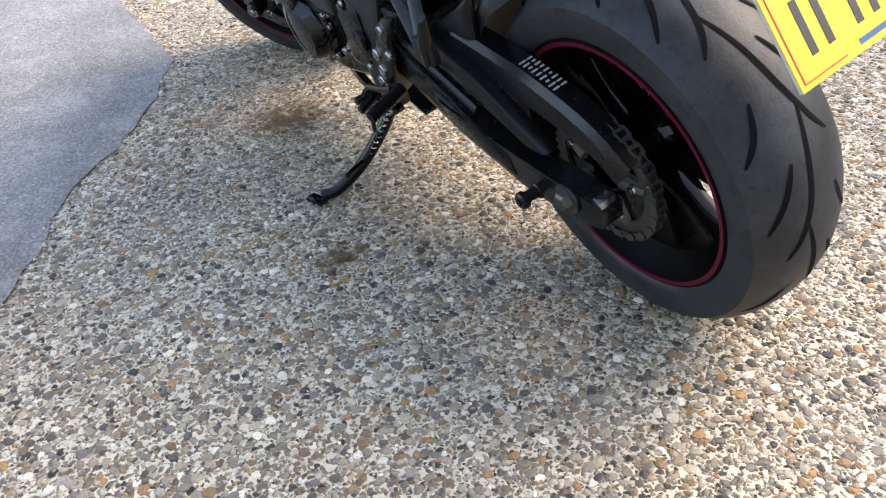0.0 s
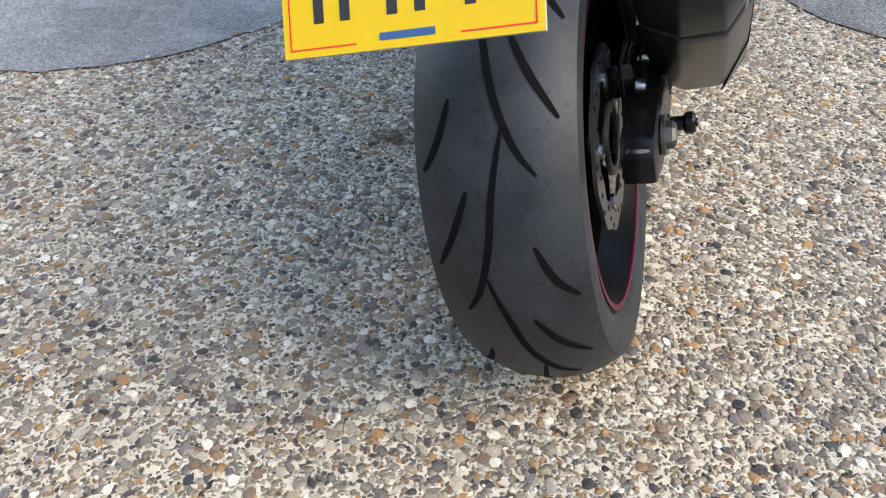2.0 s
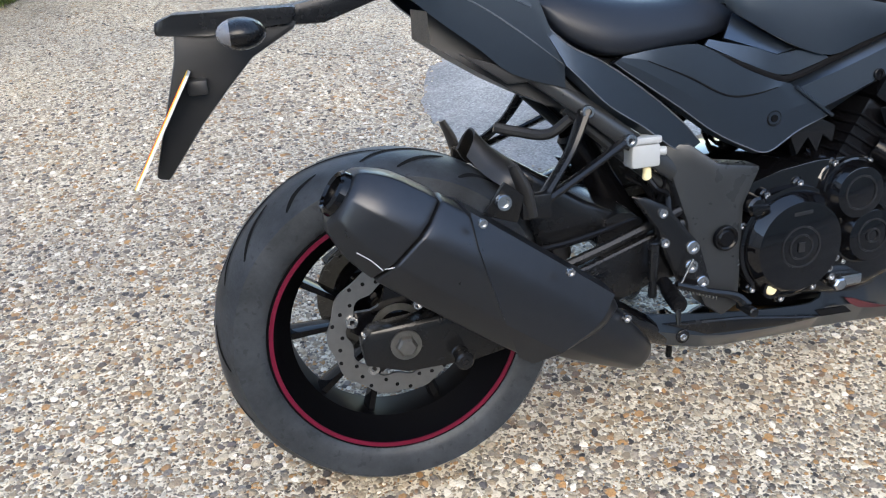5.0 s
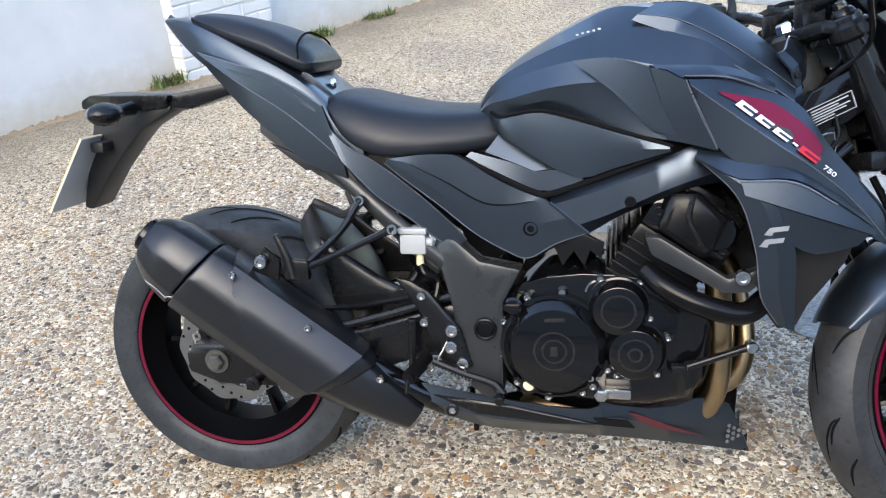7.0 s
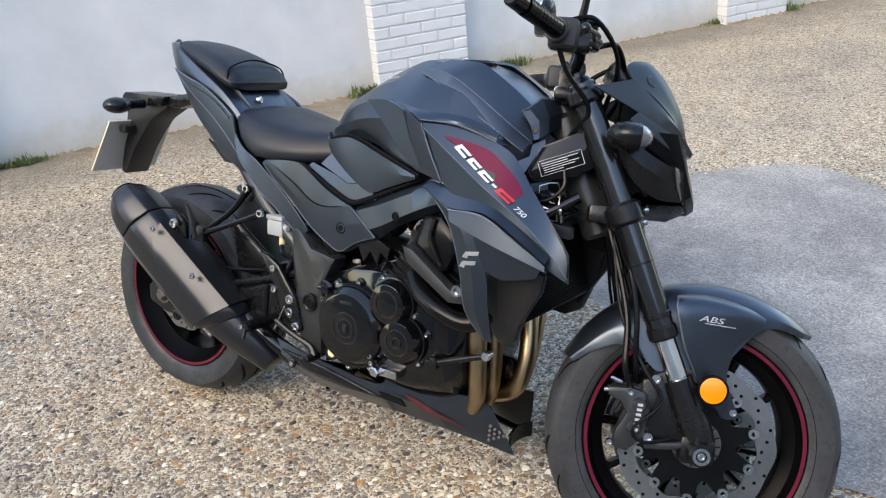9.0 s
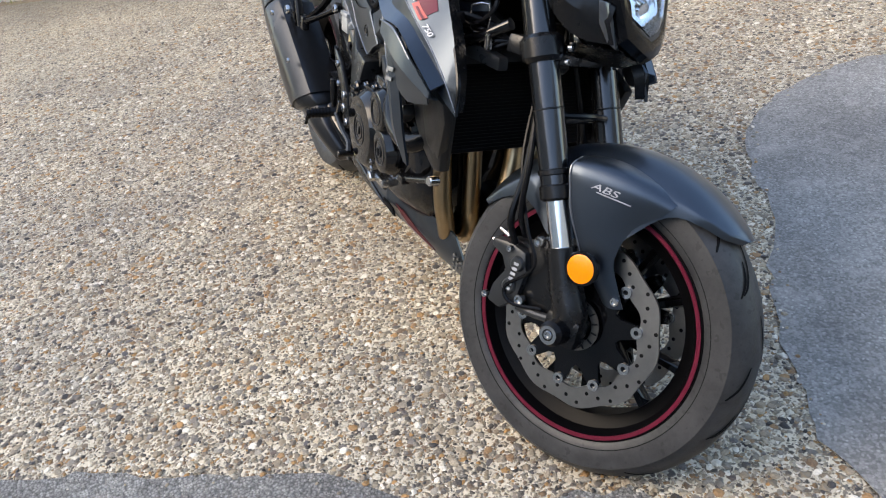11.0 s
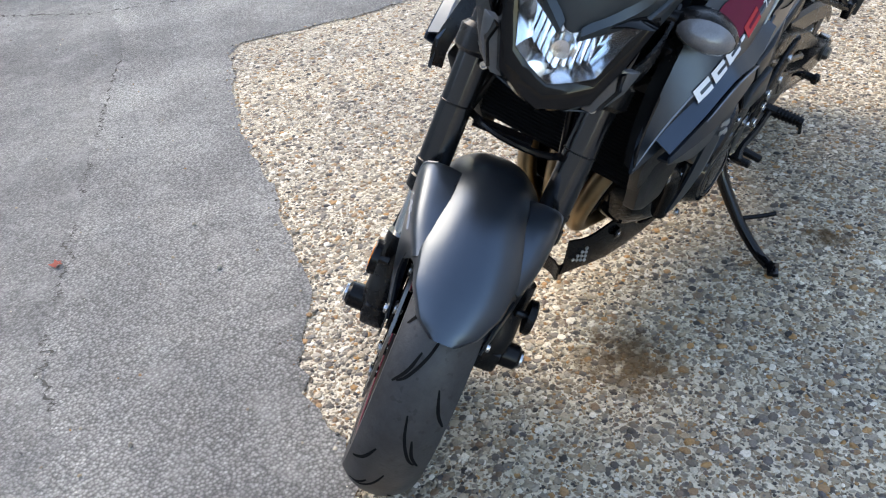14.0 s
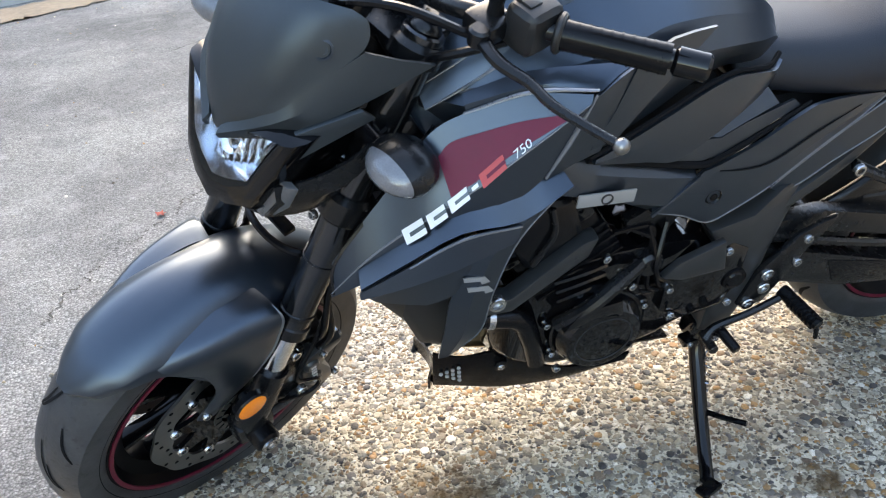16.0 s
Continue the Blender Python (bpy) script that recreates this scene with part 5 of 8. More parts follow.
        sheet("tank_facet", [[(0.730, 0.170, 0.912), (0.800, 0.190, 0.917), (0.858, 0.212, 0.902)], [(0.800, 0.194, 0.862), (0.842, 0.206, 0.850), (0.880, 0.214, 0.842)], [(0.866, 0.208, 0.798), (0.886, 0.212, 0.793), (0.906, 0.215, 0.790)]], MATT, bike, s, 0.005, 1, 2, "", None, 10)
        # the seam below the tank, its shade put into a black tube
        part("tank_seam", tube([(0.580, s * 0.124, 0.822), (0.602, s * 0.139, 0.815), (0.640, s * 0.152, 0.823), (0.672, s * 0.158, 0.827), (0.717, s * 0.168, 0.820), (0.777, s * 0.184, 0.804), (0.844, s * 0.201, 0.786), (0.900, s * 0.212, 0.770)], 0.0038, 6), GROOVE, bike)
    part("filler_cap", moved(lathe([(0, 0.008), (0.034, 0.008), (0.040, 0.003), (0.040, -0.01), (0, -0.01)], 32, close=False), Matrix.Translation((0.90, 0, 1.0)) @ Matrix.Rotation(radians(90), 4, "X")), SATIN, bike, "black fuel filler cap")
    for s in (-1,):
        for k in range(5):
            x = 0.735 + k * 0.0095
            part("tank_mark", box(x, s * 0.126, 0.955 + k * 0.0022, 0.0050, 0.001, 0.0030, 0), GREYTXT, bike)


# Paler copy of the body paint: the edge highlights are put into its colour.
EDGE = material("edge_highlight_paint", (0.165, 0.178, 0.198), 0.30, metal=0.7, var=0.1, scale=200)


SHROUD_TOP = [(0.918, 0.230, 0.882), (0.985, 0.202, 0.877), (1.055, 0.186, 0.856), (1.105, 0.181, 0.830), (1.150, 0.182, 0.770), (1.198, 0.189, 0.715), (1.244, 0.198, 0.660)]
SHROUD_RIDGE = [(0.922, 0.236, 0.873), (1.001, 0.236, 0.818), (1.062, 0.236, 0.776), (1.110, 0.231, 0.744), (1.160, 0.220, 0.706), (1.206, 0.210, 0.662), (1.250, 0.203, 0.612)]
TOP_LINE, RIDGE_LINE = spline(SHROUD_TOP, 6), spline(SHROUD_RIDGE, 6)


def shroud_y(x, z):
    """How far out the side shroud's upper facet lies at (x, z)."""
    at = lambda line, k: float(np.interp(x, [p[0] for p in line], [p[k] for p in line]))
    yt, zt, yr, zr = at(TOP_LINE, 1), at(TOP_LINE, 2), at(RIDGE_LINE, 1), at(RIDGE_LINE, 2)
    return yr + (yt - yr) * min(max((z - zr) / max(zt - zr, 0.004), -0.2), 1.1)


def facet_strip(name, upper, lower, s, mat, parent, lift, label=""):
    """A thin sticker between two lines of (x, z) on the shroud's upper facet."""
    up, lo = spline([(*p, 0) for p in upper], 4), spline([(*p, 0) for p in lower], 4)
    rows = []
    for k in range(5):
        f = k / 4
        row = []
        for p, q in zip(up, lo):
            x, z = p[0] + (q[0] - p[0]) * f, p[1] + (q[1] - p[1]) * f
            row.append((x + 0.3 * lift, s * (shroud_y(x, z) + 0.72 * lift), z + 0.62 * lift))
        rows.append(row)
    return part(name, skin(rows, 1, 1, thick=0.0008), mat, parent, label)


def shrouds():
    for s in (-1, 1):
        low = [(0.925, 0.232, 0.866), (0.973, 0.233, 0.769), (1.042, 0.238, 0.730), (1.100, 0.236, 0.698), (1.140, 0.232, 0.674), (1.199, 0.216, 0.634), (1.251, 0.203, 0.604)]
        sh = sheet("side_shroud", [SHROUD_TOP, SHROUD_RIDGE, low], MATT, bike, s, 0.006, 1, 6, "matt black side shroud with dark red graphic", None, 14)
        nose = [[(1.105, 0.181, 0.830), (1.150, 0.182, 0.770), (1.198, 0.189, 0.715), (1.244, 0.198, 0.660), (1.250, 0.203, 0.610)], [(1.095, 0.155, 0.824), (1.140, 0.156, 0.764), (1.186, 0.162, 0.708), (1.230, 0.175, 0.652), (1.238, 0.182, 0.606)]]
        sheet("shroud_return", nose, SATIN, sh, s, 0.004, 1, 3)
        # chamfered border above and behind it
        border = [[(0.857, 0.206, 0.904), (0.885, 0.204, 0.904), (0.985, 0.184, 0.898), (1.060, 0.166, 0.870)],
                  [(0.868, 0.214, 0.900), (0.898, 0.222, 0.896), (0.985, 0.200, 0.887), (1.062, 0.180, 0.862)],
                  [(0.905, 0.226, 0.886), (0.916, 0.229, 0.884), (0.985, 0.200, 0.879), (1.060, 0.182, 0.853)]]
        sheet("shroud_border", border, MATT, sh, s, 0.004, 1, 3)
        rear = [[(0.858, 0.210, 0.901), (0.872, 0.211, 0.845), (0.890, 0.212, 0.783)], [(0.884, 0.222, 0.896), (0.906, 0.224, 0.835), (0.933, 0.220, 0.775)], [(0.914, 0.229, 0.880), (0.940, 0.231, 0.826), (0.970, 0.230, 0.767)]]
        sheet("shroud_rear", rear, MATT, sh, s, 0.004, 1, 3, "", None, 12)
        # raised beads along the panel edges, coloured pale as painted highlights
        for line in ([(0.859, 0.212, 0.900), (0.873, 0.213, 0.845), (0.891, 0.214, 0.783)], [(0.912, 0.231, 0.887), (0.985, 0.203, 0.881), (1.064, 0.184, 0.853)], [(0.914, 0.232, 0.882), (0.940, 0.234, 0.826), (0.969, 0.233, 0.769)]):
            part("edge_bead", tube([(x, s * y, z) for x, y, z in line], [0.0022, 0.0036, 0.0022], 8, flat=0.6), EDGE, sh)
        if s > 0:
            up, lo = [(0.940, 0.862), (0.997, 0.850), (1.050, 0.834), (1.084, 0.822), (1.100, 0.806)], [(0.941, 0.860), (0.985, 0.834), (1.030, 0.806), (1.056, 0.787), (1.092, 0.764)]
        else:
            up, lo = [(0.966, 0.860), (1.045, 0.842), (1.084, 0.820), (1.119, 0.790), (1.139, 0.762)], [(0.970, 0.856), (1.010, 0.834), (1.060, 0.800), (1.100, 0.768), (1.124, 0.748)]
        facet_strip("red_graphic", up, lo, s, RED, sh, 0.0022, "dark red graphic")
        if s < 0:
            facet_strip("graphic_stripe", [(1.034, 0.812), (1.055, 0.805), (1.082, 0.796)], [(1.030, 0.808), (1.058, 0.797), (1.088, 0.780)], s, BLACK_INK, sh, 0.0030)
        # the model mark, as slanted blocks: it reads forwards on the right-hand side, backwards on the other
        start, way = (Vector((0.998, 0, 0.8415)), Vector((0.800, 0, -0.600))) if s < 0 else (Vector((1.152, 0, 0.708)), Vector((-0.785, 0, 0.619)))
        upw = Vector((-way.z, 0, way.x)) if s < 0 else Vector((way.z, 0, -way.x))
        slim = 0.84 if s < 0 else 1.0
        for d0, d1, w, mat in ((0.0, 0.032, 0.0145, MARK), (0.038, 0.066, 0.013, MARK), (0.072, 0.102, 0.012, MARK), (0.108, 0.118, 0.0035, MARK), (0.123, 0.161, 0.013, MARK_RED)):
            def block(e0, e1, f0, f1):
                pts = []
                for d, f in ((e0, f0), (e1, f0), (e1, f1), (e0, f1)):
                    q = start + way * (d + 0.45 * f * w) + upw * (f * w)
                    pts.append((q.x, q.z))
                return pts
            q = block(d0, d1, -0.5 * slim, 0.5 * slim)
            facet_strip("mark_block", q[3:1:-1], q[:2], s, mat, sh, 0.0034)
            if w > 0.01:
                q = block(d0 + 0.009, d1 + 0.0005, -0.14, 0.12)
                facet_strip("mark_slit", q[3:1:-1], q[:2], s, RED if mat is MARK_RED else MATT, sh, 0.0042)
        o = start + way * 0.172 - upw * 0.006
        e = o + way * 0.03
        up2 = o + upw * 0.01
        on = lambda p: Vector((p.x + 0.0012, s * (shroud_y(p.x, p.z) + 0.0034), p.z + 0.003))
        lettering("number_mark", "750", 0.0145, MARK, sh, basis(on(o), on(e) - on(o), on(up2) - on(o)), stretch=1.25)
        # lower wing with its raised facet
        upper = [[(0.940, 0.222, 0.766), (1.005, 0.226, 0.760), (1.085, 0.226, 0.744), (1.150, 0.220, 0.702), (1.212, 0.207, 0.654)],
                 [(0.934, 0.244, 0.757), (1.004, 0.254, 0.724), (1.085, 0.255, 0.724), (1.154, 0.250, 0.688), (1.216, 0.238, 0.644)]]
        w = sheet("lower_wing", upper, MATT, bike, s, 0.005, 1, 3, "matt black lower fairing wing" if s < 0 else "")
        lower = [[(1.006, 0.257, 0.720), (1.085, 0.259, 0.719), (1.154, 0.254, 0.683), (1.218, 0.241, 0.640)], [(1.012, 0.262, 0.698), (1.096, 0.266, 0.672), (1.165, 0.258, 0.650), (1.218, 0.243, 0.630)], [(1.020, 0.236, 0.690), (1.098, 0.238, 0.660), (1.160, 0.232, 0.640), (1.212, 0.222, 0.622)]]
        sheet("wing_facet", lower, MATT, w, s, 0.004, 1, 2, "", None, 14)
        part("edge_bead", tube([(x, s * (y + 0.002), z) for x, y, z in lower[0][:3]], [0.0016, 0.0022, 0.0014], 6), EDGE, w)
        blade = [[(0.940, 0.238, 0.752), (1.004, 0.250, 0.690), (1.036, 0.251, 0.602), (1.050, 0.246, 0.522), (1.082, 0.234, 0.470)],
                 [(0.985, 0.249, 0.728), (1.036, 0.259, 0.690), (1.068, 0.259, 0.608), (1.078, 0.252, 0.528), (1.096, 0.237, 0.464)],
                 [(1.012, 0.252, 0.722), (1.062, 0.256, 0.690), (1.096, 0.252, 0.612), (1.104, 0.245, 0.532), (1.110, 0.234, 0.460)]]
        sheet("wing_blade", blade, MATT, w, s, 0.005, 1, 4, "", None, 10)
        bead(blade[0], s, w)
        bead(SHROUD_RIDGE, s, sh, 0.0018)
        sheet("wing_gusset", [[(1.060, 0.256, 0.692), (1.130, 0.252, 0.668), (1.208, 0.238, 0.632)], [(1.092, 0.250, 0.615), (1.130, 0.243, 0.598), (1.196, 0.230, 0.612)]], MATT, w, s, 0.004, 1, 2)
        # folded silver emblem: two slanted bars
        for dz in (0, 0.020):
            x0, z0 = 1.040 + dz * 0.3, 0.616 + dz
            out = [(x0, z0 - 0.004), (x0 + 0.008, z0 + 0.008), (x0 + 0.038, z0 + 0.012), (x0 + 0.036, z0 + 0.004), (x0 + 0.014, z0 + 0.001), (x0 + 0.012, z0 - 0.005)]
            decal("emblem_bar", out, lambda u, v, s=s: (Vector((u, s * (0.2600 - 0.06 * abs(u - 1.062)), v)), Vector((0, s, 0))), SILVER, w, "silver emblem")
        # black radiator side guard
        cowl = [(1.040, 0.205, 0.60), (1.168, 0.195, 0.585), (1.150, 0.190, 0.51), (1.126, 0.182, 0.442), (1.085, 0.182, 0.420), (1.035, 0.186, 0.425), (1.028, 0.198, 0.52)]
        if s < 0:
            cowl = [(1.045, 0.205, 0.60), (1.185, 0.190, 0.60), (1.150, 0.180, 0.51), (1.126, 0.172, 0.445), (1.095, 0.172, 0.438), (1.066, 0.185, 0.48), (1.048, 0.198, 0.54)]
        plate("radiator_cowl", cowl, 0.19, 0.025, PLASTIC, bike, s, 0.008, 0.006, "black plastic radiator cowl")
        plate("radiator_guard", [(1.060, 0.205, 0.66), (1.120, 0.215, 0.635), (1.200, 0.205, 0.610), (1.190, 0.195, 0.570), (1.118, 0.175, 0.452), (1.095, 0.190, 0.50)], 0.2, 0.02, PLASTIC, bike, s, 0.006, 0.004)
    lean = Matrix.Translation((1.10, 0, 0.57)) @ Matrix.Rotation(radians(-14), 4, "Y")
    core = part("radiator", moved(box(0, 0, 0, 0.04, 0.34, 0.18, 0.006), lean), BARREL, bike, "black radiator core")
    for k in range(26):
        part("radiator_fin", moved(box(0.021, 0, -0.082 + k * 0.0066, 0.004, 0.32, 0.0016, 0), lean), GROOVE, core)
    part("radiator_tank", box(1.085, 0, 0.67, 0.07, 0.30, 0.03, 0.01), PLASTIC, bike)


tail()
seats()
tank()
shrouds()


# ---- motorcycle: frame and engine ----
def frame_parts():
    for s in (-1, 1):
        beam = [[(0.690, 0.150, 0.668), (0.759, 0.166, 0.695), (0.836, 0.182, 0.728), (0.900, 0.192, 0.754), (0.944, 0.194, 0.775), (1.030, 0.152, 0.810), (1.120, 0.085, 0.860)],
                [(0.697, 0.172, 0.660), (0.768, 0.182, 0.684), (0.840, 0.196, 0.714), (0.900, 0.203, 0.738), (0.944, 0.203, 0.756), (1.030, 0.168, 0.785), (1.130, 0.095, 0.820)],
                [(0.742, 0.180, 0.624), (0.790, 0.188, 0.644), (0.838, 0.198, 0.668), (0.894, 0.204, 0.695), (0.947, 0.204, 0.716), (1.040, 0.168, 0.740), (1.140, 0.095, 0.760)],
                [(0.760, 0.158, 0.603), (0.800, 0.166, 0.630), (0.838, 0.174, 0.652), (0.894, 0.180, 0.677), (0.947, 0.182, 0.698), (1.050, 0.145, 0.710), (1.140, 0.070, 0.740)]]
        f = sheet("frame_beam", beam, MATT, bike, s, 0.012, 1, 4, "satin black main frame beam" if s < 0 else "")
        for x, z in ((0.833, 0.672),):
            bolt(f, (x, s * 0.196, z), (0, s, 0), 0.010, 0.004, CABLE)
        spar = [(0.470, 0.142, 0.590), (0.512, 0.155, 0.585), (0.560, 0.166, 0.548), (0.640, 0.170, 0.535), (0.622, 0.172, 0.502), (0.606, 0.174, 0.47), (0.604, 0.176, 0.40), (0.605, 0.172, 0.285), (0.575, 0.168, 0.265), (0.540, 0.168, 0.292), (0.518, 0.166, 0.345), (0.505, 0.162, 0.45), (0.478, 0.150, 0.54)]
        plate("pivot_plate", spar, 0.17, 0.05, FRAME, bike, s, 0.008, 0.003, "satin black swingarm pivot plate" if s < 0 else "")
        c = part("pivot_cap", lathe([(0, 0.005), (0.013, 0.005), (0.016, 0.002), (0.019, 0.004), (0.022, 0.003), (0.023, -0.004), (0, -0.004)], 28, close=False), CABLE, bike)
        c.data.transform(Matrix.Translation((0.571, s * 0.177, 0.417)) @ Matrix.Rotation(0 if s > 0 else math.pi, 4, "Z"))
        plate("frame_web", [(0.62, 0.60), (0.75, 0.605), (0.79, 0.585), (0.785, 0.555), (0.765, 0.572), (0.755, 0.54), (0.735, 0.57), (0.715, 0.54), (0.70, 0.575), (0.66, 0.555)], 0.158, 0.02, SATIN, bike, s, 0.003)
        # engine hanger that slopes forwards and down
        hang = [(0.858, 0.205, 0.612), (0.885, 0.210, 0.612), (1.000, 0.226, 0.545), (1.052, 0.226, 0.565), (1.060, 0.226, 0.545), (1.035, 0.228, 0.522), (0.995, 0.226, 0.518), (0.872, 0.206, 0.578)]
        plate("engine_hanger", hang, 0.2, 0.03, FRAME, bike, s, 0.006, 0.0, "satin black engine hanger" if s < 0 else "")
        bolt(bike, (1.022, s * 0.226, 0.550), (0, s, 0), 0.014, 0.010, name="mount_bolt")
        for x, z, r in ((0.506, 0.411, 0.0125), (0.504, 0.377, 0.0125), (0.526, 0.344, 0.0125), (0.449, 0.480, 0.009), (0.453, 0.427, 0.009)):
            bolt(bike, (x, s * 0.176, z), (0, s, 0), r, 0.008, name="footrest_bolt")
        plate("footrest_bracket", [(0.395, 0.515), (0.425, 0.508), (0.462, 0.488), (0.50, 0.44), (0.522, 0.415), (0.545, 0.34), (0.525, 0.325), (0.49, 0.335), (0.455, 0.405), (0.437, 0.455)], 0.176, 0.012, SATIN, bike, s, 0.004, 0.003, "satin black footrest bracket" if s < 0 else "")
        # footrest, foot guard and pillion hanger
        peg = part("footrest", tube([(0.455, s * 0.175, 0.352), (0.446, s * 0.215, 0.348), (0.437, s * 0.262, 0.345)], [0.013, 0.0125, 0.0105], 12), CABLE, bike, "black rubber footrest")
        for k in range(7):
            t = k / 6
            p = Vector((0.449 - 0.010 * t, s * (0.205 + 0.050 * t), 0.349 - 0.003 * t))
            part("rubber_rib", moved(lathe([(0.0095, -0.0018), (0.0145, -0.0018), (0.0145, 0.0018), (0.0095, 0.0018)], 12), Matrix.Translation(p)), CABLE, peg)
        part("feeler", tube([(0.436, s * 0.258, 0.340), (0.434, s * 0.264, 0.315)], [0.005, 0.004], 8), SATIN, peg)
        lever = tube([(0.47, s * 0.190, 0.352), (0.53, s * 0.192, 0.330), (0.585, s * 0.190, 0.312), (0.605, s * 0.195, 0.292)], [0.007, 0.007, 0.008, 0.011], 8)
        part("brake_pedal" if s < 0 else "gear_lever", join(lever, rod((0.602, s * 0.180, 0.290), (0.602, s * 0.225, 0.290), 0.010, 0.009, 12)), SATIN, bike)
    # right-hand pillion peg hanger: two arms meeting at the folded peg
    for s in (-1, 1):
        a = part("pillion_hanger", join(tube([(0.328, s * 0.145, 0.660), (0.290, s * 0.168, 0.600), (0.235, s * 0.200, 0.548)], [0.015, 0.012, 0.013], 8, flat=0.6), tube([(0.395, s * 0.160, 0.608), (0.320, s * 0.182, 0.575), (0.235, s * 0.205, 0.540)], [0.014, 0.011, 0.013], 8, flat=0.6),
                                        box(0.215, s * 0.210, 0.535, 0.05, 0.02, 0.04, 0.006)), SATIN, bike, "satin black pillion footrest hanger" if s < 0 else "")
        for x, y, z in ((0.328, 0.152, 0.660), (0.395, 0.168, 0.608)):
            bolt(a, (x, s * y, z), (0, s, 0), 0.011, 0.008)
        part("pillion_peg", tube([(0.205, s * 0.214, 0.52), (0.195, s * 0.216, 0.565), (0.178, s * 0.218, 0.605)], [0.013, 0.014, 0.009], 10, flat=0.6), PLASTIC, a)
    r = part("brake_reservoir", join(box(0.430, -0.140, 0.575, 0.052, 0.036, 0.040, 0.006), box(0.430, -0.140, 0.601, 0.056, 0.040, 0.012, 0.004), rod((0.452, -0.145, 0.580), (0.470, -0.150, 0.578), 0.008, 0.008, 12)), RESERVOIR, bike, "milky white brake fluid reservoir")
    part("reservoir_outlet", rod((0.440, -0.140, 0.556), (0.440, -0.140, 0.530), 0.007, 0.008, 12), CREAM, r)
    part("reservoir_hose", tube([(0.440, -0.140, 0.535), (0.452, -0.150, 0.515), (0.475, -0.145, 0.50), (0.468, -0.160, 0.46), (0.445, -0.165, 0.42)], 0.006, 8), CABLE, bike)
    part("master_cylinder", join(rod((0.430, -0.185, 0.435), (0.428, -0.185, 0.365), 0.010, 0.008, 12), rod((0.429, -0.185, 0.375), (0.428, -0.185, 0.335), 0.006, 0.008, 10)), SATIN, bike)
    coil = [(0.470 + 0.078 * k / 84 + 0.0, -0.190 + 0.0055 * math.cos(k * 0.9), 0.349 - 0.032 * k / 84 + 0.0055 * math.sin(k * 0.9)) for k in range(85)]
    part("return_spring", tube(coil, 0.0013, 5, 1), ZINC, bike, "steel coil return spring")
    part("pedal_rod", rod((0.500, -0.192, 0.395), (0.466, -0.192, 0.330), 0.0022, 0.0022, 8), ZINC, bike)
    part("shock_body", rod((0.36, 0, 0.60), (0.50, 0, 0.36), 0.03, 0.03, 18), CABLE, bike)
    part("ecu_wiring", join(*[tube([(0.42 + 0.02 * k, -0.10 - 0.01 * k, 0.53), (0.47, -0.12, 0.50 - 0.02 * k), (0.53, -0.12, 0.47 - 0.03 * k), (0.56, -0.10, 0.40)], 0.004 + 0.001 * (k % 2), 6) for k in range(4)]), CABLE, bike)


def round_cover(name, x, z, y, r, out, parent, s, rings, label="", bolts=0, br=0.0075, b_off=0.006, phase=0.0):
    """A bulging round engine cover on side s with raised rings and bolts round its flange."""
    prof = [(0, out), (r * 0.74, out), (r * 0.78, out * 0.97), (r * 0.90, out * 0.48), (r * 0.92, out * 0.36), (r * 0.93, 0.006), (r * 0.99, 0.005), (r, 0.003), (r, -0.03), (0, -0.03)]
    m = Matrix.Translation((x, s * y, z)) @ Matrix.Rotation(0 if s > 0 else math.pi, 4, "Z")
    c = part(name, moved(lathe(prof, 48, close=False), m), ENGINE, parent, label)
    for rr, h in rings:
        part("raised_ring", moved(lathe([(rr - 0.0014, out + h * 1.6), (rr + 0.0014, out + h * 1.6), (rr + 0.0024, out * 0.9), (rr - 0.0024, out * 0.9)], 40), m), GREYRING, c)
    for k in range(bolts):
        a = 2 * math.pi * k / bolts + phase
        at = Vector((x + (r + b_off) * math.cos(a), s * (y - 0.004), z + (r + b_off) * math.sin(a)))
        lug = part("flange_lug", rod(at - Vector((0, s * 0.02, 0)), at, 0.011, 0.010, 12), ENGINE, c)
        bolt(lug, at, (0, s, 0), br, 0.006)
    return c


# Vent cells coloured as ground seen through them; the right side's copy is dimmer.
DULL_GRILLE = material("dim_grille_hole", (0.10, 0.10, 0.097), 0.6, var=0.15)
GRILLE = material("pale_grille_hole", (0.26, 0.26, 0.25), 0.6, var=0.15)
GREYRING = material("raised_engine_ring", (0.014, 0.014, 0.015), 0.3, metal=0.3, var=0.15)


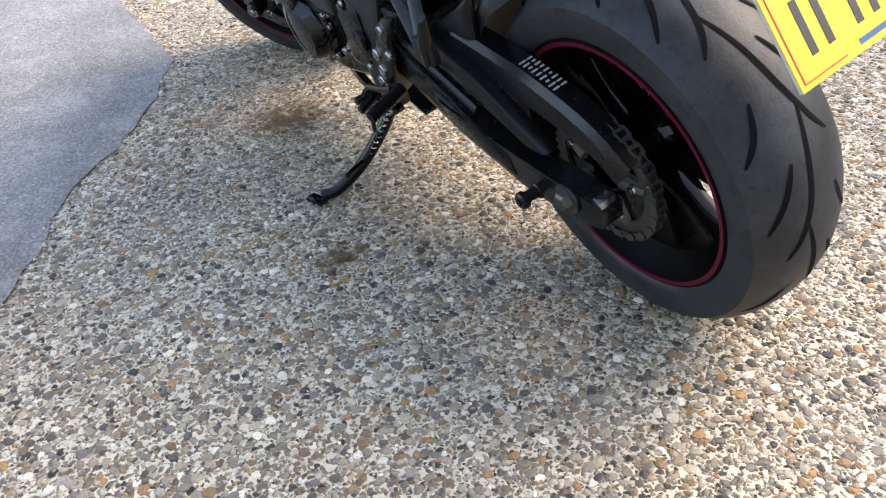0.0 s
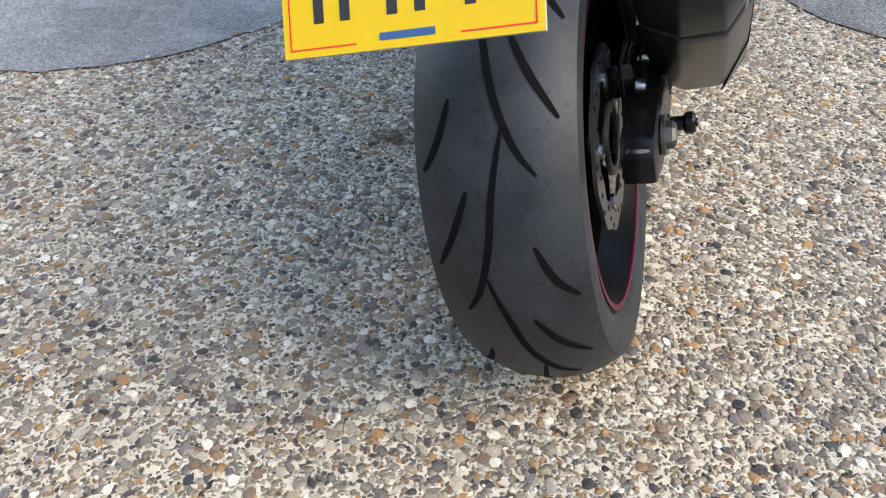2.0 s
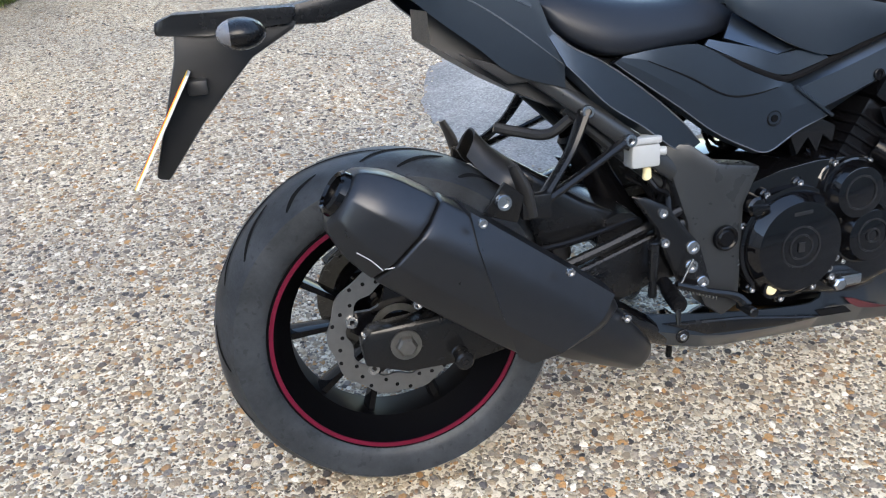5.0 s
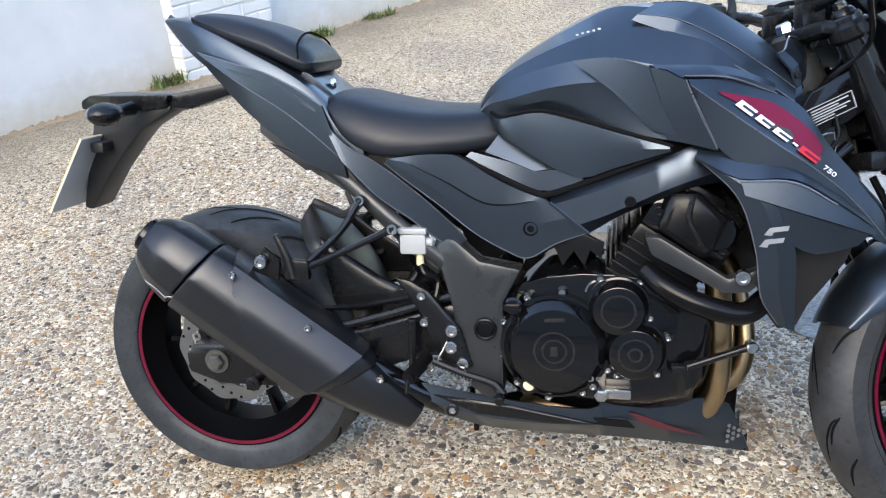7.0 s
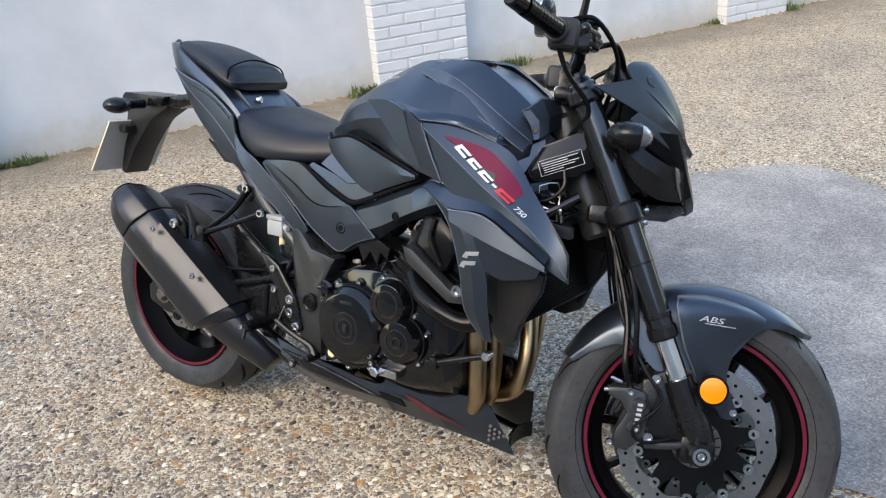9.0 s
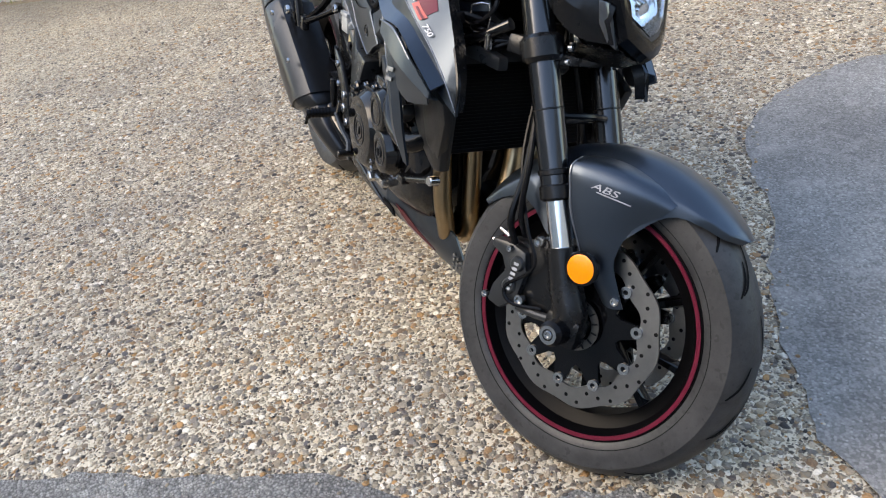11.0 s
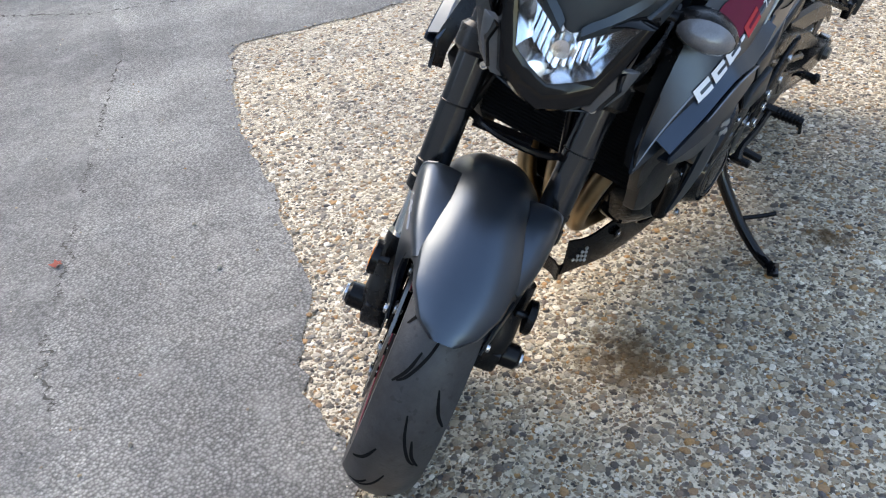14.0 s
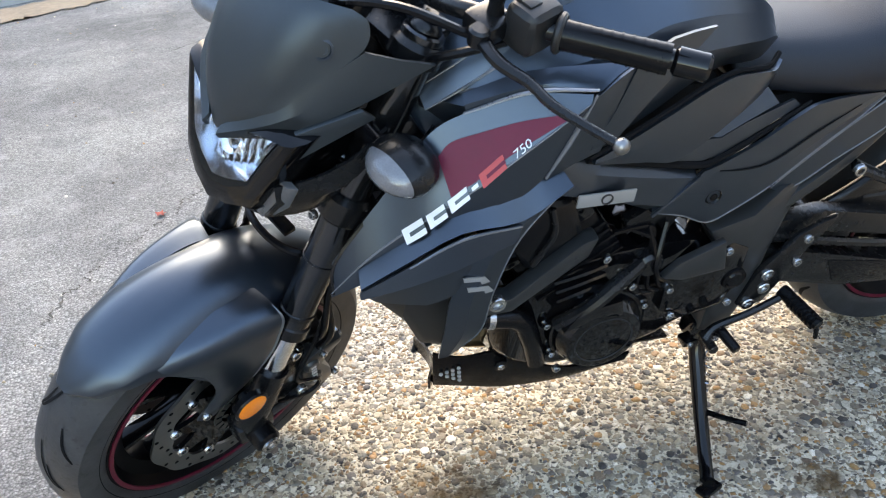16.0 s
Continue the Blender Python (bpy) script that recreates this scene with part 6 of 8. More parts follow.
def engine():
    rows = [[(x, -w * 0.72, zb), (x, -w, zb + 0.05), (x, -w * 1.0, zt), (x, w * 1.0, zt), (x, w, zb + 0.05), (x, w * 0.72, zb)] for x, zt, zb, w in ((0.56, 0.43, 0.31, 0.120), (0.63, 0.50, 0.26, 0.150), (0.75, 0.53, 0.235, 0.165), (0.88, 0.52, 0.235, 0.165), (0.96, 0.47, 0.26, 0.150), (0.99, 0.42, 0.30, 0.13))]
    part("crankcase", beveled(skin(rows, 2, 1, closed=True, cap=True), 0.008, 2, 40), ENGINE, bike, "black cast engine crankcase")
    tilt = Matrix.Translation((0.86, 0, 0.50)) @ Matrix.Rotation(radians(32), 4, "Y") @ Matrix.Translation((-0.86, 0, -0.50))
    part("cylinder_block", box(0.86, 0, 0.545, 0.15, 0.325, 0.12, 0.01, tilt), CABLE, bike)
    for k in range(5):
        part("cylinder_rib", box(0.86, 0, 0.50 + k * 0.018, 0.158, 0.335, 0.006, 0.002, tilt), CABLE, bike)
    part("cylinder_head", box(0.865, 0, 0.635, 0.165, 0.35, 0.06, 0.012, tilt), ENGINE, bike)
    head = part("cam_cover", box(0.865, 0, 0.680, 0.15, 0.345, 0.05, 0.016, tilt, 3), SATIN, bike, "black camshaft cover")
    for s in (-1, 1):
        part("cam_end", moved(beveled(join(rod((0.83, s * 0.165, 0.662), (0.83, s * 0.182, 0.662), 0.036, 0.034, 22), rod((0.905, s * 0.165, 0.662), (0.905, s * 0.182, 0.662), 0.036, 0.034, 22)), 0), tilt), ENGINE, head)
        for x, z in ((0.80, 0.64), (0.93, 0.64), (0.867, 0.69)):
            bolt(head, tilt @ Vector((x, s * 0.176, z)), (0, s, 0), 0.008, 0.006, ENGINE)
    for k in range(4):
        y = -0.115 + 0.077 * k
        part("throttle_body", rod((0.79, y, 0.62), (0.72, y, 0.67), 0.024, 0.026, 16), SATIN, bike)
    part("airbox", box(0.82, 0, 0.745, 0.34, 0.24, 0.09, 0.02), PLASTIC, bike)
    bx = part("intake_box", box(0.94, 0, 0.655, 0.10, 0.34, 0.085, 0.018, Matrix.Translation((0.94, 0, 0.655)) @ Matrix.Rotation(radians(28), 4, "Y") @ Matrix.Translation((-0.94, 0, -0.655)), 2), CABLE, bike, "black angular intake box")
    for s in (-1, 1):
        plate("box_cover", [(0.901, 0.188, 0.686), (0.947, 0.192, 0.688), (1.000, 0.196, 0.640), (0.970, 0.200, 0.572), (0.952, 0.200, 0.574), (0.880, 0.194, 0.622)], 0.19, 0.05, CABLE, bx, s, 0.009, 0.006, "smooth black intake cover")
        part("box_rib", tube([(0.938, s * 0.201, 0.684), (0.932, s * 0.206, 0.645), (0.945, s * 0.208, 0.618), (0.962, s * 0.207, 0.588)], 0.005, 8), SATIN, bx)
    # right-hand covers
    cl = round_cover("clutch_cover", 0.703, 0.388, 0.172, 0.104, 0.030, bike, -1, ((0.037, 0.001), (0.022, 0.001)), "gloss black clutch cover with raised ring", 10, 0.0068, 0.003, 0.2)
    part("clutch_lip", slab([(0.685, -0.2025, 0.452), (0.722, -0.2025, 0.454), (0.722, -0.2025, 0.447), (0.685, -0.2025, 0.445)], (0, 0.006, 0), 0.001), GREYRING, cl)
    part("cover_mark", box(0.703, -0.2035, 0.388, 0.012, 0.003, 0.018, 0.001), GREYRING, cl)
    part("oil_filler", join(rod((0.625, -0.150, 0.467), (0.625, -0.188, 0.467), 0.019, 0.018, 20), box(0.625, -0.190, 0.467, 0.034, 0.012, 0.009, 0.002)), ENGINE, bike, "black oil filler cap")
    win = part("oil_window", rod((0.655, -0.160, 0.313), (0.655, -0.196, 0.313), 0.0115, 0.011, 20), CREAM, bike, "cream oil level window")
    part("window_bezel", moved(lathe([(0.0115, -0.004), (0.017, -0.004), (0.018, 0.004), (0.0115, 0.004)], 24), Matrix.Translation((0.655, -0.191, 0.313))), ENGINE, win)
    round_cover("starter_cover", 0.818, 0.470, 0.170, 0.058, 0.030, bike, -1, ((0.030, 0.001),), "gloss black starter clutch cover", 5, 0.0062, 0.003, 0.9)
    round_cover("pulse_cover", 0.850, 0.387, 0.170, 0.060, 0.030, bike, -1, ((0.030, 0.001), (0.012, 0.002)), "gloss black pulse generator cover", 5, 0.0062, 0.003, 0.4)
    part("breather_pipe", tube([(0.770, -0.12, 0.53), (0.775, -0.145, 0.515), (0.765, -0.150, 0.490)], 0.020, 14), ENGINE, bike)
    part("hose_clamp", lathe([(0.021, -0.006), (0.023, -0.006), (0.023, 0.006), (0.021, 0.006)], 20), ZINC, bike).data.transform(Matrix.Translation((0.775, -0.142, 0.512)) @ Matrix.Rotation(radians(70), 4, "X"))
    part("water_pipe", tube([(0.865, -0.165, 0.540), (0.900, -0.190, 0.515), (0.96, -0.205, 0.490), (1.03, -0.200, 0.475), (1.075, -0.175, 0.50)], 0.0205, 14), CABLE, bike, "thick black coolant hose")
    dr = part("drain_plug", rod((0.790, -0.150, 0.306), (0.790, -0.205, 0.303), 0.014, 0.013, 6), ZINC, bike, "steel drain fitting")
    part("fitting", box(0.82, -0.175, 0.303, 0.05, 0.03, 0.02, 0.004), ZINC, dr)
    for x, z in ((0.775, 0.318), (0.770, 0.335)):
        bolt(dr, (x, -0.19, z), (0, -1, 0), 0.007, 0.006)
    # left-hand covers
    g = round_cover("generator_cover", 0.822, 0.380, 0.176, 0.084, 0.036, bike, 1, ((0.050, 0.0005),), "gloss black generator cover", 7, 0.0065, 0.006, 0.25)
    plate("cover_wedge", [(0.898, 0.424), (0.872, 0.462), (0.803, 0.470), (0.797, 0.436), (0.845, 0.446)], 0.214, 0.05, ENGINE, g, 1, 0.005, 0.002)
    plate("sprocket_cover", [(0.70, 0.455), (0.59, 0.502), (0.555, 0.48), (0.555, 0.40), (0.575, 0.345), (0.66, 0.335), (0.70, 0.37)], 0.172, 0.06, ENGINE, bike, 1, 0.006, 0.005, "black sprocket cover")
    for x, z in ((0.60, 0.49), (0.57, 0.36), (0.68, 0.36), (0.70, 0.44)):
        bolt(bike, (x, 0.176, z), (0, 1, 0), 0.008, 0.006, name="cover_bolt")
    part("thermostat", join(rod((0.745, 0.13, 0.50), (0.745, 0.185, 0.50), 0.028, 0.024, 18), tube([(0.745, 0.165, 0.505), (0.80, 0.195, 0.50), (0.86, 0.205, 0.46), (0.90, 0.19, 0.42)], 0.013, 10)), SATIN, bike)
    part("coolant_hose", tube([(1.060, 0.165, 0.455), (0.998, 0.170, 0.446), (0.957, 0.172, 0.428), (0.934, 0.170, 0.375), (0.914, 0.160, 0.300)], 0.0175, 14), CABLE, bike, "black rubber coolant hose elbow")
    part("hose_band", tube([(1.012, 0.169, 0.449), (1.002, 0.170, 0.447)], 0.0192, 16), ZINC, bike)
    for x, z in ((0.831, 0.547), (0.970, 0.526), (0.977, 0.491), (0.882, 0.434), (0.887, 0.351), (0.887, 0.300), (0.775, 0.470), (0.703, 0.440)):
        bolt(bike, (x, 0.184, z), (0, 1, 0), 0.0075, 0.008, name="cover_bolt")
    part("crank_rib", join(*[tube([(0.905 - 0.004 * k, 0.176, 0.505 - 0.022 * k), (0.868, 0.186, 0.522 - 0.020 * k), (0.826, 0.184, 0.530 - 0.020 * k)], 0.005, 6) for k in range(3)]), ENGINE, bike)
    plate("heel_bracket", [(0.727, 0.480), (0.702, 0.507), (0.626, 0.535), (0.612, 0.470), (0.690, 0.466)], 0.196, 0.014, FRAME, bike, 1, 0.003, 0.002, "black sheet bracket over the sprocket cover")
    part("oil_filter", moved(lathe([(0, 0.05), (0.026, 0.05), (0.033, 0.042), (0.034, -0.03), (0, -0.03)], 28, close=False), Matrix.Translation((0.98, 0.03, 0.30)) @ Matrix.Rotation(radians(-90), 4, "Z")), CABLE, bike, "black oil filter")
    lab = part("engine_label", box(0.862, 0.2075, 0.690, 0.088, 0.003, 0.022, 0.001, Matrix.Translation((0.862, 0.2, 0.69)) @ Matrix.Rotation(radians(-5), 4, "Y") @ Matrix.Translation((-0.862, -0.2, -0.69))), SILVER, bike, "small silver information label")
    part("label_ring", moved(lathe([(0.007, -0.0005), (0.009, -0.0005), (0.009, 0.0015), (0.007, 0.0015)], 18), Matrix.Translation((0.862, 0.2095, 0.69))), BLACK_INK, lab)
    part("left_wiring", join(*[tube([(0.72 + 0.03 * k, 0.16, 0.57), (0.74, 0.19 - 0.01 * k, 0.50 + 0.02 * k), (0.70 + 0.02 * k, 0.18, 0.45), (0.66, 0.16, 0.42)], 0.0045, 6) for k in range(4)]), CABLE, bike)


def exhaust():
    for k, y in enumerate((-0.125, -0.045, 0.045, 0.125)):
        yb = (-0.06, -0.022, 0.022, 0.06)[k]
        down = ([(1.005, y * 0.90, 0.43), (1.010, y * 0.86, 0.33), (1.000, y * 0.72, 0.255), (0.965, yb * 1.2, 0.212), (0.90, yb, 0.206), (0.80, yb * 0.85, 0.206)] if k < 2 else
                [(1.058, 0.030, 0.43), (1.070, 0.004, 0.33), (1.045, -0.002, 0.266), (0.98, 0.0, 0.240), (0.90, 0.004, 0.226), (0.80, 0.018, 0.212)] if k == 2 else
                [(1.050, 0.084, 0.43), (1.052, 0.056, 0.335), (1.034, 0.042, 0.274), (0.98, 0.040, 0.248), (0.90, 0.048, 0.236), (0.80, 0.050, 0.222)])
        part("header_pipe", tube([(0.955, y * 0.92, 0.545), (0.995 if k < 2 else 1.022, y * 0.92, 0.510)] + down, 0.0205, 16), TITAN, bike,
             "bronze heat-tinted exhaust header pipe" if k == 0 else "")
        part("header_flange", rod((0.955, y * 0.92, 0.548), (0.968, y * 0.92, 0.536), 0.03, 0.03, 16), CHAIN, bike)
    part("collector", tube([(0.82, -0.03, 0.208), (0.70, -0.03, 0.208), (0.62, -0.03, 0.20)], [0.05, 0.045, 0.03], 16, flat=0.6), TITAN, bike)
    part("lower_strut", join(rod((0.925, -0.170, 0.350), (1.062, -0.150, 0.398), 0.0075, 0.0075, 12), box(0.93, -0.170, 0.352, 0.03, 0.02, 0.02, 0.005)), SATIN, bike, "black radiator strut")
    part("strut_end", rod((1.055, -0.140, 0.395), (1.058, -0.165, 0.398), 0.011, 0.011, 12), ZINC, bike, "bright steel strut end")


def belly_pan():
    for s in (-1, 1):
        if s < 0:
            top = [(0.40, 0.150, 0.292), (0.58, 0.158, 0.268), (0.768, 0.157, 0.254), (0.800, 0.151, 0.294), (0.885, 0.133, 0.281), (0.955, 0.112, 0.268), (1.000, 0.096, 0.264), (1.036, 0.082, 0.246)]
            mid = [(0.42, 0.158, 0.262), (0.58, 0.160, 0.224), (0.768, 0.158, 0.222), (0.805, 0.153, 0.238), (0.890, 0.134, 0.222), (0.960, 0.112, 0.210), (1.016, 0.090, 0.200), (1.062, 0.068, 0.190)]
            low = [(0.48, 0.140, 0.215), (0.58, 0.132, 0.190), (0.768, 0.122, 0.182), (0.805, 0.116, 0.180), (0.890, 0.098, 0.168), (0.960, 0.080, 0.156), (1.022, 0.062, 0.143), (1.084, 0.050, 0.132)]
            und = [(0.50, 0.090, 0.205), (0.58, 0.085, 0.175), (0.768, 0.075, 0.168), (0.805, 0.072, 0.166), (0.890, 0.084, 0.163), (0.960, 0.070, 0.152), (1.022, 0.054, 0.140), (1.080, 0.044, 0.131)]
        else:
            top = [(0.70, 0.122, 0.200), (0.76, 0.122, 0.196), (0.82, 0.119, 0.196), (0.875, 0.114, 0.214), (0.930, 0.106, 0.262), (0.968, 0.096, 0.264), (1.020, 0.077, 0.242), (1.070, 0.060, 0.250)]
            mid = [(0.71, 0.125, 0.185), (0.76, 0.124, 0.182), (0.82, 0.121, 0.180), (0.875, 0.116, 0.186), (0.930, 0.107, 0.200), (0.968, 0.097, 0.202), (1.020, 0.078, 0.196), (1.070, 0.061, 0.200)]
            low = [(0.73, 0.116, 0.172), (0.77, 0.114, 0.163), (0.82, 0.110, 0.154), (0.87, 0.104, 0.149), (0.930, 0.094, 0.146), (0.970, 0.084, 0.146), (1.020, 0.068, 0.148), (1.067, 0.054, 0.150)]
            und = [(x, y - 0.022, z - 0.003) for x, y, z in low]
        p = sheet("belly_pan", [top, mid, low, und], MATT if s < 0 else CABLE, bike, s, 0.005, 1, 4, "matt black belly pan with faint red graphic" if s < 0 else "plain black belly pan side with honeycomb vent")
        if s < 0:
            decal("red_streak", [(0.843, 0.250), (0.872, 0.240), (0.925, 0.214), (0.985, 0.190), (0.936, 0.202), (0.890, 0.216), (0.862, 0.232)], lambda u, v: (Vector((u, -(0.1375 - 0.32 * (u - 0.885)), v)), Vector((0, -1, 0))), DULL_RED, p, "faded dull red streak", lift=0.002)
            plate("pan_slot", [(0.775, 0.238), (0.84, 0.236), (0.855, 0.222), (0.79, 0.224)], 0.161, 0.006, GROOVE, p, s, 0.001)
            plate("pan_step", [(0.46, 0.268), (0.62, 0.255), (0.80, 0.225), (0.70, 0.222), (0.55, 0.232)], 0.163, 0.008, SATIN, p, s, 0.003, 0.002)
        for x, y, z in (((0.50, 0.162, 0.238),) if s < 0 else ()) + (() if s < 0 else ((0.955, 0.105, 0.232),)):
            bolt(p, (x, s * y, z), (0, s, 0), 0.013, 0.004, SATIN)
            bolt(p, (x, s * (y + 0.003), z), (0, s, 0), 0.007, 0.004)
        # honeycomb grille near the tip, its holes drawn as discs in the ground's brightness
        m = basis((1.054 if s < 0 else 1.042, s * (0.078 if s < 0 else 0.0745), 0.184 if s < 0 else 0.200), (0.94, -s * (0.37 if s < 0 else 0.29), -0.06), (0, 0, 1))
        for i in range(4):
            for j in range(4 - i):
                u, v = i * 0.0112 - 0.018, (j + i * 0.5) * 0.0116 - 0.018
                cell = lathe([(0, 0.003), (0.0037, 0.003), (0.0037, 0.0), (0, 0.0)], 8, close=False)
                cell.transform(Matrix.Rotation(radians(90), 4, "X"))
                part("grille_cell", moved(cell, m @ Matrix.Translation((u, v, -0.002 if s > 0 else -0.004))), GRILLE if s > 0 else DULL_GRILLE, p)
    part("pan_floor", skin([[(0.60, -0.09, 0.178), (0.60, 0.09, 0.178)], [(0.74, -0.075, 0.170), (0.74, 0.075, 0.172)], [(0.84, -0.07, 0.164), (0.84, 0.07, 0.168)]], 3, 1, thick=0.005), SATIN, bike)
    strap = [[(1.076 - 0.016 * (1 - (y / 0.05) ** 2), y, z + 0.004 * (y > 0)) for y in (-0.052, -0.03, 0.0, 0.03, 0.052)] for z in (0.172, 0.155, 0.136)]
    part("pan_strap", skin(strap, 1, 4, thick=0.005), SATIN, bike, "black strap joining the belly pan tips")
    part("drain_tube", tube([(0.52, -0.05, 0.24), (0.53, -0.06, 0.18), (0.53, -0.06, 0.145)], 0.006, 8), CABLE, bike)


DULL_RED = material("faded_dull_red", (0.055, 0.008, 0.010), 0.45, var=0.25, scale=70)


def side_stand():
    st = part("side_stand", tube([(0.590, 0.150, 0.265), (0.596, 0.185, 0.215), (0.612, 0.255, 0.150), (0.632, 0.325, 0.110), (0.648, 0.362, 0.106)], [0.016, 0.015, 0.0135, 0.0125, 0.013], 12), GLOSS, bike, "black steel side stand, folded out")
    foot = Matrix.Translation((0.652, 0.376, 0.1035)) @ Matrix.Rotation(radians(LEAN), 4, "X") @ Matrix.Rotation(radians(20), 4, "Z")
    part("stand_foot", moved(box(0, 0, 0, 0.046, 0.026, 0.010, 0.004), foot), GLOSS, st)
    part("stand_tang", tube([(0.610, 0.25, 0.152), (0.585, 0.285, 0.165), (0.560, 0.315, 0.178)], 0.0055, 8), GLOSS, st)
    part("stand_bracket", join(box(0.585, 0.145, 0.275, 0.055, 0.04, 0.05, 0.006), box(0.588, 0.160, 0.252, 0.075, 0.026, 0.014, 0.004)), ENGINE, bike)
    for dx in (-0.026, 0.026):
        bolt(bike, (0.588 + dx, 0.173, 0.254), (0, 1, 0), 0.006, 0.005, name="bracket_bolt")
    coils = [(0.565 + 0.007 * math.cos(k * 0.9) + 0.0006 * k, 0.165 + 0.0012 * k + 0.007 * math.sin(k * 0.9), 0.262 - 0.0016 * k) for k in range(60)]
    part("stand_spring", tube(coils, 0.0016, 5, 1), ZINC, st)
    part("gear_peg", rod((0.575, 0.18, 0.30), (0.563, 0.235, 0.290), 0.010, 0.009, 12), CABLE, bike)


frame_parts()
engine()
exhaust()
belly_pan()
side_stand()


# ---- motorcycle: front end, built straight ahead and then turned with the steering ----
def fork_x(z):
    return 1.258 + 0.4706 * (0.706 - z)


def front_end():
    for s in (-1, 1):
        y = s * 0.104
        at = lambda z: (fork_x(z), y, z)
        leg = part("fork_tube", moved(rod(at(0.955), at(0.482), 0.0275, 0.0265, 24, 0.05), TURN), FORK, bike, "gloss black upper fork tube")
        part("fork_cap", moved(join(rod(at(0.952), at(0.966), 0.021, 0.019, 20), rod(at(0.964), at(0.976), 0.012, 0.011, 6)), TURN), SATIN, leg)
        for z0, z1, r in ((0.530, 0.515, 0.0285), (0.505, 0.478, 0.0295), (0.62, 0.617, 0.0282)):
            part("fork_collar", moved(rod(at(z0), at(z1), r, r, 24, 0.08), TURN), SATIN, leg)
        part("fork_slider", moved(rod(at(0.485), at(0.36), 0.0208, 0.0208, 24, 0.02), TURN), CHROME, leg, "chromed fork slider")
        low = [(fork_x(0.405), y, 0.405), (fork_x(0.34), y, 0.34), (1.452, y, 0.300), (1.450, y, 0.268)]
        f = part("fork_foot", moved(join(tube(low, [0.0285, 0.030, 0.031, 0.030], 16), box(1.452, y, 0.272, 0.07, 0.045, 0.055, 0.012)), TURN), SATIN, bike, "satin black fork foot")
        part("axle_bobbin", moved(join(rod((1.452, s * 0.122, 0.272), (1.452, s * 0.160, 0.272), 0.0235, 0.0225, 24), rod((1.452, s * 0.159, 0.272), (1.452, s * 0.162, 0.272), 0.015, 0.014, 20)), TURN), CABLE, bike, "black axle protector bobbin")
        part("axle_ring", moved(lathe([(0.0105, s * 0.1600), (0.0165, s * 0.1600), (0.0165, s * 0.1640), (0.0105, s * 0.1640)], 28), TURN @ Matrix.Translation((1.452, 0, 0.272))), ZINC, f, "bright steel ring round the axle end")
        bolt(f, TURN @ Vector((1.452, s * 0.160, 0.272)), TURN.to_3x3() @ Vector((0, s, 0)), 0.008, 0.005)
        # reflector on its stalk
        rf = part("reflector_stalk", moved(rod((1.462, s * 0.110, 0.395), (1.462, s * 0.134, 0.395), 0.007, 0.007, 10), TURN), SATIN, bike)
        prof = [(0, 0.0052), (0.021, 0.0050), (0.0248, 0.004), (0.0262, 0.001), (0.0262, -0.003), (0, -0.003)]
        cup = [(0.024, 0.0035), (0.0285, 0.0035), (0.0300, 0.001), (0.0290, -0.009), (0, -0.009)]
        part("reflector_cup", moved(lathe(cup, 32, close=False), TURN @ Matrix.Translation((1.462, s * 0.137, 0.396)) @ Matrix.Rotation(0 if s > 0 else math.pi, 4, "Z")), CABLE, rf)
        part("reflector", moved(lathe(prof, 32, close=False), TURN @ Matrix.Translation((1.462, s * 0.137, 0.396)) @ Matrix.Rotation(0 if s > 0 else math.pi, 4, "Z")), AMBER, rf, "round amber side reflector")
        # clamps
        part("lower_clamp", moved(join(rod(at(0.732), at(0.690), 0.038, 0.038, 24, 0.1), box(1.232, y * 0.5, 0.706, 0.09, 0.12, 0.034, 0.008)), TURN), SATIN, bike, "black fork clamp")
        for dz in (0.012, -0.012):
            bolt(bike, TURN @ Vector((fork_x(0.71) + 0.040, y * 0.84, 0.712 + dz)), TURN.to_3x3() @ Vector((1, 0, 0.3)), 0.007, 0.008, name="clamp_bolt")
        part("top_clamp", moved(join(rod(at(0.945), at(0.915), 0.036, 0.036, 24, 0.1), box(1.135, y * 0.5, 0.933, 0.09, 0.12, 0.024, 0.008)), TURN), SATIN, bike)
        # brake disc and caliper
        disc_brake("front_disc", FRONT, 0.155, 0.118, s * 0.066, TURN, bike, 40, 10, "drilled wavy steel front brake disc")
        part("abs_ring", moved(lathe([(0.034, s * 0.078), (0.048, s * 0.078), (0.048, s * 0.081), (0.034, s * 0.081)], 36), TURN @ Matrix.Translation(FRONT)), CHAIN, bike)
        for k in range(30):
            a = 2 * math.pi * k / 30
            part("ring_slot", moved(box(0.041 * math.cos(a), s * 0.0815, 0.041 * math.sin(a), 0.010, 0.001, 0.0035, 0, None), TURN @ Matrix.Translation(FRONT) @ Matrix.Identity(4)) if k % 2 else moved(box(0, s * 0.0815, 0, 0.011, 0.001, 0.003, 0), TURN @ Matrix.Translation(FRONT + Vector((0.041 * math.cos(a), 0, 0.041 * math.sin(a)))) @ Matrix.Rotation(-a, 4, "Y")), GROOVE, bike) if k % 2 == 0 else None
        outline = [(1.268, 0.372), (1.312, 0.376), (1.342, 0.370), (1.354, 0.336), (1.348, 0.284), (1.319, 0.250), (1.289, 0.256), (1.293, 0.291), (1.310, 0.325), (1.296, 0.346), (1.270, 0.356)]
        cal = part("front_caliper", moved(join(slab([(x, s * 0.118, z) for x, z in outline], (0, -s * 0.030, 0), 0.006), slab([(x + 0.012, s * 0.086, z) for x, z in outline], (0, -s * 0.036, 0), 0.006)), TURN), FRAME, bike, "dark grey four-piston front brake caliper")
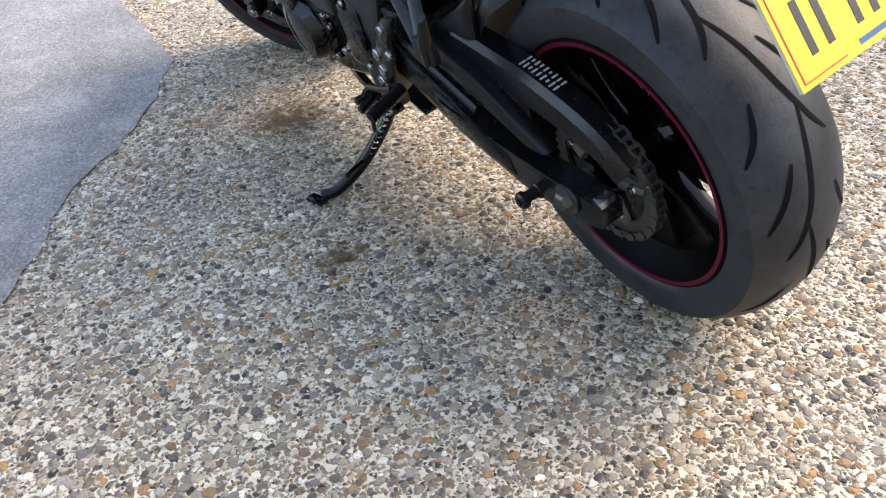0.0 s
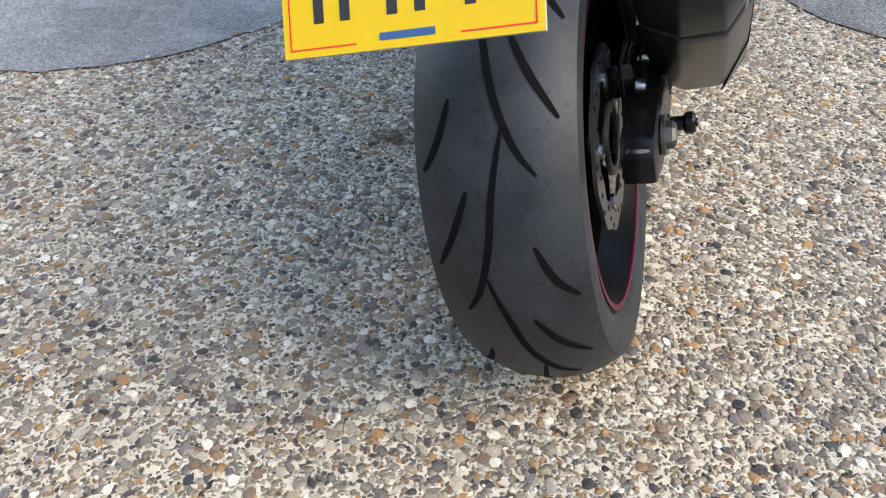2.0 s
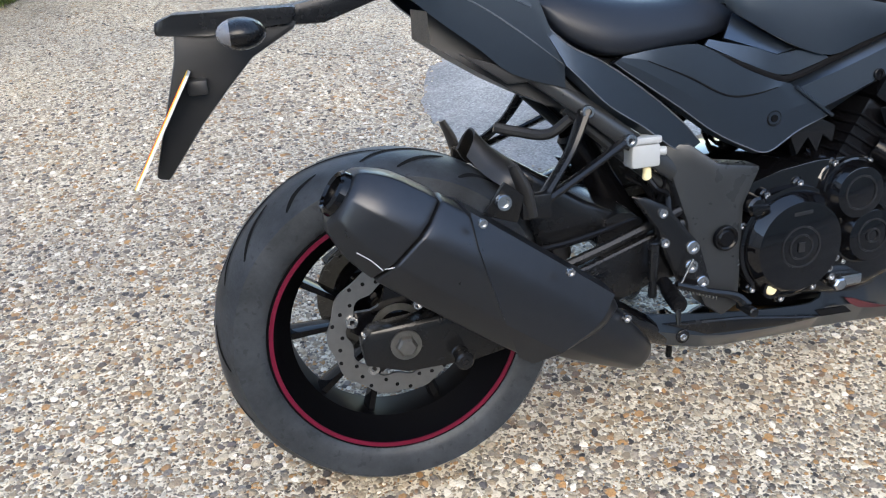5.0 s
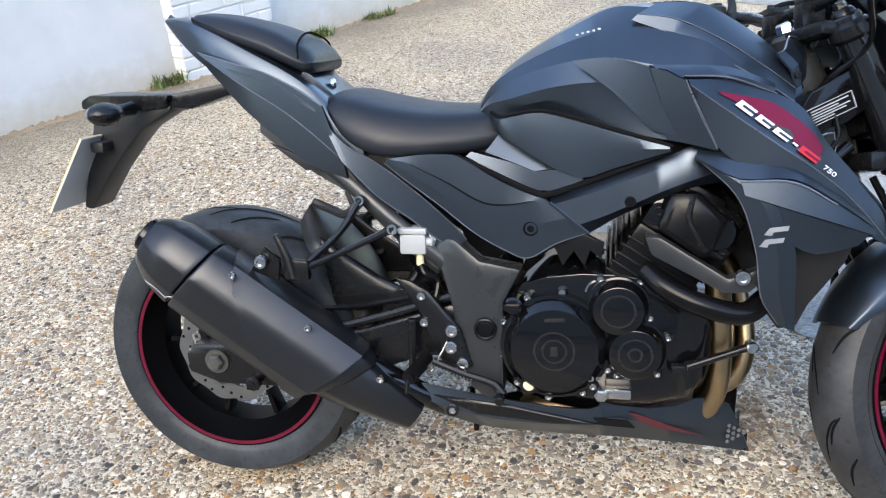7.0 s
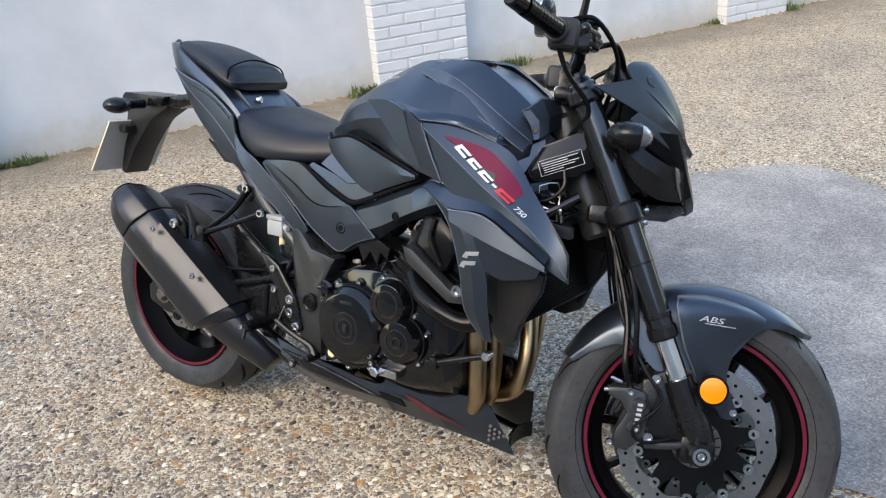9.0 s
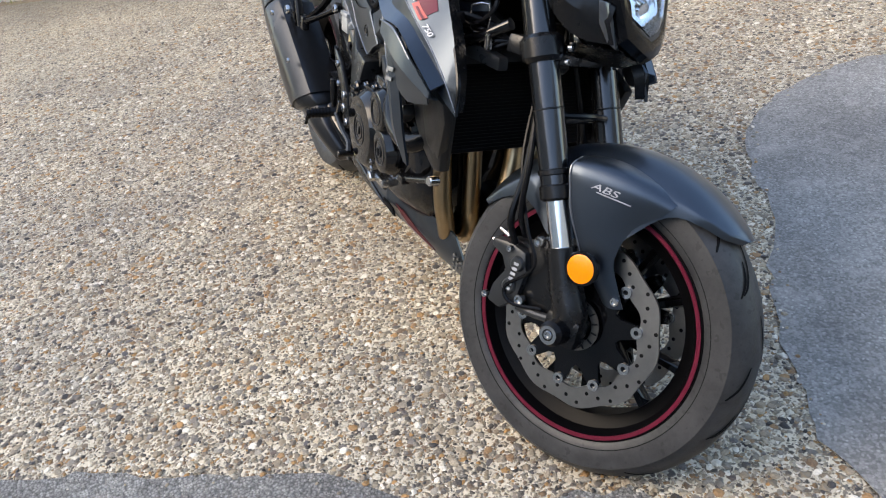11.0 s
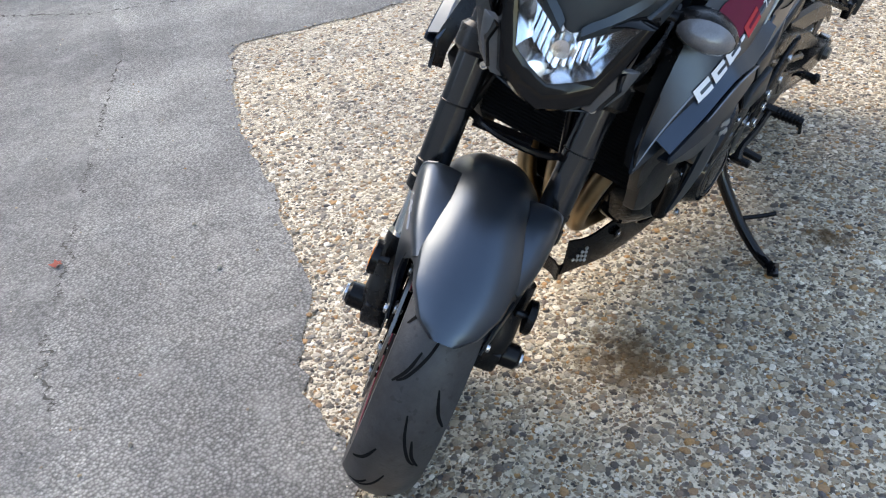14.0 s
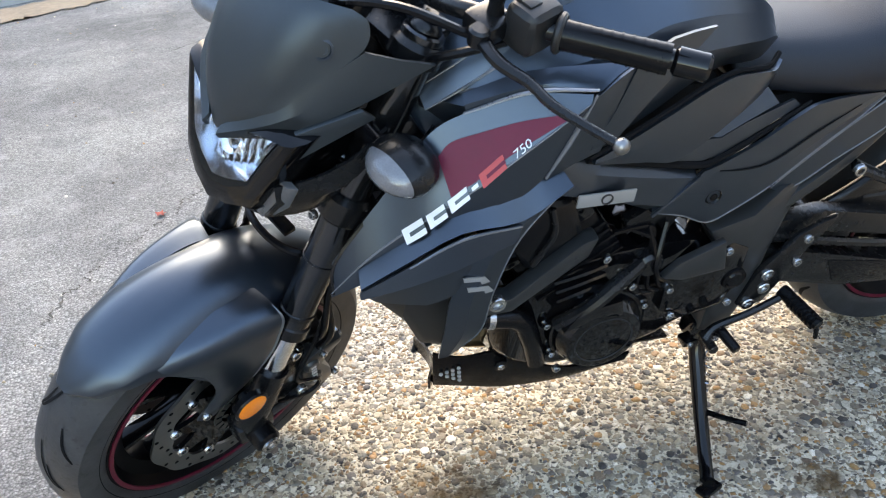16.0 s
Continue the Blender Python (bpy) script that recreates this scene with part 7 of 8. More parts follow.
        for x, z in ((1.333, 0.345), (1.328, 0.300)):
            part("piston_boss", moved(rod((x, s * 0.108, z), (x, s * 0.1235, z), 0.0165, 0.0145, 20), TURN), FRAME, cal)
        for k in range(6):
            part("caliper_mark", moved(box(1.3335 - 0.0008 * k, s * 0.1238, 0.346 - 0.0098 * k, 0.010, 0.0012, 0.0052, 0), TURN), GREYTXT, cal)
        for x, y, z, r in ((1.356, 0.112, 0.284, 0.0105), (1.284, 0.112, 0.264, 0.007), (1.312, 0.117, 0.367, 0.006), (1.358, 0.104, 0.398, 0.0105)):
            bolt(cal, TURN @ Vector((x, s * y, z)), TURN.to_3x3() @ Vector((0, s, 0)), r, 0.010)
        part("caliper_arm", moved(tube([(1.352, s * 0.108, 0.268), (1.392, s * 0.114, 0.272), (1.430, s * 0.116, 0.280)], [0.009, 0.0075, 0.008], 10), TURN), FRAME, cal)
        part("pad_pin", moved(rod((1.262, s * 0.104, 0.364), (1.305, s * 0.104, 0.366), 0.0055, 0.0055, 10), TURN), ZINC, cal)
        part("caliper_bracket", moved(slab([(1.335, s * 0.104, 0.392), (1.37, s * 0.106, 0.405), (1.40, s * 0.106, 0.355), (1.43, s * 0.106, 0.31), (1.42, s * 0.106, 0.265), (1.345, s * 0.104, 0.262)], (0, -s * 0.016, 0), 0.004), TURN), SATIN, bike)
        part("bleed_nipple", moved(rod((1.296, s * 0.105, 0.382), (1.272, s * 0.107, 0.390), 0.005, 0.004, 8), TURN), ZINC, cal)
        part("brake_hose", moved(tube([(1.312, s * 0.110, 0.375), (1.295, s * 0.120, 0.42), (1.290, s * 0.105, 0.50), (1.270, s * 0.085, 0.58), (1.235, s * 0.06, 0.68)], 0.0066, 10), TURN), CABLE, bike, "black rubber brake hose")
        part("second_hose", moved(tube([(1.322, s * 0.098, 0.392), (1.312, s * 0.122, 0.44), (1.302, s * 0.122, 0.53), (1.278, s * 0.108, 0.62), (1.245, s * 0.075, 0.72), (1.220, s * 0.045, 0.80)], 0.0058, 10), TURN), CABLE, bike)
        part("sensor_wire", moved(tube([(1.400, s * 0.112, 0.285), (1.345, s * 0.125, 0.275), (1.325, s * 0.126, 0.30), (1.372, s * 0.128, 0.36), (1.33, s * 0.12, 0.42), (1.275, s * 0.10, 0.52), (1.245, s * 0.07, 0.66)], 0.0035, 6), TURN), CABLE, bike)
        pod(bike, Vector((1.235, s * 0.110, 0.848)), Vector((1.240, s * 0.165, 0.853)), 1, "black front indicator with pale lens", TURN)
    part("stem", moved(rod((1.222, 0, 0.66), (1.105, 0, 0.945), 0.035, 0.03, 20), TURN), FRAME, bike)
    part("steering_head", rod((1.205, 0, 0.70), (1.115, 0, 0.905), 0.045, 0.043, 22), FRAME, bike)
    part("stem_nut", moved(rod((1.110, 0, 0.94), (1.100, 0, 0.965), 0.018, 0.016, 6), TURN), CHROME, bike, "chrome steering stem nut")
    part("hose_clip", moved(box(1.30, -0.02, 0.60, 0.02, 0.10, 0.01, 0.002), TURN), CABLE, bike)
    part("cross_hose", moved(tube([(1.27, -0.10, 0.60), (1.33, -0.03, 0.615), (1.33, 0.05, 0.61), (1.275, 0.10, 0.59)], 0.006, 8), TURN), CABLE, bike)
    fender()
    headlight()
    handlebar()
    cockpit()


def fender():
    c = FRONT
    spread = (-0.97, -0.80, -0.45, 0.0, 0.45, 0.80, 0.97)
    rows = []
    secs = [(48, 0.010, 0.319, 0.0), (52, 0.040, 0.319, 0.012), (60, 0.064, 0.318, 0.022), (72, 0.076, 0.317, 0.034), (84, 0.084, 0.316, 0.050), (94, 0.088, 0.315, 0.060), (104, 0.084, 0.314, 0.052), (118, 0.078, 0.312, 0.040), (132, 0.072, 0.310, 0.032), (146, 0.062, 0.308, 0.022), (154, 0.050, 0.308, 0.012)]
    deep = ((48, 0.0), (60, 0.004), (66, 0.012), (70, 0.030), (74, 0.066), (80, 0.105), (90, 0.112), (98, 0.108), (104, 0.102), (112, 0.102), (120, 0.106), (126, 0.100), (130, 0.055), (135, 0.022), (146, 0.005), (154, 0.0))
    known = [q[0] for q in secs]
    for a in (48, 50, 52, 56, 60, 66, 70, 73, 76, 78, 80, 82, 84, 86, 88, 90, 92, 94, 96, 98, 100, 102, 104, 107, 110, 114, 118, 122, 126, 128, 130, 132, 135, 140, 146, 154):
        w, r, drop = (float(np.interp(a, known, [q[k] for q in secs])) for k in (1, 2, 3))
        skirt = 0.012 + float(np.interp(a, [q[0] for q in deep], [q[1] for q in deep]))
        ang = radians(a)

        def at(radius, y):
            return (c.x + radius * math.cos(ang), y, c.z + radius * math.sin(ang))

        edge = r - drop * 0.93
        side = [(edge - skirt * f, w * 0.97 + (0.094 - w * 0.97) * min(skirt / 0.1, 1) * f ** 0.5) for f in (1.0, 0.7, 0.4, 0.15)]
        rows.append([at(rr, -y) for rr, y in side] + [at(r - drop * abs(u) ** 2.6, w * u) for u in spread] + [at(rr, y) for rr, y in reversed(side)])
    f = sheet("front_mudguard", rows, MATT, bike, 1, 0.004, 2, 2, "matt black front mudguard with side leaves", TURN, 50)
    for s in (-1, 1):
        leaf = [[(1.390, 0.030, 0.560), (1.392, 0.055, 0.566), (1.440, 0.060, 0.572), (1.500, 0.056, 0.566), (1.560, 0.048, 0.552)],
                [(1.386, 0.072, 0.560), (1.384, 0.096, 0.563), (1.430, 0.097, 0.566), (1.496, 0.087, 0.560), (1.560, 0.066, 0.546)],
                [(1.384, 0.090, 0.545), (1.380, 0.116, 0.546), (1.426, 0.113, 0.547), (1.494, 0.101, 0.544), (1.556, 0.080, 0.534)],
                [(1.394, 0.092, 0.510), (1.390, 0.117, 0.510), (1.430, 0.114, 0.510), (1.488, 0.102, 0.510), (1.540, 0.084, 0.512)],
                [(1.408, 0.090, 0.470), (1.404, 0.114, 0.470), (1.436, 0.112, 0.468), (1.474, 0.103, 0.470), (1.506, 0.092, 0.478)],
                [(1.438, 0.084, 0.412), (1.435, 0.104, 0.412), (1.460, 0.105, 0.412), (1.482, 0.100, 0.416), (1.494, 0.094, 0.420)],
                [(1.466, 0.080, 0.374), (1.463, 0.094, 0.374), (1.486, 0.096, 0.374), (1.500, 0.093, 0.378), (1.509, 0.088, 0.381)],
                [(1.498, 0.076, 0.337), (1.496, 0.085, 0.336), (1.510, 0.087, 0.335), (1.522, 0.085, 0.338), (1.531, 0.082, 0.342)]]
        lf = sheet("mudguard_leaf", leaf, MATT, f, s, 0.004, 3, 3, "", TURN, 40)
        part("edge_bead", moved(tube([(x - 0.001, s * (y + 0.0005), z) for x, y, z in (q[1] for q in leaf[1:6])], [0.001, 0.002, 0.002, 0.002, 0.001], 6), TURN), EDGE, lf)
        bolt(f, TURN @ Vector((1.516, s * 0.086, 0.350)), TURN.to_3x3() @ Vector((0, s, 0)), 0.008, 0.006)
        bolt(f, TURN @ Vector((1.338, s * 0.086, 0.490)), TURN.to_3x3() @ Vector((0, s, 0)), 0.008, 0.006, CABLE)
        if s < 0:
            lettering("abs_mark", "ABS", 0.016, GREYTXT, f, basis((1.424, -0.1165, 0.524), (1, 0.185, -0.05), (0, 0.03, 1)), TURN, stretch=1.75)
            part("mark_line", moved(slab([(1.436, -0.1155, 0.5195), (1.496, -0.1045, 0.5165), (1.496, -0.1045, 0.5178), (1.436, -0.1155, 0.5208)], (0, 0.003, 0), 0), TURN), GREYTXT, f)


def headlight():
    """Angular headlamp with its surround, smoked fly screen above and side cheeks."""
    def pt(y, z, x=None):
        return (1.382 - 0.28 * (z - 0.80) - 2.2 * y * y if x is None else x, y, z)
    half_ring = [(0.0, 0.771), (0.030, 0.784), (0.058, 0.798), (0.074, 0.845), (0.088, 0.876), (0.060, 0.868), (0.0, 0.846)]
    half_outer = [(0.0, 0.725), (0.036, 0.736), (0.070, 0.752), (0.094, 0.812), (0.110, 0.876), (0.070, 0.884), (0.0, 0.856)]
    ring = half_ring + [(-y, z) for y, z in reversed(half_ring[1:-1])]
    outer = half_outer + [(-y, z) for y, z in reversed(half_outer[1:-1])]
    back = [(1.27 - 0.2 * (z - 0.8), y * 0.96, z) for y, z in outer]
    rows = [[pt(y, z) for y, z in ring], [(p[0] + 0.006, p[1], p[2]) for p in (pt(y * 0.55 + yo * 0.45, z * 0.55 + zo * 0.45) for (y, z), (yo, zo) in zip(ring, outer))], [(p[0] - 0.012, p[1], p[2]) for p in (pt(y, z) for y, z in outer)], back]
    bm = skin(rows, 2, 1, closed=True)
    h = part("headlamp_surround", moved(bm, TURN), GLOSS, bike, "black angular headlamp surround", 30)
    # bright bowl with ribs behind a clear lens
    bowl = [[pt(y * 0.99, z) for y, z in ring]]
    for k, sx in ((0.80, -0.030), (0.55, -0.055), (0.25, -0.070), (0.06, -0.074)):
        bowl.append([(pt(y * k, 0.80 + (z - 0.80) * k)[0] + sx, y * k, 0.805 + (z - 0.805) * k) for y, z in ring])
    part("headlamp_bowl", moved(skin(bowl, 2, 1, closed=True, cap=False), TURN), REFLECTOR, h, "bright faceted reflector bowl", 12)
    for k in range(13):
        y = -0.054 + 0.009 * k
        z0 = 0.778 + abs(y) * 0.35
        part("reflector_rib", moved(slab([pt(y - 0.004, 0.845, 1.322 - abs(y) * 0.2), pt(y + 0.004, 0.845, 1.326 - abs(y) * 0.2), pt(y + 0.004, z0, 1.352 - abs(y) * 0.3), pt(y - 0.004, z0, 1.347 - abs(y) * 0.3)], (-0.004, 0, 0), 0.0), TURN), REFLECTOR, h)
    part("bulb_cap", moved(lathe([(0, 0.016), (0.012, 0.014), (0.017, 0.004), (0.017, -0.02), (0, -0.02)], 20, close=False), TURN @ Matrix.Translation((1.332, 0, 0.805)) @ Matrix.Rotation(radians(-90), 4, "Z")), CHROME, h)
    lens = bmesh.new()
    mid = len(ring)
    put(lens, [Vector(pt(y, z)) + Vector((0.002, 0, 0)) for y, z in ring] + [(1.394, 0, 0.815)], [(i, (i + 1) % mid, mid) for i in range(mid)])
    ln = part("headlamp_lens", moved(lens, TURN), LENS, h, "clear headlamp lens")
    ln.visible_shadow = False
    for s in (-1, 1):
        # position lamp and cheek beside the lens
        plate("position_lamp", [(1.372, 0.076, 0.742), (1.362, 0.090, 0.750), (1.348, 0.108, 0.776), (1.340, 0.116, 0.812), (1.350, 0.104, 0.810), (1.364, 0.086, 0.768)], 0.1, 0.016, LAMP, h, s, 0.003, 0.003, "smoky slim position lamp", TURN)
        cheek = [[(1.360, 0.092, 0.806), (1.317, 0.118, 0.818), (1.27, 0.136, 0.840), (1.225, 0.142, 0.868)],
                 [(1.362, 0.098, 0.780), (1.318, 0.124, 0.788), (1.27, 0.140, 0.808), (1.220, 0.140, 0.845)],
                 [(1.372, 0.084, 0.748), (1.318, 0.108, 0.746), (1.27, 0.118, 0.770), (1.235, 0.122, 0.810)]]
        sheet("lamp_cheek", cheek, SATIN, h, s, 0.005, 1, 3, "satin black headlamp cheek" if s < 0 else "", TURN)
        plate("cheek_chin", [(1.385, 0.020, 0.728), (1.372, 0.074, 0.742), (1.30, 0.100, 0.735), (1.27, 0.06, 0.708), (1.35, 0.01, 0.708)], 0.1, 0.02, SATIN, h, s, 0.004, 0, "", TURN)
    # fly screen: V-shaped nose rising and sweeping back to two wings
    scr = []
    for c, r, e in (((1.376, 0.848), (1.374, 0.010, 0.851), (1.366, 0.020, 0.857)), ((1.369, 0.885), (1.362, 0.034, 0.886), (1.336, 0.069, 0.903)), ((1.351, 0.930), (1.340, 0.053, 0.932), (1.287, 0.096, 0.944)),
                    ((1.323, 0.975), (1.309, 0.064, 0.976), (1.239, 0.108, 0.974)), ((1.294, 1.008), (1.282, 0.060, 1.009), (1.226, 0.100, 1.000)), ((1.276, 1.021), (1.267, 0.050, 1.022), (1.236, 0.084, 1.013))):
        scr.append([(e[0], -e[1], e[2]), (r[0], -r[1], r[2]), (c[0], 0, c[1]), (r[0], r[1], r[2]), (e[0], e[1], e[2])])
    v = sheet("fly_screen", scr, SCREEN, bike, 1, 0.005, 4, 3, "matt black creased fly screen above the headlamp", TURN, 30)
    for s in (-1, 1):
        wing = [[(1.376, 0.012, 0.860), (1.332, 0.066, 0.910), (1.285, 0.094, 0.946), (1.240, 0.112, 0.974)], [(1.386, 0.014, 0.852), (1.342, 0.074, 0.892), (1.280, 0.110, 0.926), (1.205, 0.134, 0.960)], [(1.382, 0.014, 0.842), (1.328, 0.082, 0.872), (1.258, 0.122, 0.908), (1.165, 0.152, 0.946)]]
        sheet("screen_wing", wing, SCREEN, v, s, 0.005, 1, 4, "", TURN)
        plate("lamp_fin", [(1.345, 0.084, 0.872), (1.255, 0.132, 0.908), (1.240, 0.138, 0.892), (1.336, 0.100, 0.842)], 0.1, 0.008, SCREEN, h, s, 0.002, 0.0, "", TURN)
        b = lathe([(0, 0.003), (0.006, 0.003), (0.008, 0.0), (0.010, 0.004), (0.013, 0.003), (0.013, -0.004), (0, -0.004)], 22, close=False)
        part("screen_bolt", moved(b, TURN @ Matrix.Translation((1.277, s * 0.082, 0.977)) @ Vector((0.55, s * 0.72, 0.42)).to_track_quat("Y", "Z").to_matrix().to_4x4()), MATT, v)
    part("lamp_back", moved(box(1.25, 0, 0.82, 0.10, 0.16, 0.14, 0.03), TURN), CABLE, bike)
    part("instrument", moved(join(box(1.225, 0, 0.985, 0.035, 0.15, 0.075, 0.012, Matrix.Translation((1.225, 0, 0.985)) @ Matrix.Rotation(radians(-50), 4, "Y") @ Matrix.Translation((-1.225, 0, -0.985)))), TURN), SATIN, bike, "black digital instrument panel")


LENS = glass_material("headlamp_glass", (0.99, 0.99, 1.0), 0.01)
LAMP = material("smoky_lamp_plastic", (0.045, 0.047, 0.05), 0.10, coat=0.3, var=0.2, scale=200)


def handlebar():
    bar = [(1.010, -0.375, 1.032), (1.090, -0.235, 1.020), (1.128, -0.150, 1.008), (1.125, -0.08, 0.985), (1.122, 0, 0.982), (1.125, 0.08, 0.985), (1.128, 0.150, 1.008), (1.090, 0.235, 1.020), (1.010, 0.375, 1.032)]
    b = part("handlebar", moved(tube(bar, 0.0115, 14), TURN), SATIN, bike, "satin black handlebar")
    for s in (-1, 1):
        part("riser", moved(join(box(1.120, s * 0.045, 0.965, 0.05, 0.028, 0.045, 0.007), box(1.123, s * 0.045, 0.992, 0.05, 0.028, 0.020, 0.006)), TURN), SATIN, b)
        for dx in (-0.017, 0.017):
            bolt(b, TURN @ Vector((1.123 + dx, s * 0.045, 1.001)), TURN.to_3x3() @ Vector((0, 0, 1)), 0.006, 0.006, CABLE)
        g = part("grip", moved(tube([(1.082, s * 0.250, 1.0205), (1.052, s * 0.303, 1.025), (1.022, s * 0.355, 1.0295)], [0.0175, 0.0168, 0.0175], 18), TURN), CABLE, b, "black ribbed rubber grip")
        for k in range(10):
            t = k / 9
            p = Vector((1.078 - 0.052 * t, s * (0.257 + 0.092 * t), 1.021 + 0.0082 * t))
            way = Vector((-0.49, s * 0.87, 0.07))
            part("grip_rib", moved(lathe([(0.015, -0.0015), (0.0179, -0.0010), (0.0179, 0.0010), (0.015, 0.0015)], 16), TURN @ Matrix.Translation(p) @ way.to_track_quat("Y", "Z").to_matrix().to_4x4()), CABLE, g)
        part("bar_end", moved(rod((1.020, s * 0.358, 1.030), (1.000, s * 0.393, 1.033), 0.0165, 0.0160, 20), TURN), GLOSS, b, "black bar-end weight")
        part("switchgear", moved(join(box(1.094, s * 0.220, 1.020, 0.056, 0.046, 0.058, 0.015, None, 3), rod((1.083, s * 0.246, 1.0205), (1.079, s * 0.254, 1.0212), 0.0235, 0.0235, 22), box(1.100, s * 0.214, 1.046, 0.02, 0.024, 0.012, 0.004)), TURN), PLASTIC, b, "black switch housing")
        part("switch_button", moved(box(1.080, s * 0.222, 1.042, 0.014, 0.022, 0.012, 0.003), TURN), GREYTXT, b)
        part("lever_perch", moved(join(box(1.125, s * 0.185, 1.012, 0.045, 0.045, 0.026, 0.007), rod((1.150, s * 0.195, 1.000), (1.150, s * 0.195, 1.024), 0.013, 0.013, 14)), TURN), SATIN, b)
        lev = part("brake_lever" if s < 0 else "clutch_lever", moved(tube([(1.150, s * 0.198, 1.010), (1.158, s * 0.235, 1.008), (1.150, s * 0.275, 1.004), (1.152, s * 0.310, 1.002), (1.142, s * 0.350, 0.998), (1.130, s * 0.385, 0.994)], [0.009, 0.0085, 0.007, 0.0065, 0.006, 0.0055], 10, flat=0.8), TURN), SATIN, b, "black hand lever")
        ball = bmesh.new()
        bmesh.ops.create_uvsphere(ball, u_segments=16, v_segments=10, radius=0.0095)
        part("lever_ball", moved(ball, TURN @ Matrix.Translation((1.128, s * 0.390, 0.993))), STEEL if s > 0 else SATIN, lev)
        stem = part("mirror", moved(tube([(1.118, s * 0.185, 1.020), (1.122, s * 0.190, 1.050), (1.126, s * 0.220, 1.115), (1.085, s * 0.262, 1.155), (1.058, s * 0.290, 1.165)], [0.011, 0.008, 0.0065, 0.0065, 0.008], 10), TURN), SATIN, bike, "black round-cornered rear view mirror")
        ringp = [(-0.066, -0.013), (-0.040, -0.034), (0.023, -0.038), (0.068, -0.023), (0.073, 0.011), (0.040, 0.036), (-0.023, 0.038), (-0.060, 0.018)]
        mm = TURN @ basis((1.030, s * 0.318, 1.185), (0, -1, 0.1), (0.25, 0, 1))
        shell = [[(u * k, v * k, -0.012 - d) for u, v in ringp] for k, d in ((1.0, -0.012), (1.05, -0.004), (0.95, 0.012), (0.6, 0.022), (0.15, 0.026))]
        part("mirror_shell", moved(skin(shell, 2, 2, closed=True, cap=True), mm), SATIN, stem)
        part("mirror_glass", moved(slab([(u * 0.93, v * 0.93, 0.0025) for u, v in ringp], (0, 0, -0.002), 0), mm), MIRROR, stem, "mirror glass")
    part("brake_fluid_cup", moved(join(box(1.135, -0.150, 1.040, 0.045, 0.045, 0.032, 0.008), box(1.135, -0.150, 1.060, 0.048, 0.048, 0.010, 0.003)), TURN), SATIN, bike, "black front brake fluid reservoir")
    part("brake_line", moved(tube([(1.160, -0.150, 1.020), (1.200, -0.120, 1.030), (1.225, -0.06, 0.98), (1.225, -0.02, 0.86), (1.245, -0.01, 0.70)], 0.0055, 8), TURN), CABLE, bike)
    part("throttle_cable", moved(tube([(1.085, -0.225, 1.000), (1.110, -0.200, 0.955), (1.160, -0.14, 0.90), (1.13, -0.08, 0.85)], 0.005, 8), TURN), CABLE, bike)
    part("throttle_cable", moved(tube([(1.090, -0.215, 1.045), (1.150, -0.19, 1.060), (1.205, -0.12, 1.000), (1.19, -0.06, 0.90)], 0.005, 8), TURN), CABLE, bike)
    part("clutch_cable", moved(join(tube([(1.155, 0.185, 1.010), (1.210, 0.130, 1.035), (1.235, 0.05, 1.000), (1.20, -0.03, 0.90), (1.13, -0.06, 0.84)], 0.0055, 8), tube([(1.10, 0.215, 1.0), (1.15, 0.16, 0.96), (1.18, 0.08, 0.90)], 0.006, 8)), TURN), CABLE, bike)


MIRROR = material("mirror_silver", (0.9, 0.9, 0.9), 0.02, metal=1, var=0.0, rough_var=0.0)


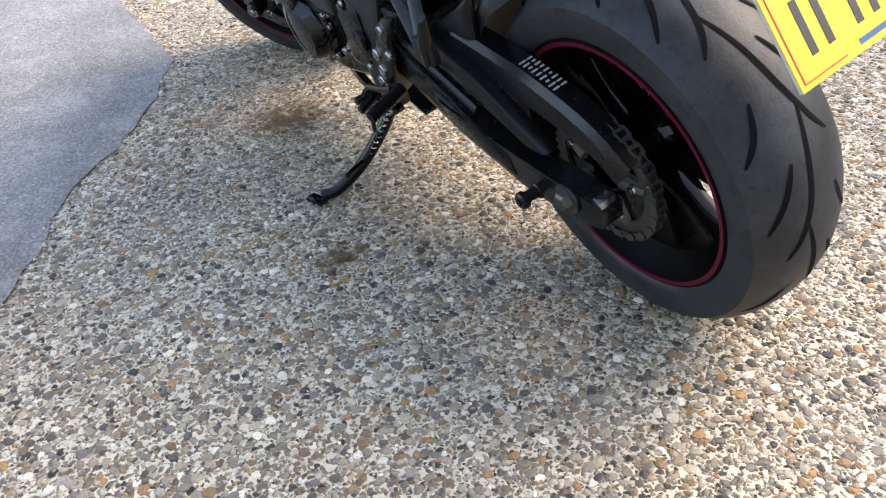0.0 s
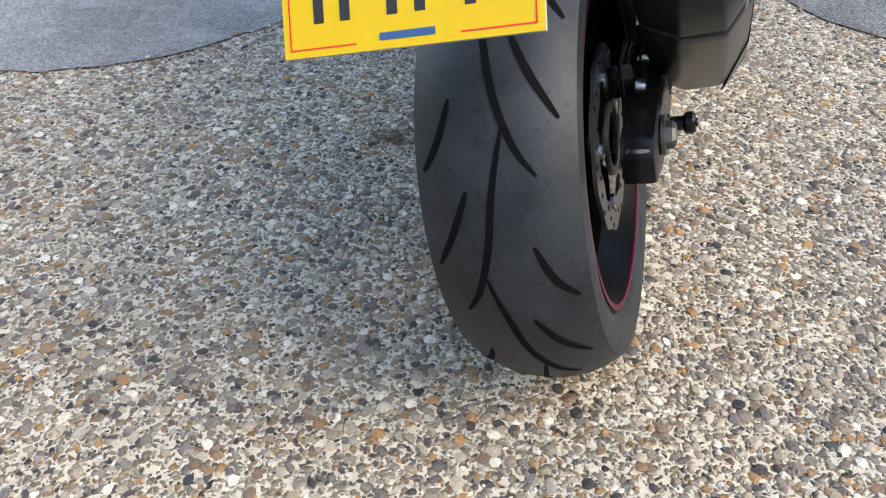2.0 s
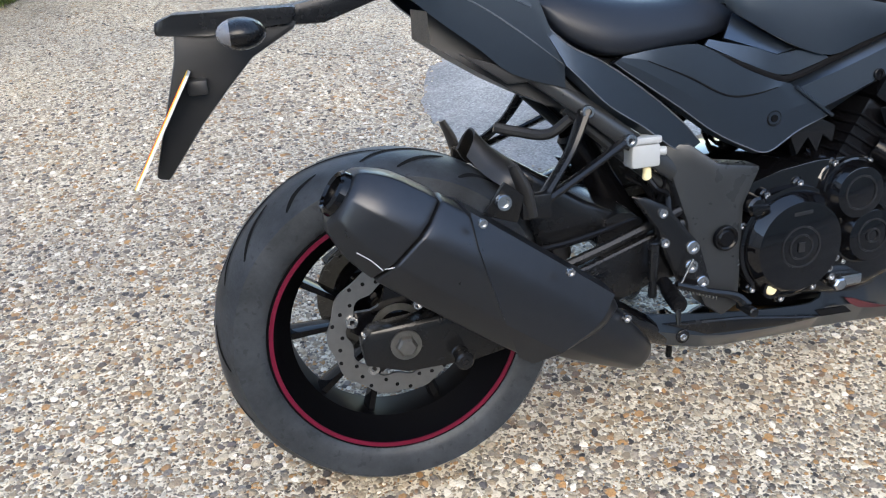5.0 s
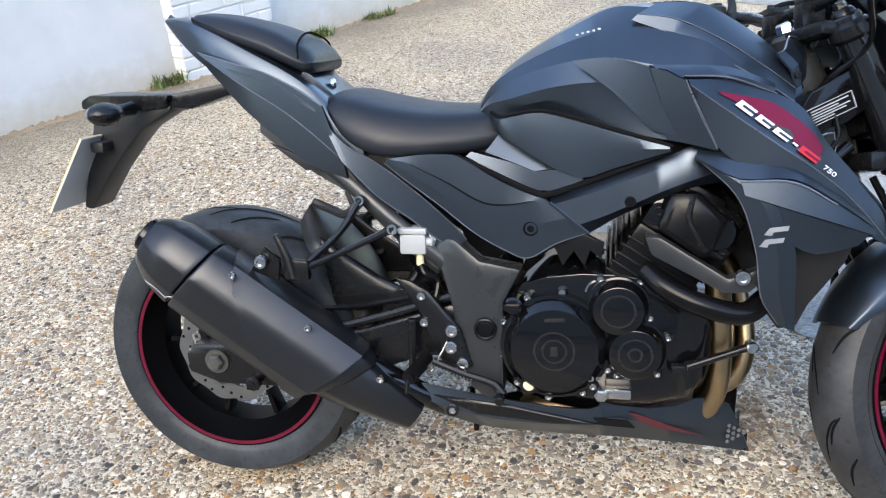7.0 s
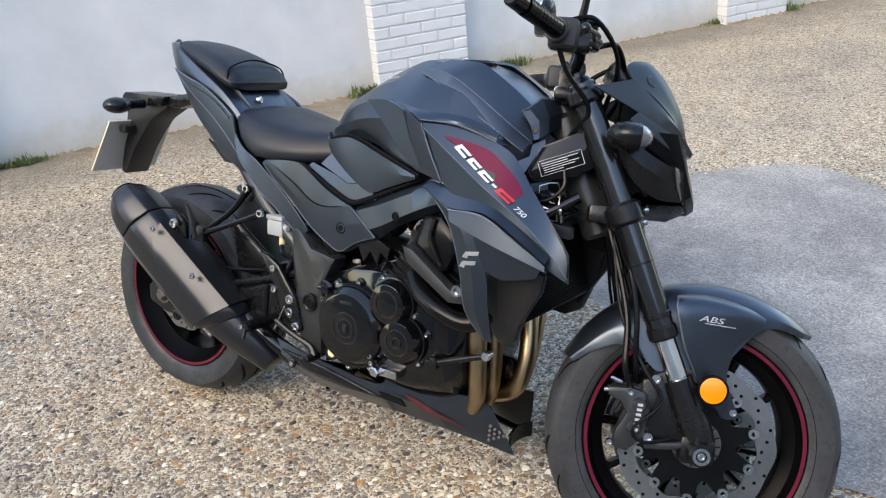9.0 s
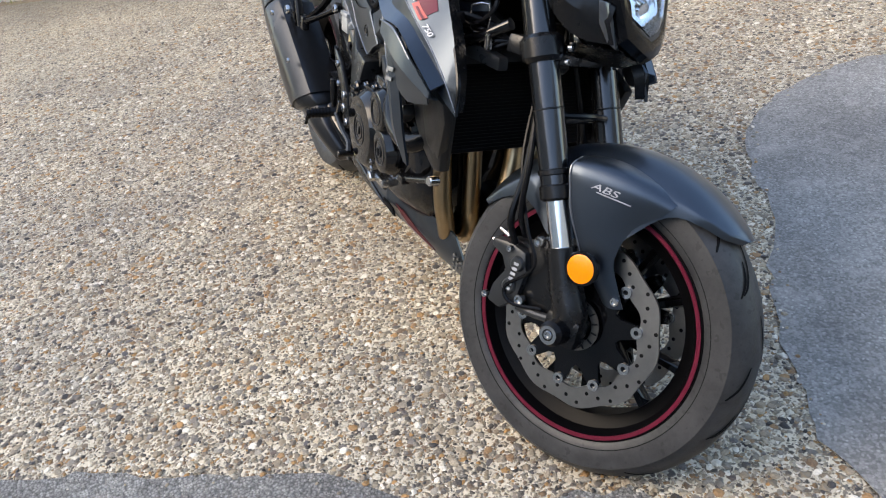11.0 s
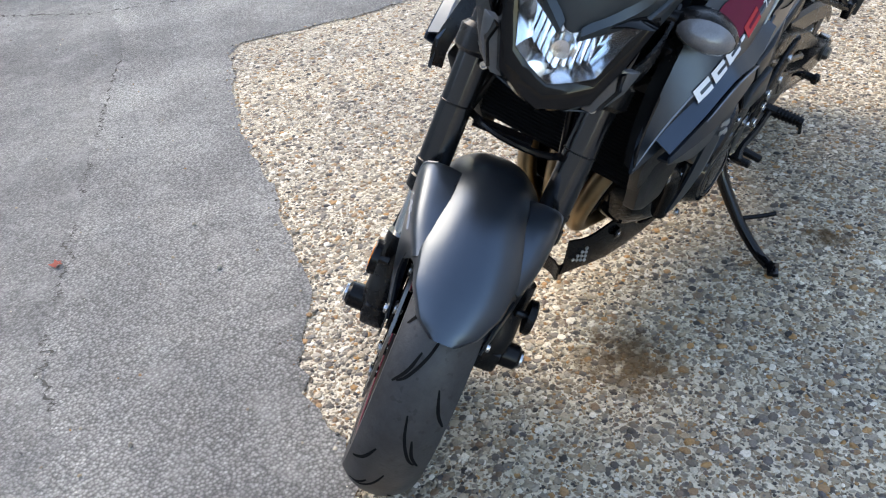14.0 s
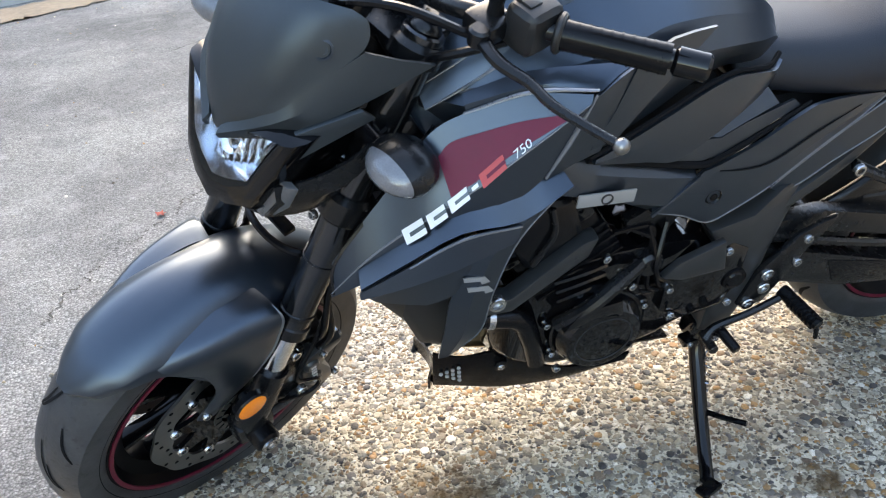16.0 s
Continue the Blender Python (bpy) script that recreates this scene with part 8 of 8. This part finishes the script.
def cockpit():
    """What shows between tank, shrouds and fork."""
    part("ignition", moved(join(rod((1.165, 0, 0.945), (1.155, 0, 0.972), 0.018, 0.017, 20)), TURN), CHROME, bike, "chrome ignition lock")
    spar = [(1.099, 0.130, 0.791), (1.129, 0.120, 0.849), (1.195, 0.085, 0.883), (1.214, 0.080, 0.870), (1.228, 0.078, 0.814), (1.197, 0.090, 0.793), (1.106, 0.135, 0.770), (1.060, 0.150, 0.775)]
    air = plate("spar_cover", spar, 0.12, 0.03, GLOSS, bike, -1, 0.005, 0.0, "gloss black frame spar with a white-printed label")
    lm = basis((1.1674, -0.1019, 0.8188), (0.862, 0.356, 0.361), (-0.371, -0.041, 0.928))
    for x0, y0, x1, y1 in ((-0.036, 0.0157, 0.036, 0.0165), (-0.036, -0.0165, 0.036, -0.0157), (-0.036, -0.0165, -0.0352, 0.0165), (0.0352, -0.0165, 0.036, 0.0165), (-0.030, 0.0090, 0.029, 0.0108), (-0.030, 0.0038, 0.012, 0.0054), (-0.030, -0.0012, 0.029, 0.0004), (-0.030, -0.0062, 0.022, -0.0046), (-0.030, -0.0112, 0.002, -0.0098)):
        part("label_bar", moved(slab([(x * 1.25, y * 0.93, 0.0030) for x, y in ((x0, y0), (x1, y0), (x1, y1), (x0, y1))], (0, 0, -0.004), 0), lm), GREYTXT, air)
    plate("spar_cover", spar, 0.12, 0.03, GLOSS, bike, 1, 0.005, 0.0)
    for side in (-1, 1):
        # folded nose panel in front of the tank cover
        horn = sheet("tank_nose_panel", [[(1.073, 0.106, 0.914), (1.086, 0.098, 0.919), (1.097, 0.070, 0.939), (1.118, 0.045, 0.936)], [(1.098, 0.110, 0.886), (1.110, 0.098, 0.896), (1.122, 0.076, 0.904), (1.132, 0.045, 0.912)], [(1.108, 0.110, 0.858), (1.116, 0.104, 0.862), (1.126, 0.085, 0.872), (1.134, 0.050, 0.884)]], MATT, bike, side, 0.005, 1, 1, "", None, 10)
        bead([(1.073, 0.107, 0.915), (1.086, 0.099, 0.921), (1.097, 0.070, 0.941), (1.118, 0.045, 0.938)], side, horn, 0.0018)
        bolt(horn, (1.108, side * 0.108, 0.878), (0.3, side, 0.2), 0.006, 0.003, CABLE)
        part("frame_tube", tube([(1.085, side * 0.150, 0.690), (1.150, side * 0.125, 0.715), (1.205, side * 0.085, 0.752)], 0.0115, 12), ENGINE, bike, "gloss black frame tube")
        part("hose_loop", tube([(1.095, side * 0.140, 0.752), (1.150, side * 0.132, 0.742), (1.180, side * 0.110, 0.770), (1.176, side * 0.100, 0.806)], 0.0045, 8), CABLE, bike)
        clip = [(1.140, side * 0.134, 0.772), (1.172, side * 0.116, 0.780), (1.176, side * 0.116, 0.736), (1.146, side * 0.134, 0.730), (1.140, side * 0.134, 0.772)]
        part("wire_clip", tube(clip, 0.0016, 5, 2), ZINC, bike)
    for s in (-1, 1):
        part("wiring_loom", join(*[tube([(1.06, s * 0.15, 0.745 - 0.014 * k), (1.12, s * (0.15 - 0.012 * k), 0.755 - 0.012 * k), (1.165, s * 0.11, 0.745 - 0.015 * k), (1.195, s * 0.07, 0.72)], 0.0065 - 0.0008 * k, 8) for k in range(4)]), CABLE, bike)
        part("connector", box(1.135, s * 0.160, 0.752, 0.035, 0.018, 0.022, 0.003), CABLE, bike)
        part("fan_bracket", slab([(1.06, s * 0.17, 0.725), (1.20, s * 0.10, 0.69), (1.20, s * 0.10, 0.665), (1.06, s * 0.17, 0.69)], (0, -s * 0.02, 0), 0.004), FRAME, bike)
        part("clip", box(1.18, s * 0.115, 0.715, 0.012, 0.012, 0.03, 0.003), ZINC, bike)
    part("tank_nose", hull_box([(1.04, 0.93, 0.80, 0.10), (1.09, 0.895, 0.80, 0.085), (1.13, 0.855, 0.80, 0.06)]), SATIN, bike)
    part("radiator_shroud", slab([(1.06, -0.13, 0.655), (1.10, -0.13, 0.65), (1.10, 0.13, 0.65), (1.06, 0.13, 0.655)], (0, 0, -0.02), 0.006), CABLE, bike)


front_end()
# ---- older asphalt, cracks and litter ----
OLD_EDGE = spline([(1.97, -0.55), (1.80, -0.90), (1.61, -1.14), (1.40, -1.41), (1.15, -1.74), (0.9, -2.07), (0.57, -2.45), (0.2, -3.1), (-0.3, -4.2)], 4)
flat_sheet("asphalt_patch", OLD_EDGE + [(-1.5, -7), (-6, -16), (24, -28), (28, -8), (6, -0.9), (2.6, -0.4)], 0.0048, OLD_ASPHALT, "faded pale old asphalt beyond a long crack", "asphalt", 0.022, 6)
CRACK = material("crack_dirt", (0.055, 0.050, 0.043), 0.95, var=0.3, scale=60)


def crack(points, width, z, label, seed):
    """A ragged dark joint lying in the ground."""
    rng = random.Random(seed)
    line = spline([(x + rng.uniform(-0.012, 0.012), y + rng.uniform(-0.012, 0.012), 0) for x, y in spline(points, 3)], 9)
    bm = bmesh.new()
    verts = []
    for i, p in enumerate(line):
        q, r = line[min(i + 1, len(line) - 1)], line[max(i - 1, 0)]
        d = Vector((q[0] - r[0], q[1] - r[1], 0)).normalized()
        n = Vector((-d.y, d.x, 0))
        w, s = width * max(0.0, rng.uniform(-0.5, 1.0)), rng.uniform(-1, 1) * width * 0.8
        c = Vector((p[0], p[1], z)) + n * s
        verts += [c - n * w / 2, c + n * w / 2]
    put(bm, verts, [(2 * i, 2 * i + 1, 2 * i + 3, 2 * i + 2) for i in range(len(line) - 1)])
    ob = part("ground_crack", bm, CRACK)
    return tagged(ob, label, "crack", kind="structure")


crack([(-0.25, 2.7), (0.05, 2.45), (0.37, 2.24), (0.61, 2.07)], 0.022, 0.003, "dark weathered crack across the pebbled concrete", 1)
crack([(-0.25, 2.7), (-0.9, 3.3), (-1.4, 3.75)], 0.016, 0.003, "dark weathered crack across the pebbled concrete", 8)
crack([(-2.34, 0.64), (-2.2, 0.72), (-2.07, 0.77)], 0.010, 0.003, "short dark crack beside the wall foot", 2)
for k, run in enumerate(([(1.88, -0.73), (1.80, -0.90), (1.74, -0.98)], [(1.66, -1.08), (1.61, -1.14), (1.50, -1.28), (1.43, -1.37)], [(1.33, -1.50), (1.24, -1.62), (1.20, -1.67)], [(1.08, -1.83), (0.9, -2.07), (0.57, -2.45)])):
    crack(run, 0.013, 0.0053, "broken crack between two layers of asphalt", 3 + 7 * k)
crack([(0.58, -3.5), (0.3, -3.05), (-0.13, -2.7)], 0.02, 0.0053, "dark open seam in the worn asphalt", 4)
crack([(-0.13, -2.7), (-0.5, -2.55), (-0.9, -2.62)], 0.016, 0.006, "dark open seam in the worn asphalt", 5)
crack([(1.5, -3.0), (1.1, -3.3), (0.75, -3.75)], 0.014, 0.0053, "fine crack in the faded asphalt", 6)

LEFT_AREA = [(x, y) for x, y in LEFT_EDGE] + [(3.2, 1.7), (5.5, 0.9), (5.0, 0.3), (2.6, 0.24)]
RIGHT_AREA = [(x, y) for x, y in RIGHT_EDGE] + [(2.6, -0.05), (6, -0.6), (30, -8), (30, -30), (-12, -30), (-8, -12)]


def within(px, py, ring):
    """Which of the places lie inside a ring."""
    hit = np.zeros(len(px), bool)
    for (x0, y0), (x1, y1) in zip(ring, ring[1:] + ring[:1]):
        cross = (y0 > py) != (y1 > py)
        hit ^= cross & (px < (x1 - x0) * (py - y0) / ((y1 - y0) or 1e-9) + x0)
    return hit


def domes(name, px, py, pz, rad, high, mat, label, category, seg, rng, flint=False):
    """Many small stones in one mesh. flint: broken ones with sloping tops and sharp edges."""
    n = len(px)
    tilt = rng.uniform(-0.9, 0.9, n)
    turn, squash = rng.uniform(0, 6.283, n), rng.uniform(0.6, 1.0, n)
    levels = ((1.0, -0.25), (0.86, 0.55), (0.45, 0.95))
    co = np.zeros((n, seg * 3 + 1, 3))
    for lv, (s, z) in enumerate(levels):
        for k in range(seg):
            a = 2 * math.pi * k / seg
            lump = rng.uniform(0.78, 1.12, n)
            u, w = rad * s * lump * math.cos(a), rad * s * squash * lump * math.sin(a)
            co[:, lv * seg + k, 0] = px + u * np.cos(turn) - w * np.sin(turn)
            co[:, lv * seg + k, 1] = py + u * np.sin(turn) + w * np.cos(turn)
            slope = tilt * math.cos(a - 0.8) * s if flint else 0.0
            co[:, lv * seg + k, 2] = pz + high * (z + slope * max(z, 0)) * rng.uniform(0.8, 1.15, n)
    co[:, seg * 3] = np.stack([px, py, pz + high], 1)
    tri = []
    for k in range(seg):
        j = (k + 1) % seg
        for lv in (0, 1):
            a, b, c, d = lv * seg + k, lv * seg + j, (lv + 1) * seg + j, (lv + 1) * seg + k
            tri += [(a, b, c), (a, c, d)]
        tri.append((2 * seg + k, 2 * seg + j, 3 * seg))
    tri = np.array(tri)
    faces = (tri[None] + (np.arange(n) * (seg * 3 + 1))[:, None, None]).reshape(-1)
    me = bpy.data.meshes.new(name)
    me.vertices.add(n * (seg * 3 + 1))
    me.vertices.foreach_set("co", co.reshape(-1))
    count = len(faces) // 3
    me.loops.add(len(faces))
    me.loops.foreach_set("vertex_index", faces.astype(np.int32))
    me.polygons.add(count)
    me.polygons.foreach_set("loop_start", np.arange(0, count * 3, 3, dtype=np.int32))
    me.polygons.foreach_set("use_smooth", np.full(count, not flint))
    me.update()
    me.validate()
    me.materials.append(mat)
    return tagged(new(name, me), label, category, kind="stuff")


def scatter(step, keep, reach, rng):
    """Jittered places round the standing bike, thinning out with distance and leaving the asphalt free."""
    gx, gy = np.meshgrid(np.arange(-3.0, 4.0, step), np.arange(-3.2, 3.2, step * 0.866))
    gx[1::2] += step / 2
    px, py = gx.reshape(-1) + rng.uniform(-0.42, 0.42, gx.size) * step, gy.reshape(-1) + rng.uniform(-0.42, 0.42, gx.size) * step
    away = np.hypot(px - np.clip(px, 0, 1.45), py)
    ok = rng.uniform(0, 1, len(px)) < keep * np.clip((reach - away) / 0.5, 0, 1)
    ok &= ~within(px, py, LEFT_AREA) & ~within(px, py, RIGHT_AREA)
    return px[ok], py[ok]


RNG = np.random.default_rng(5)
px, py = scatter(0.0200, 0.50, 2.5, RNG)
rad = 0.0200 * RNG.uniform(0.22, 0.62, len(px))
domes("large_pebbles", px, py, 0.0, rad, rad * RNG.uniform(0.15, 0.40, len(px)), PEBBLES, "mixed brown, grey and white pebbles bedded in the concrete", "pebbles", 7, RNG, True)
px, py = scatter(0.0105, 0.30, 1.45, RNG)
rad = 0.0105 * RNG.uniform(0.28, 0.55, len(px))
domes("small_pebbles", px, py, 0.0, rad, rad * RNG.uniform(0.25, 0.6, len(px)), PEBBLES, "small mixed pebbles between the larger ones", "pebbles", 5, RNG, True)
# loose stones on the asphalt
px, py = RNG.uniform(0.6, 3.2, 260), RNG.uniform(-4.2, -0.2, 260)
ok = within(px, py, RIGHT_AREA)
px, py = px[ok], py[ok]
rad = RNG.uniform(0.0025, 0.008, len(px)) * RNG.uniform(0.5, 1, len(px))
domes("loose_stones", px, py, 0.008, rad, rad * 0.8, PEBBLES, "small loose stones lying on the asphalt", "stones", 6, RNG)

# crumbs and pebbles lying over the ragged edges of the asphalt
crumb = [(x + RNG.normal(0, 0.016), y + RNG.normal(0, 0.016)) for line in (LEFT_EDGE, RIGHT_EDGE) for (x0, y0), (x1, y1) in zip([q[:2] for q in line], [q[:2] for q in line[1:]]) for f in RNG.uniform(0, 1, max(2, int(70 * math.hypot(x1 - x0, y1 - y0))))
         for x, y in [(x0 + (x1 - x0) * f, y0 + (y1 - y0) * f)]]
px, py = np.array([q[0] for q in crumb]), np.array([q[1] for q in crumb])
rad = RNG.uniform(0.003, 0.0095, len(px)) * RNG.uniform(0.5, 1, len(px))
domes("edge_crumbs", px, py, 0.004, rad, rad * 0.5, PEBBLES, "pebbles and crumbs along the broken asphalt edge", "pebbles", 6, RNG, True)

# ---- painted brick pillars ----
PILLAR_W, PILLAR_D, COURSE = 0.70, 0.10, 0.075
BRICK_PAINT = material("painted_brick", (0.525, 0.545, 0.56), 0.62, var=0.06, scale=9, bump=0.6, bump_scale=160, spec=0.4)


def brick_mesh(length, depth):
    bm = box(0, 0, 0, length, depth, COURSE - 0.009, 0.0045, segments=1)
    rng = random.Random(int(length * 1000))
    for v in bm.verts:
        v.co += Vector((rng.uniform(-1, 1), rng.uniform(-1, 1), rng.uniform(-1, 1))) * 0.0012
    me = bpy.data.meshes.new("brick")
    bm.to_mesh(me)
    bm.free()
    me.materials.append(BRICK_PAINT)
    return me


FULL, HALF = brick_mesh(0.2225, PILLAR_D + 0.008), brick_mesh(0.106, PILLAR_D + 0.008)
for number, start in enumerate(PILLARS):
    bm = box(start + PILLAR_W / 2, -PILLAR_D / 2 - 0.0025, 1.35, PILLAR_W - 0.012, PILLAR_D, 2.7, 0.0)
    pillar = tagged(part("wall_pillar", moved(bm, WALL_AT), WALL), "white-painted brick pillar standing proud of the wall", "pillar", kind="structure")
    rng = random.Random(30 + number)
    rest = bmesh.new()
    for row in range(36):
        z = COURSE * (row + 0.5) - 0.01
        cells = [(0.1115, FULL), (0.35, FULL), (0.5885, FULL)] if row % 2 == 0 else [(0.053, HALF), (0.2315, FULL), (0.4685, FULL), (0.647, HALF)]
        for x, me in cells:
            m = WALL_AT @ Matrix.Translation((start + x, -PILLAR_D / 2 - 0.004 + rng.uniform(-0.0012, 0.0012), z)) @ Matrix.Rotation(rng.uniform(-0.006, 0.006), 4, "Y")
            if row < 22 and number < 3:
                ob = new("brick", me)
                ob.parent = pillar
                ob.matrix_world = m
            else:
                rest.from_mesh(me)
                rest.verts.ensure_lookup_table()
                for v in rest.verts[len(rest.verts) - len(me.vertices):]:
                    v.co = m @ v.co
    ob = part("upper_bricks", rest, BRICK_PAINT, pillar)
    tagged(ob, kind="stuff")

# ---- dirt, moss and weeds along the foot of the wall ----
rng = random.Random(11)


def foot_line(x):
    """How far the wall's face stands out at a place along it."""
    return -PILLAR_D - 0.008 if any(s <= x <= s + PILLAR_W for s in PILLARS) else 0.0


verts, faces = [], []
for i in range(700):
    x = -4.5 + i * 0.0215
    y0 = foot_line(x)
    w, h = 0.035 + 0.05 * rng.random() * rng.random(), 0.006 + 0.02 * rng.random() ** 2
    verts += [WALL_AT @ Vector((x, y0 + 0.004, h)), WALL_AT @ Vector((x, y0 - w * 0.45, h * 0.7)), WALL_AT @ Vector((x, y0 - w, -0.002))]
    if i:
        a = (i - 1) * 3
        faces += [(a, a + 1, a + 4, a + 3), (a + 1, a + 2, a + 5, a + 4)]
bm = bmesh.new()
put(bm, verts, faces)
tagged(part("dirt_ridge", bm, SOIL), "ragged ridge of dirt and moss along the wall foot", "dirt", kind="stuff")


def weeds(name, places, label, mat):
    """Tufts of bent blades and small leaves in one mesh."""
    verts, faces = [], []
    for x, y, size, count in places:
        for _ in range(count):
            a, lean, ln, w = rng.uniform(0, 6.283), rng.uniform(0.2, 1.2), size * rng.uniform(0.4, 1.0), size * rng.uniform(0.05, 0.16)
            ox, oy = x + rng.gauss(0, size * 0.6), min(y, y + rng.gauss(0, size * 0.25))
            n = len(verts)
            for s in (0.0, 0.5, 1.0):
                r, z = ln * s * s * math.sin(lean), ln * s * math.cos(lean * s)
                for side in (-1, 1):
                    ww = w * (0.5, 1.0, 0.12)[int(s * 2)] * side / 2
                    verts.append(WALL_AT @ Vector((ox + r * math.cos(a) - ww * math.sin(a), min(oy + r * math.sin(a) + ww * math.cos(a), y + 0.0), max(z, 0.002))))
            faces += [(n, n + 1, n + 3, n + 2), (n + 2, n + 3, n + 5, n + 4)]
    bm = bmesh.new()
    put(bm, verts, faces)
    return tagged(part(name, bm, mat), label, "weeds", kind="stuff")


DRY = material("dry_grass", (0.34, 0.27, 0.13), 0.8, var=0.3, scale=20)
places = []
for i in range(260):
    x = rng.uniform(-4, 9)
    places.append((x, foot_line(x) - 0.012, rng.uniform(0.012, 0.04), rng.randint(3, 10)))
for x in (-0.83, -0.05, 0.1, 2.3, 3.08, 3.2, 3.3, 3.42, 4.1, 5.45, 6.25):
    places += [(x + rng.uniform(-0.1, 0.1), foot_line(x) - rng.uniform(0.01, 0.07), rng.uniform(0.04, 0.11), 44) for _ in range(5)]
weeds("wall_weeds", places, "low green weeds growing along the wall foot", WEED)
weeds("dry_grass", [(x, foot_line(x) - 0.02, rng.uniform(0.015, 0.05), rng.randint(2, 6)) for x in (rng.uniform(-4, 9) for _ in range(160))], "dry straw-coloured grass bits along the wall foot", DRY)

# ---- small litter ----
bm = bmesh.new()
ring = [(0.012, 0), (0.02, 0.006), (0.008, 0.01), (0.004, 0.02), (-0.004, 0.011), (-0.016, 0.012), (-0.01, 0.002), (-0.018, -0.008), (-0.005, -0.008), (0.004, -0.02), (0.009, -0.007)]
put(bm, [(0, 0, 0.004)] + [(x, y, 0.002 + 0.006 * ((i * 7) % 5) / 5) for i, (x, y) in enumerate(ring)], [(0, i + 1, (i + 1) % len(ring) + 1) for i in range(len(ring))])
bmesh.ops.solidify(bm, geom=bm.faces[:], thickness=0.0006)
leaf = tagged(part("fallen_leaf", moved(bm, pose(1.58, -1.22, 0.009, 0, 0, 40)), LEAF_RED), "small dry dark red leaf lying on the asphalt", "leaf")

# ---- unseen walls added on two far sides, to darken the bike's reflections ----
UNSEEN_WALL = material("unseen_wall_grey", (0.30, 0.295, 0.285), 0.85, var=0.2, scale=3, bump=0.3, bump_scale=60)
for name, at, size in (("unseen_wall_right", (4, -13.5, 3.5), (34, 0.3, 7.0)), ("unseen_wall_front", (14.5, -1, 3.5), (0.3, 25, 7.0))):
    tagged(part(name, box(*at, *size, 0.0), UNSEEN_WALL), "plain unseen grey wall added to darken reflections", "wall", kind="structure")

# ---- roadside edge with soil and a low kerb ----
flat_sheet("soil_strip", [(3.6, -3.62), (2.42, -4.05), (1.81, -4.27), (0.6, -4.7), (0.5, -5.1), (1.7, -4.66), (2.35, -4.43), (3.6, -3.98)], 0.012, SOIL, "dark strip of soil and litter beside the asphalt", "soil", 0.03, 9)
at = Matrix.Translation((2.1, -4.62, 0)) @ Matrix.Rotation(math.atan2(0.22, 0.61), 4, "Z")
for k in range(-2, 3):
    kerb = tagged(part("roadside_kerb", moved(box(k * 0.915, -0.075, 0.05, 0.905, 0.15, 0.12, 0.012), at), KERB), "weathered grey concrete kerb stone", "kerb", kind="structure")
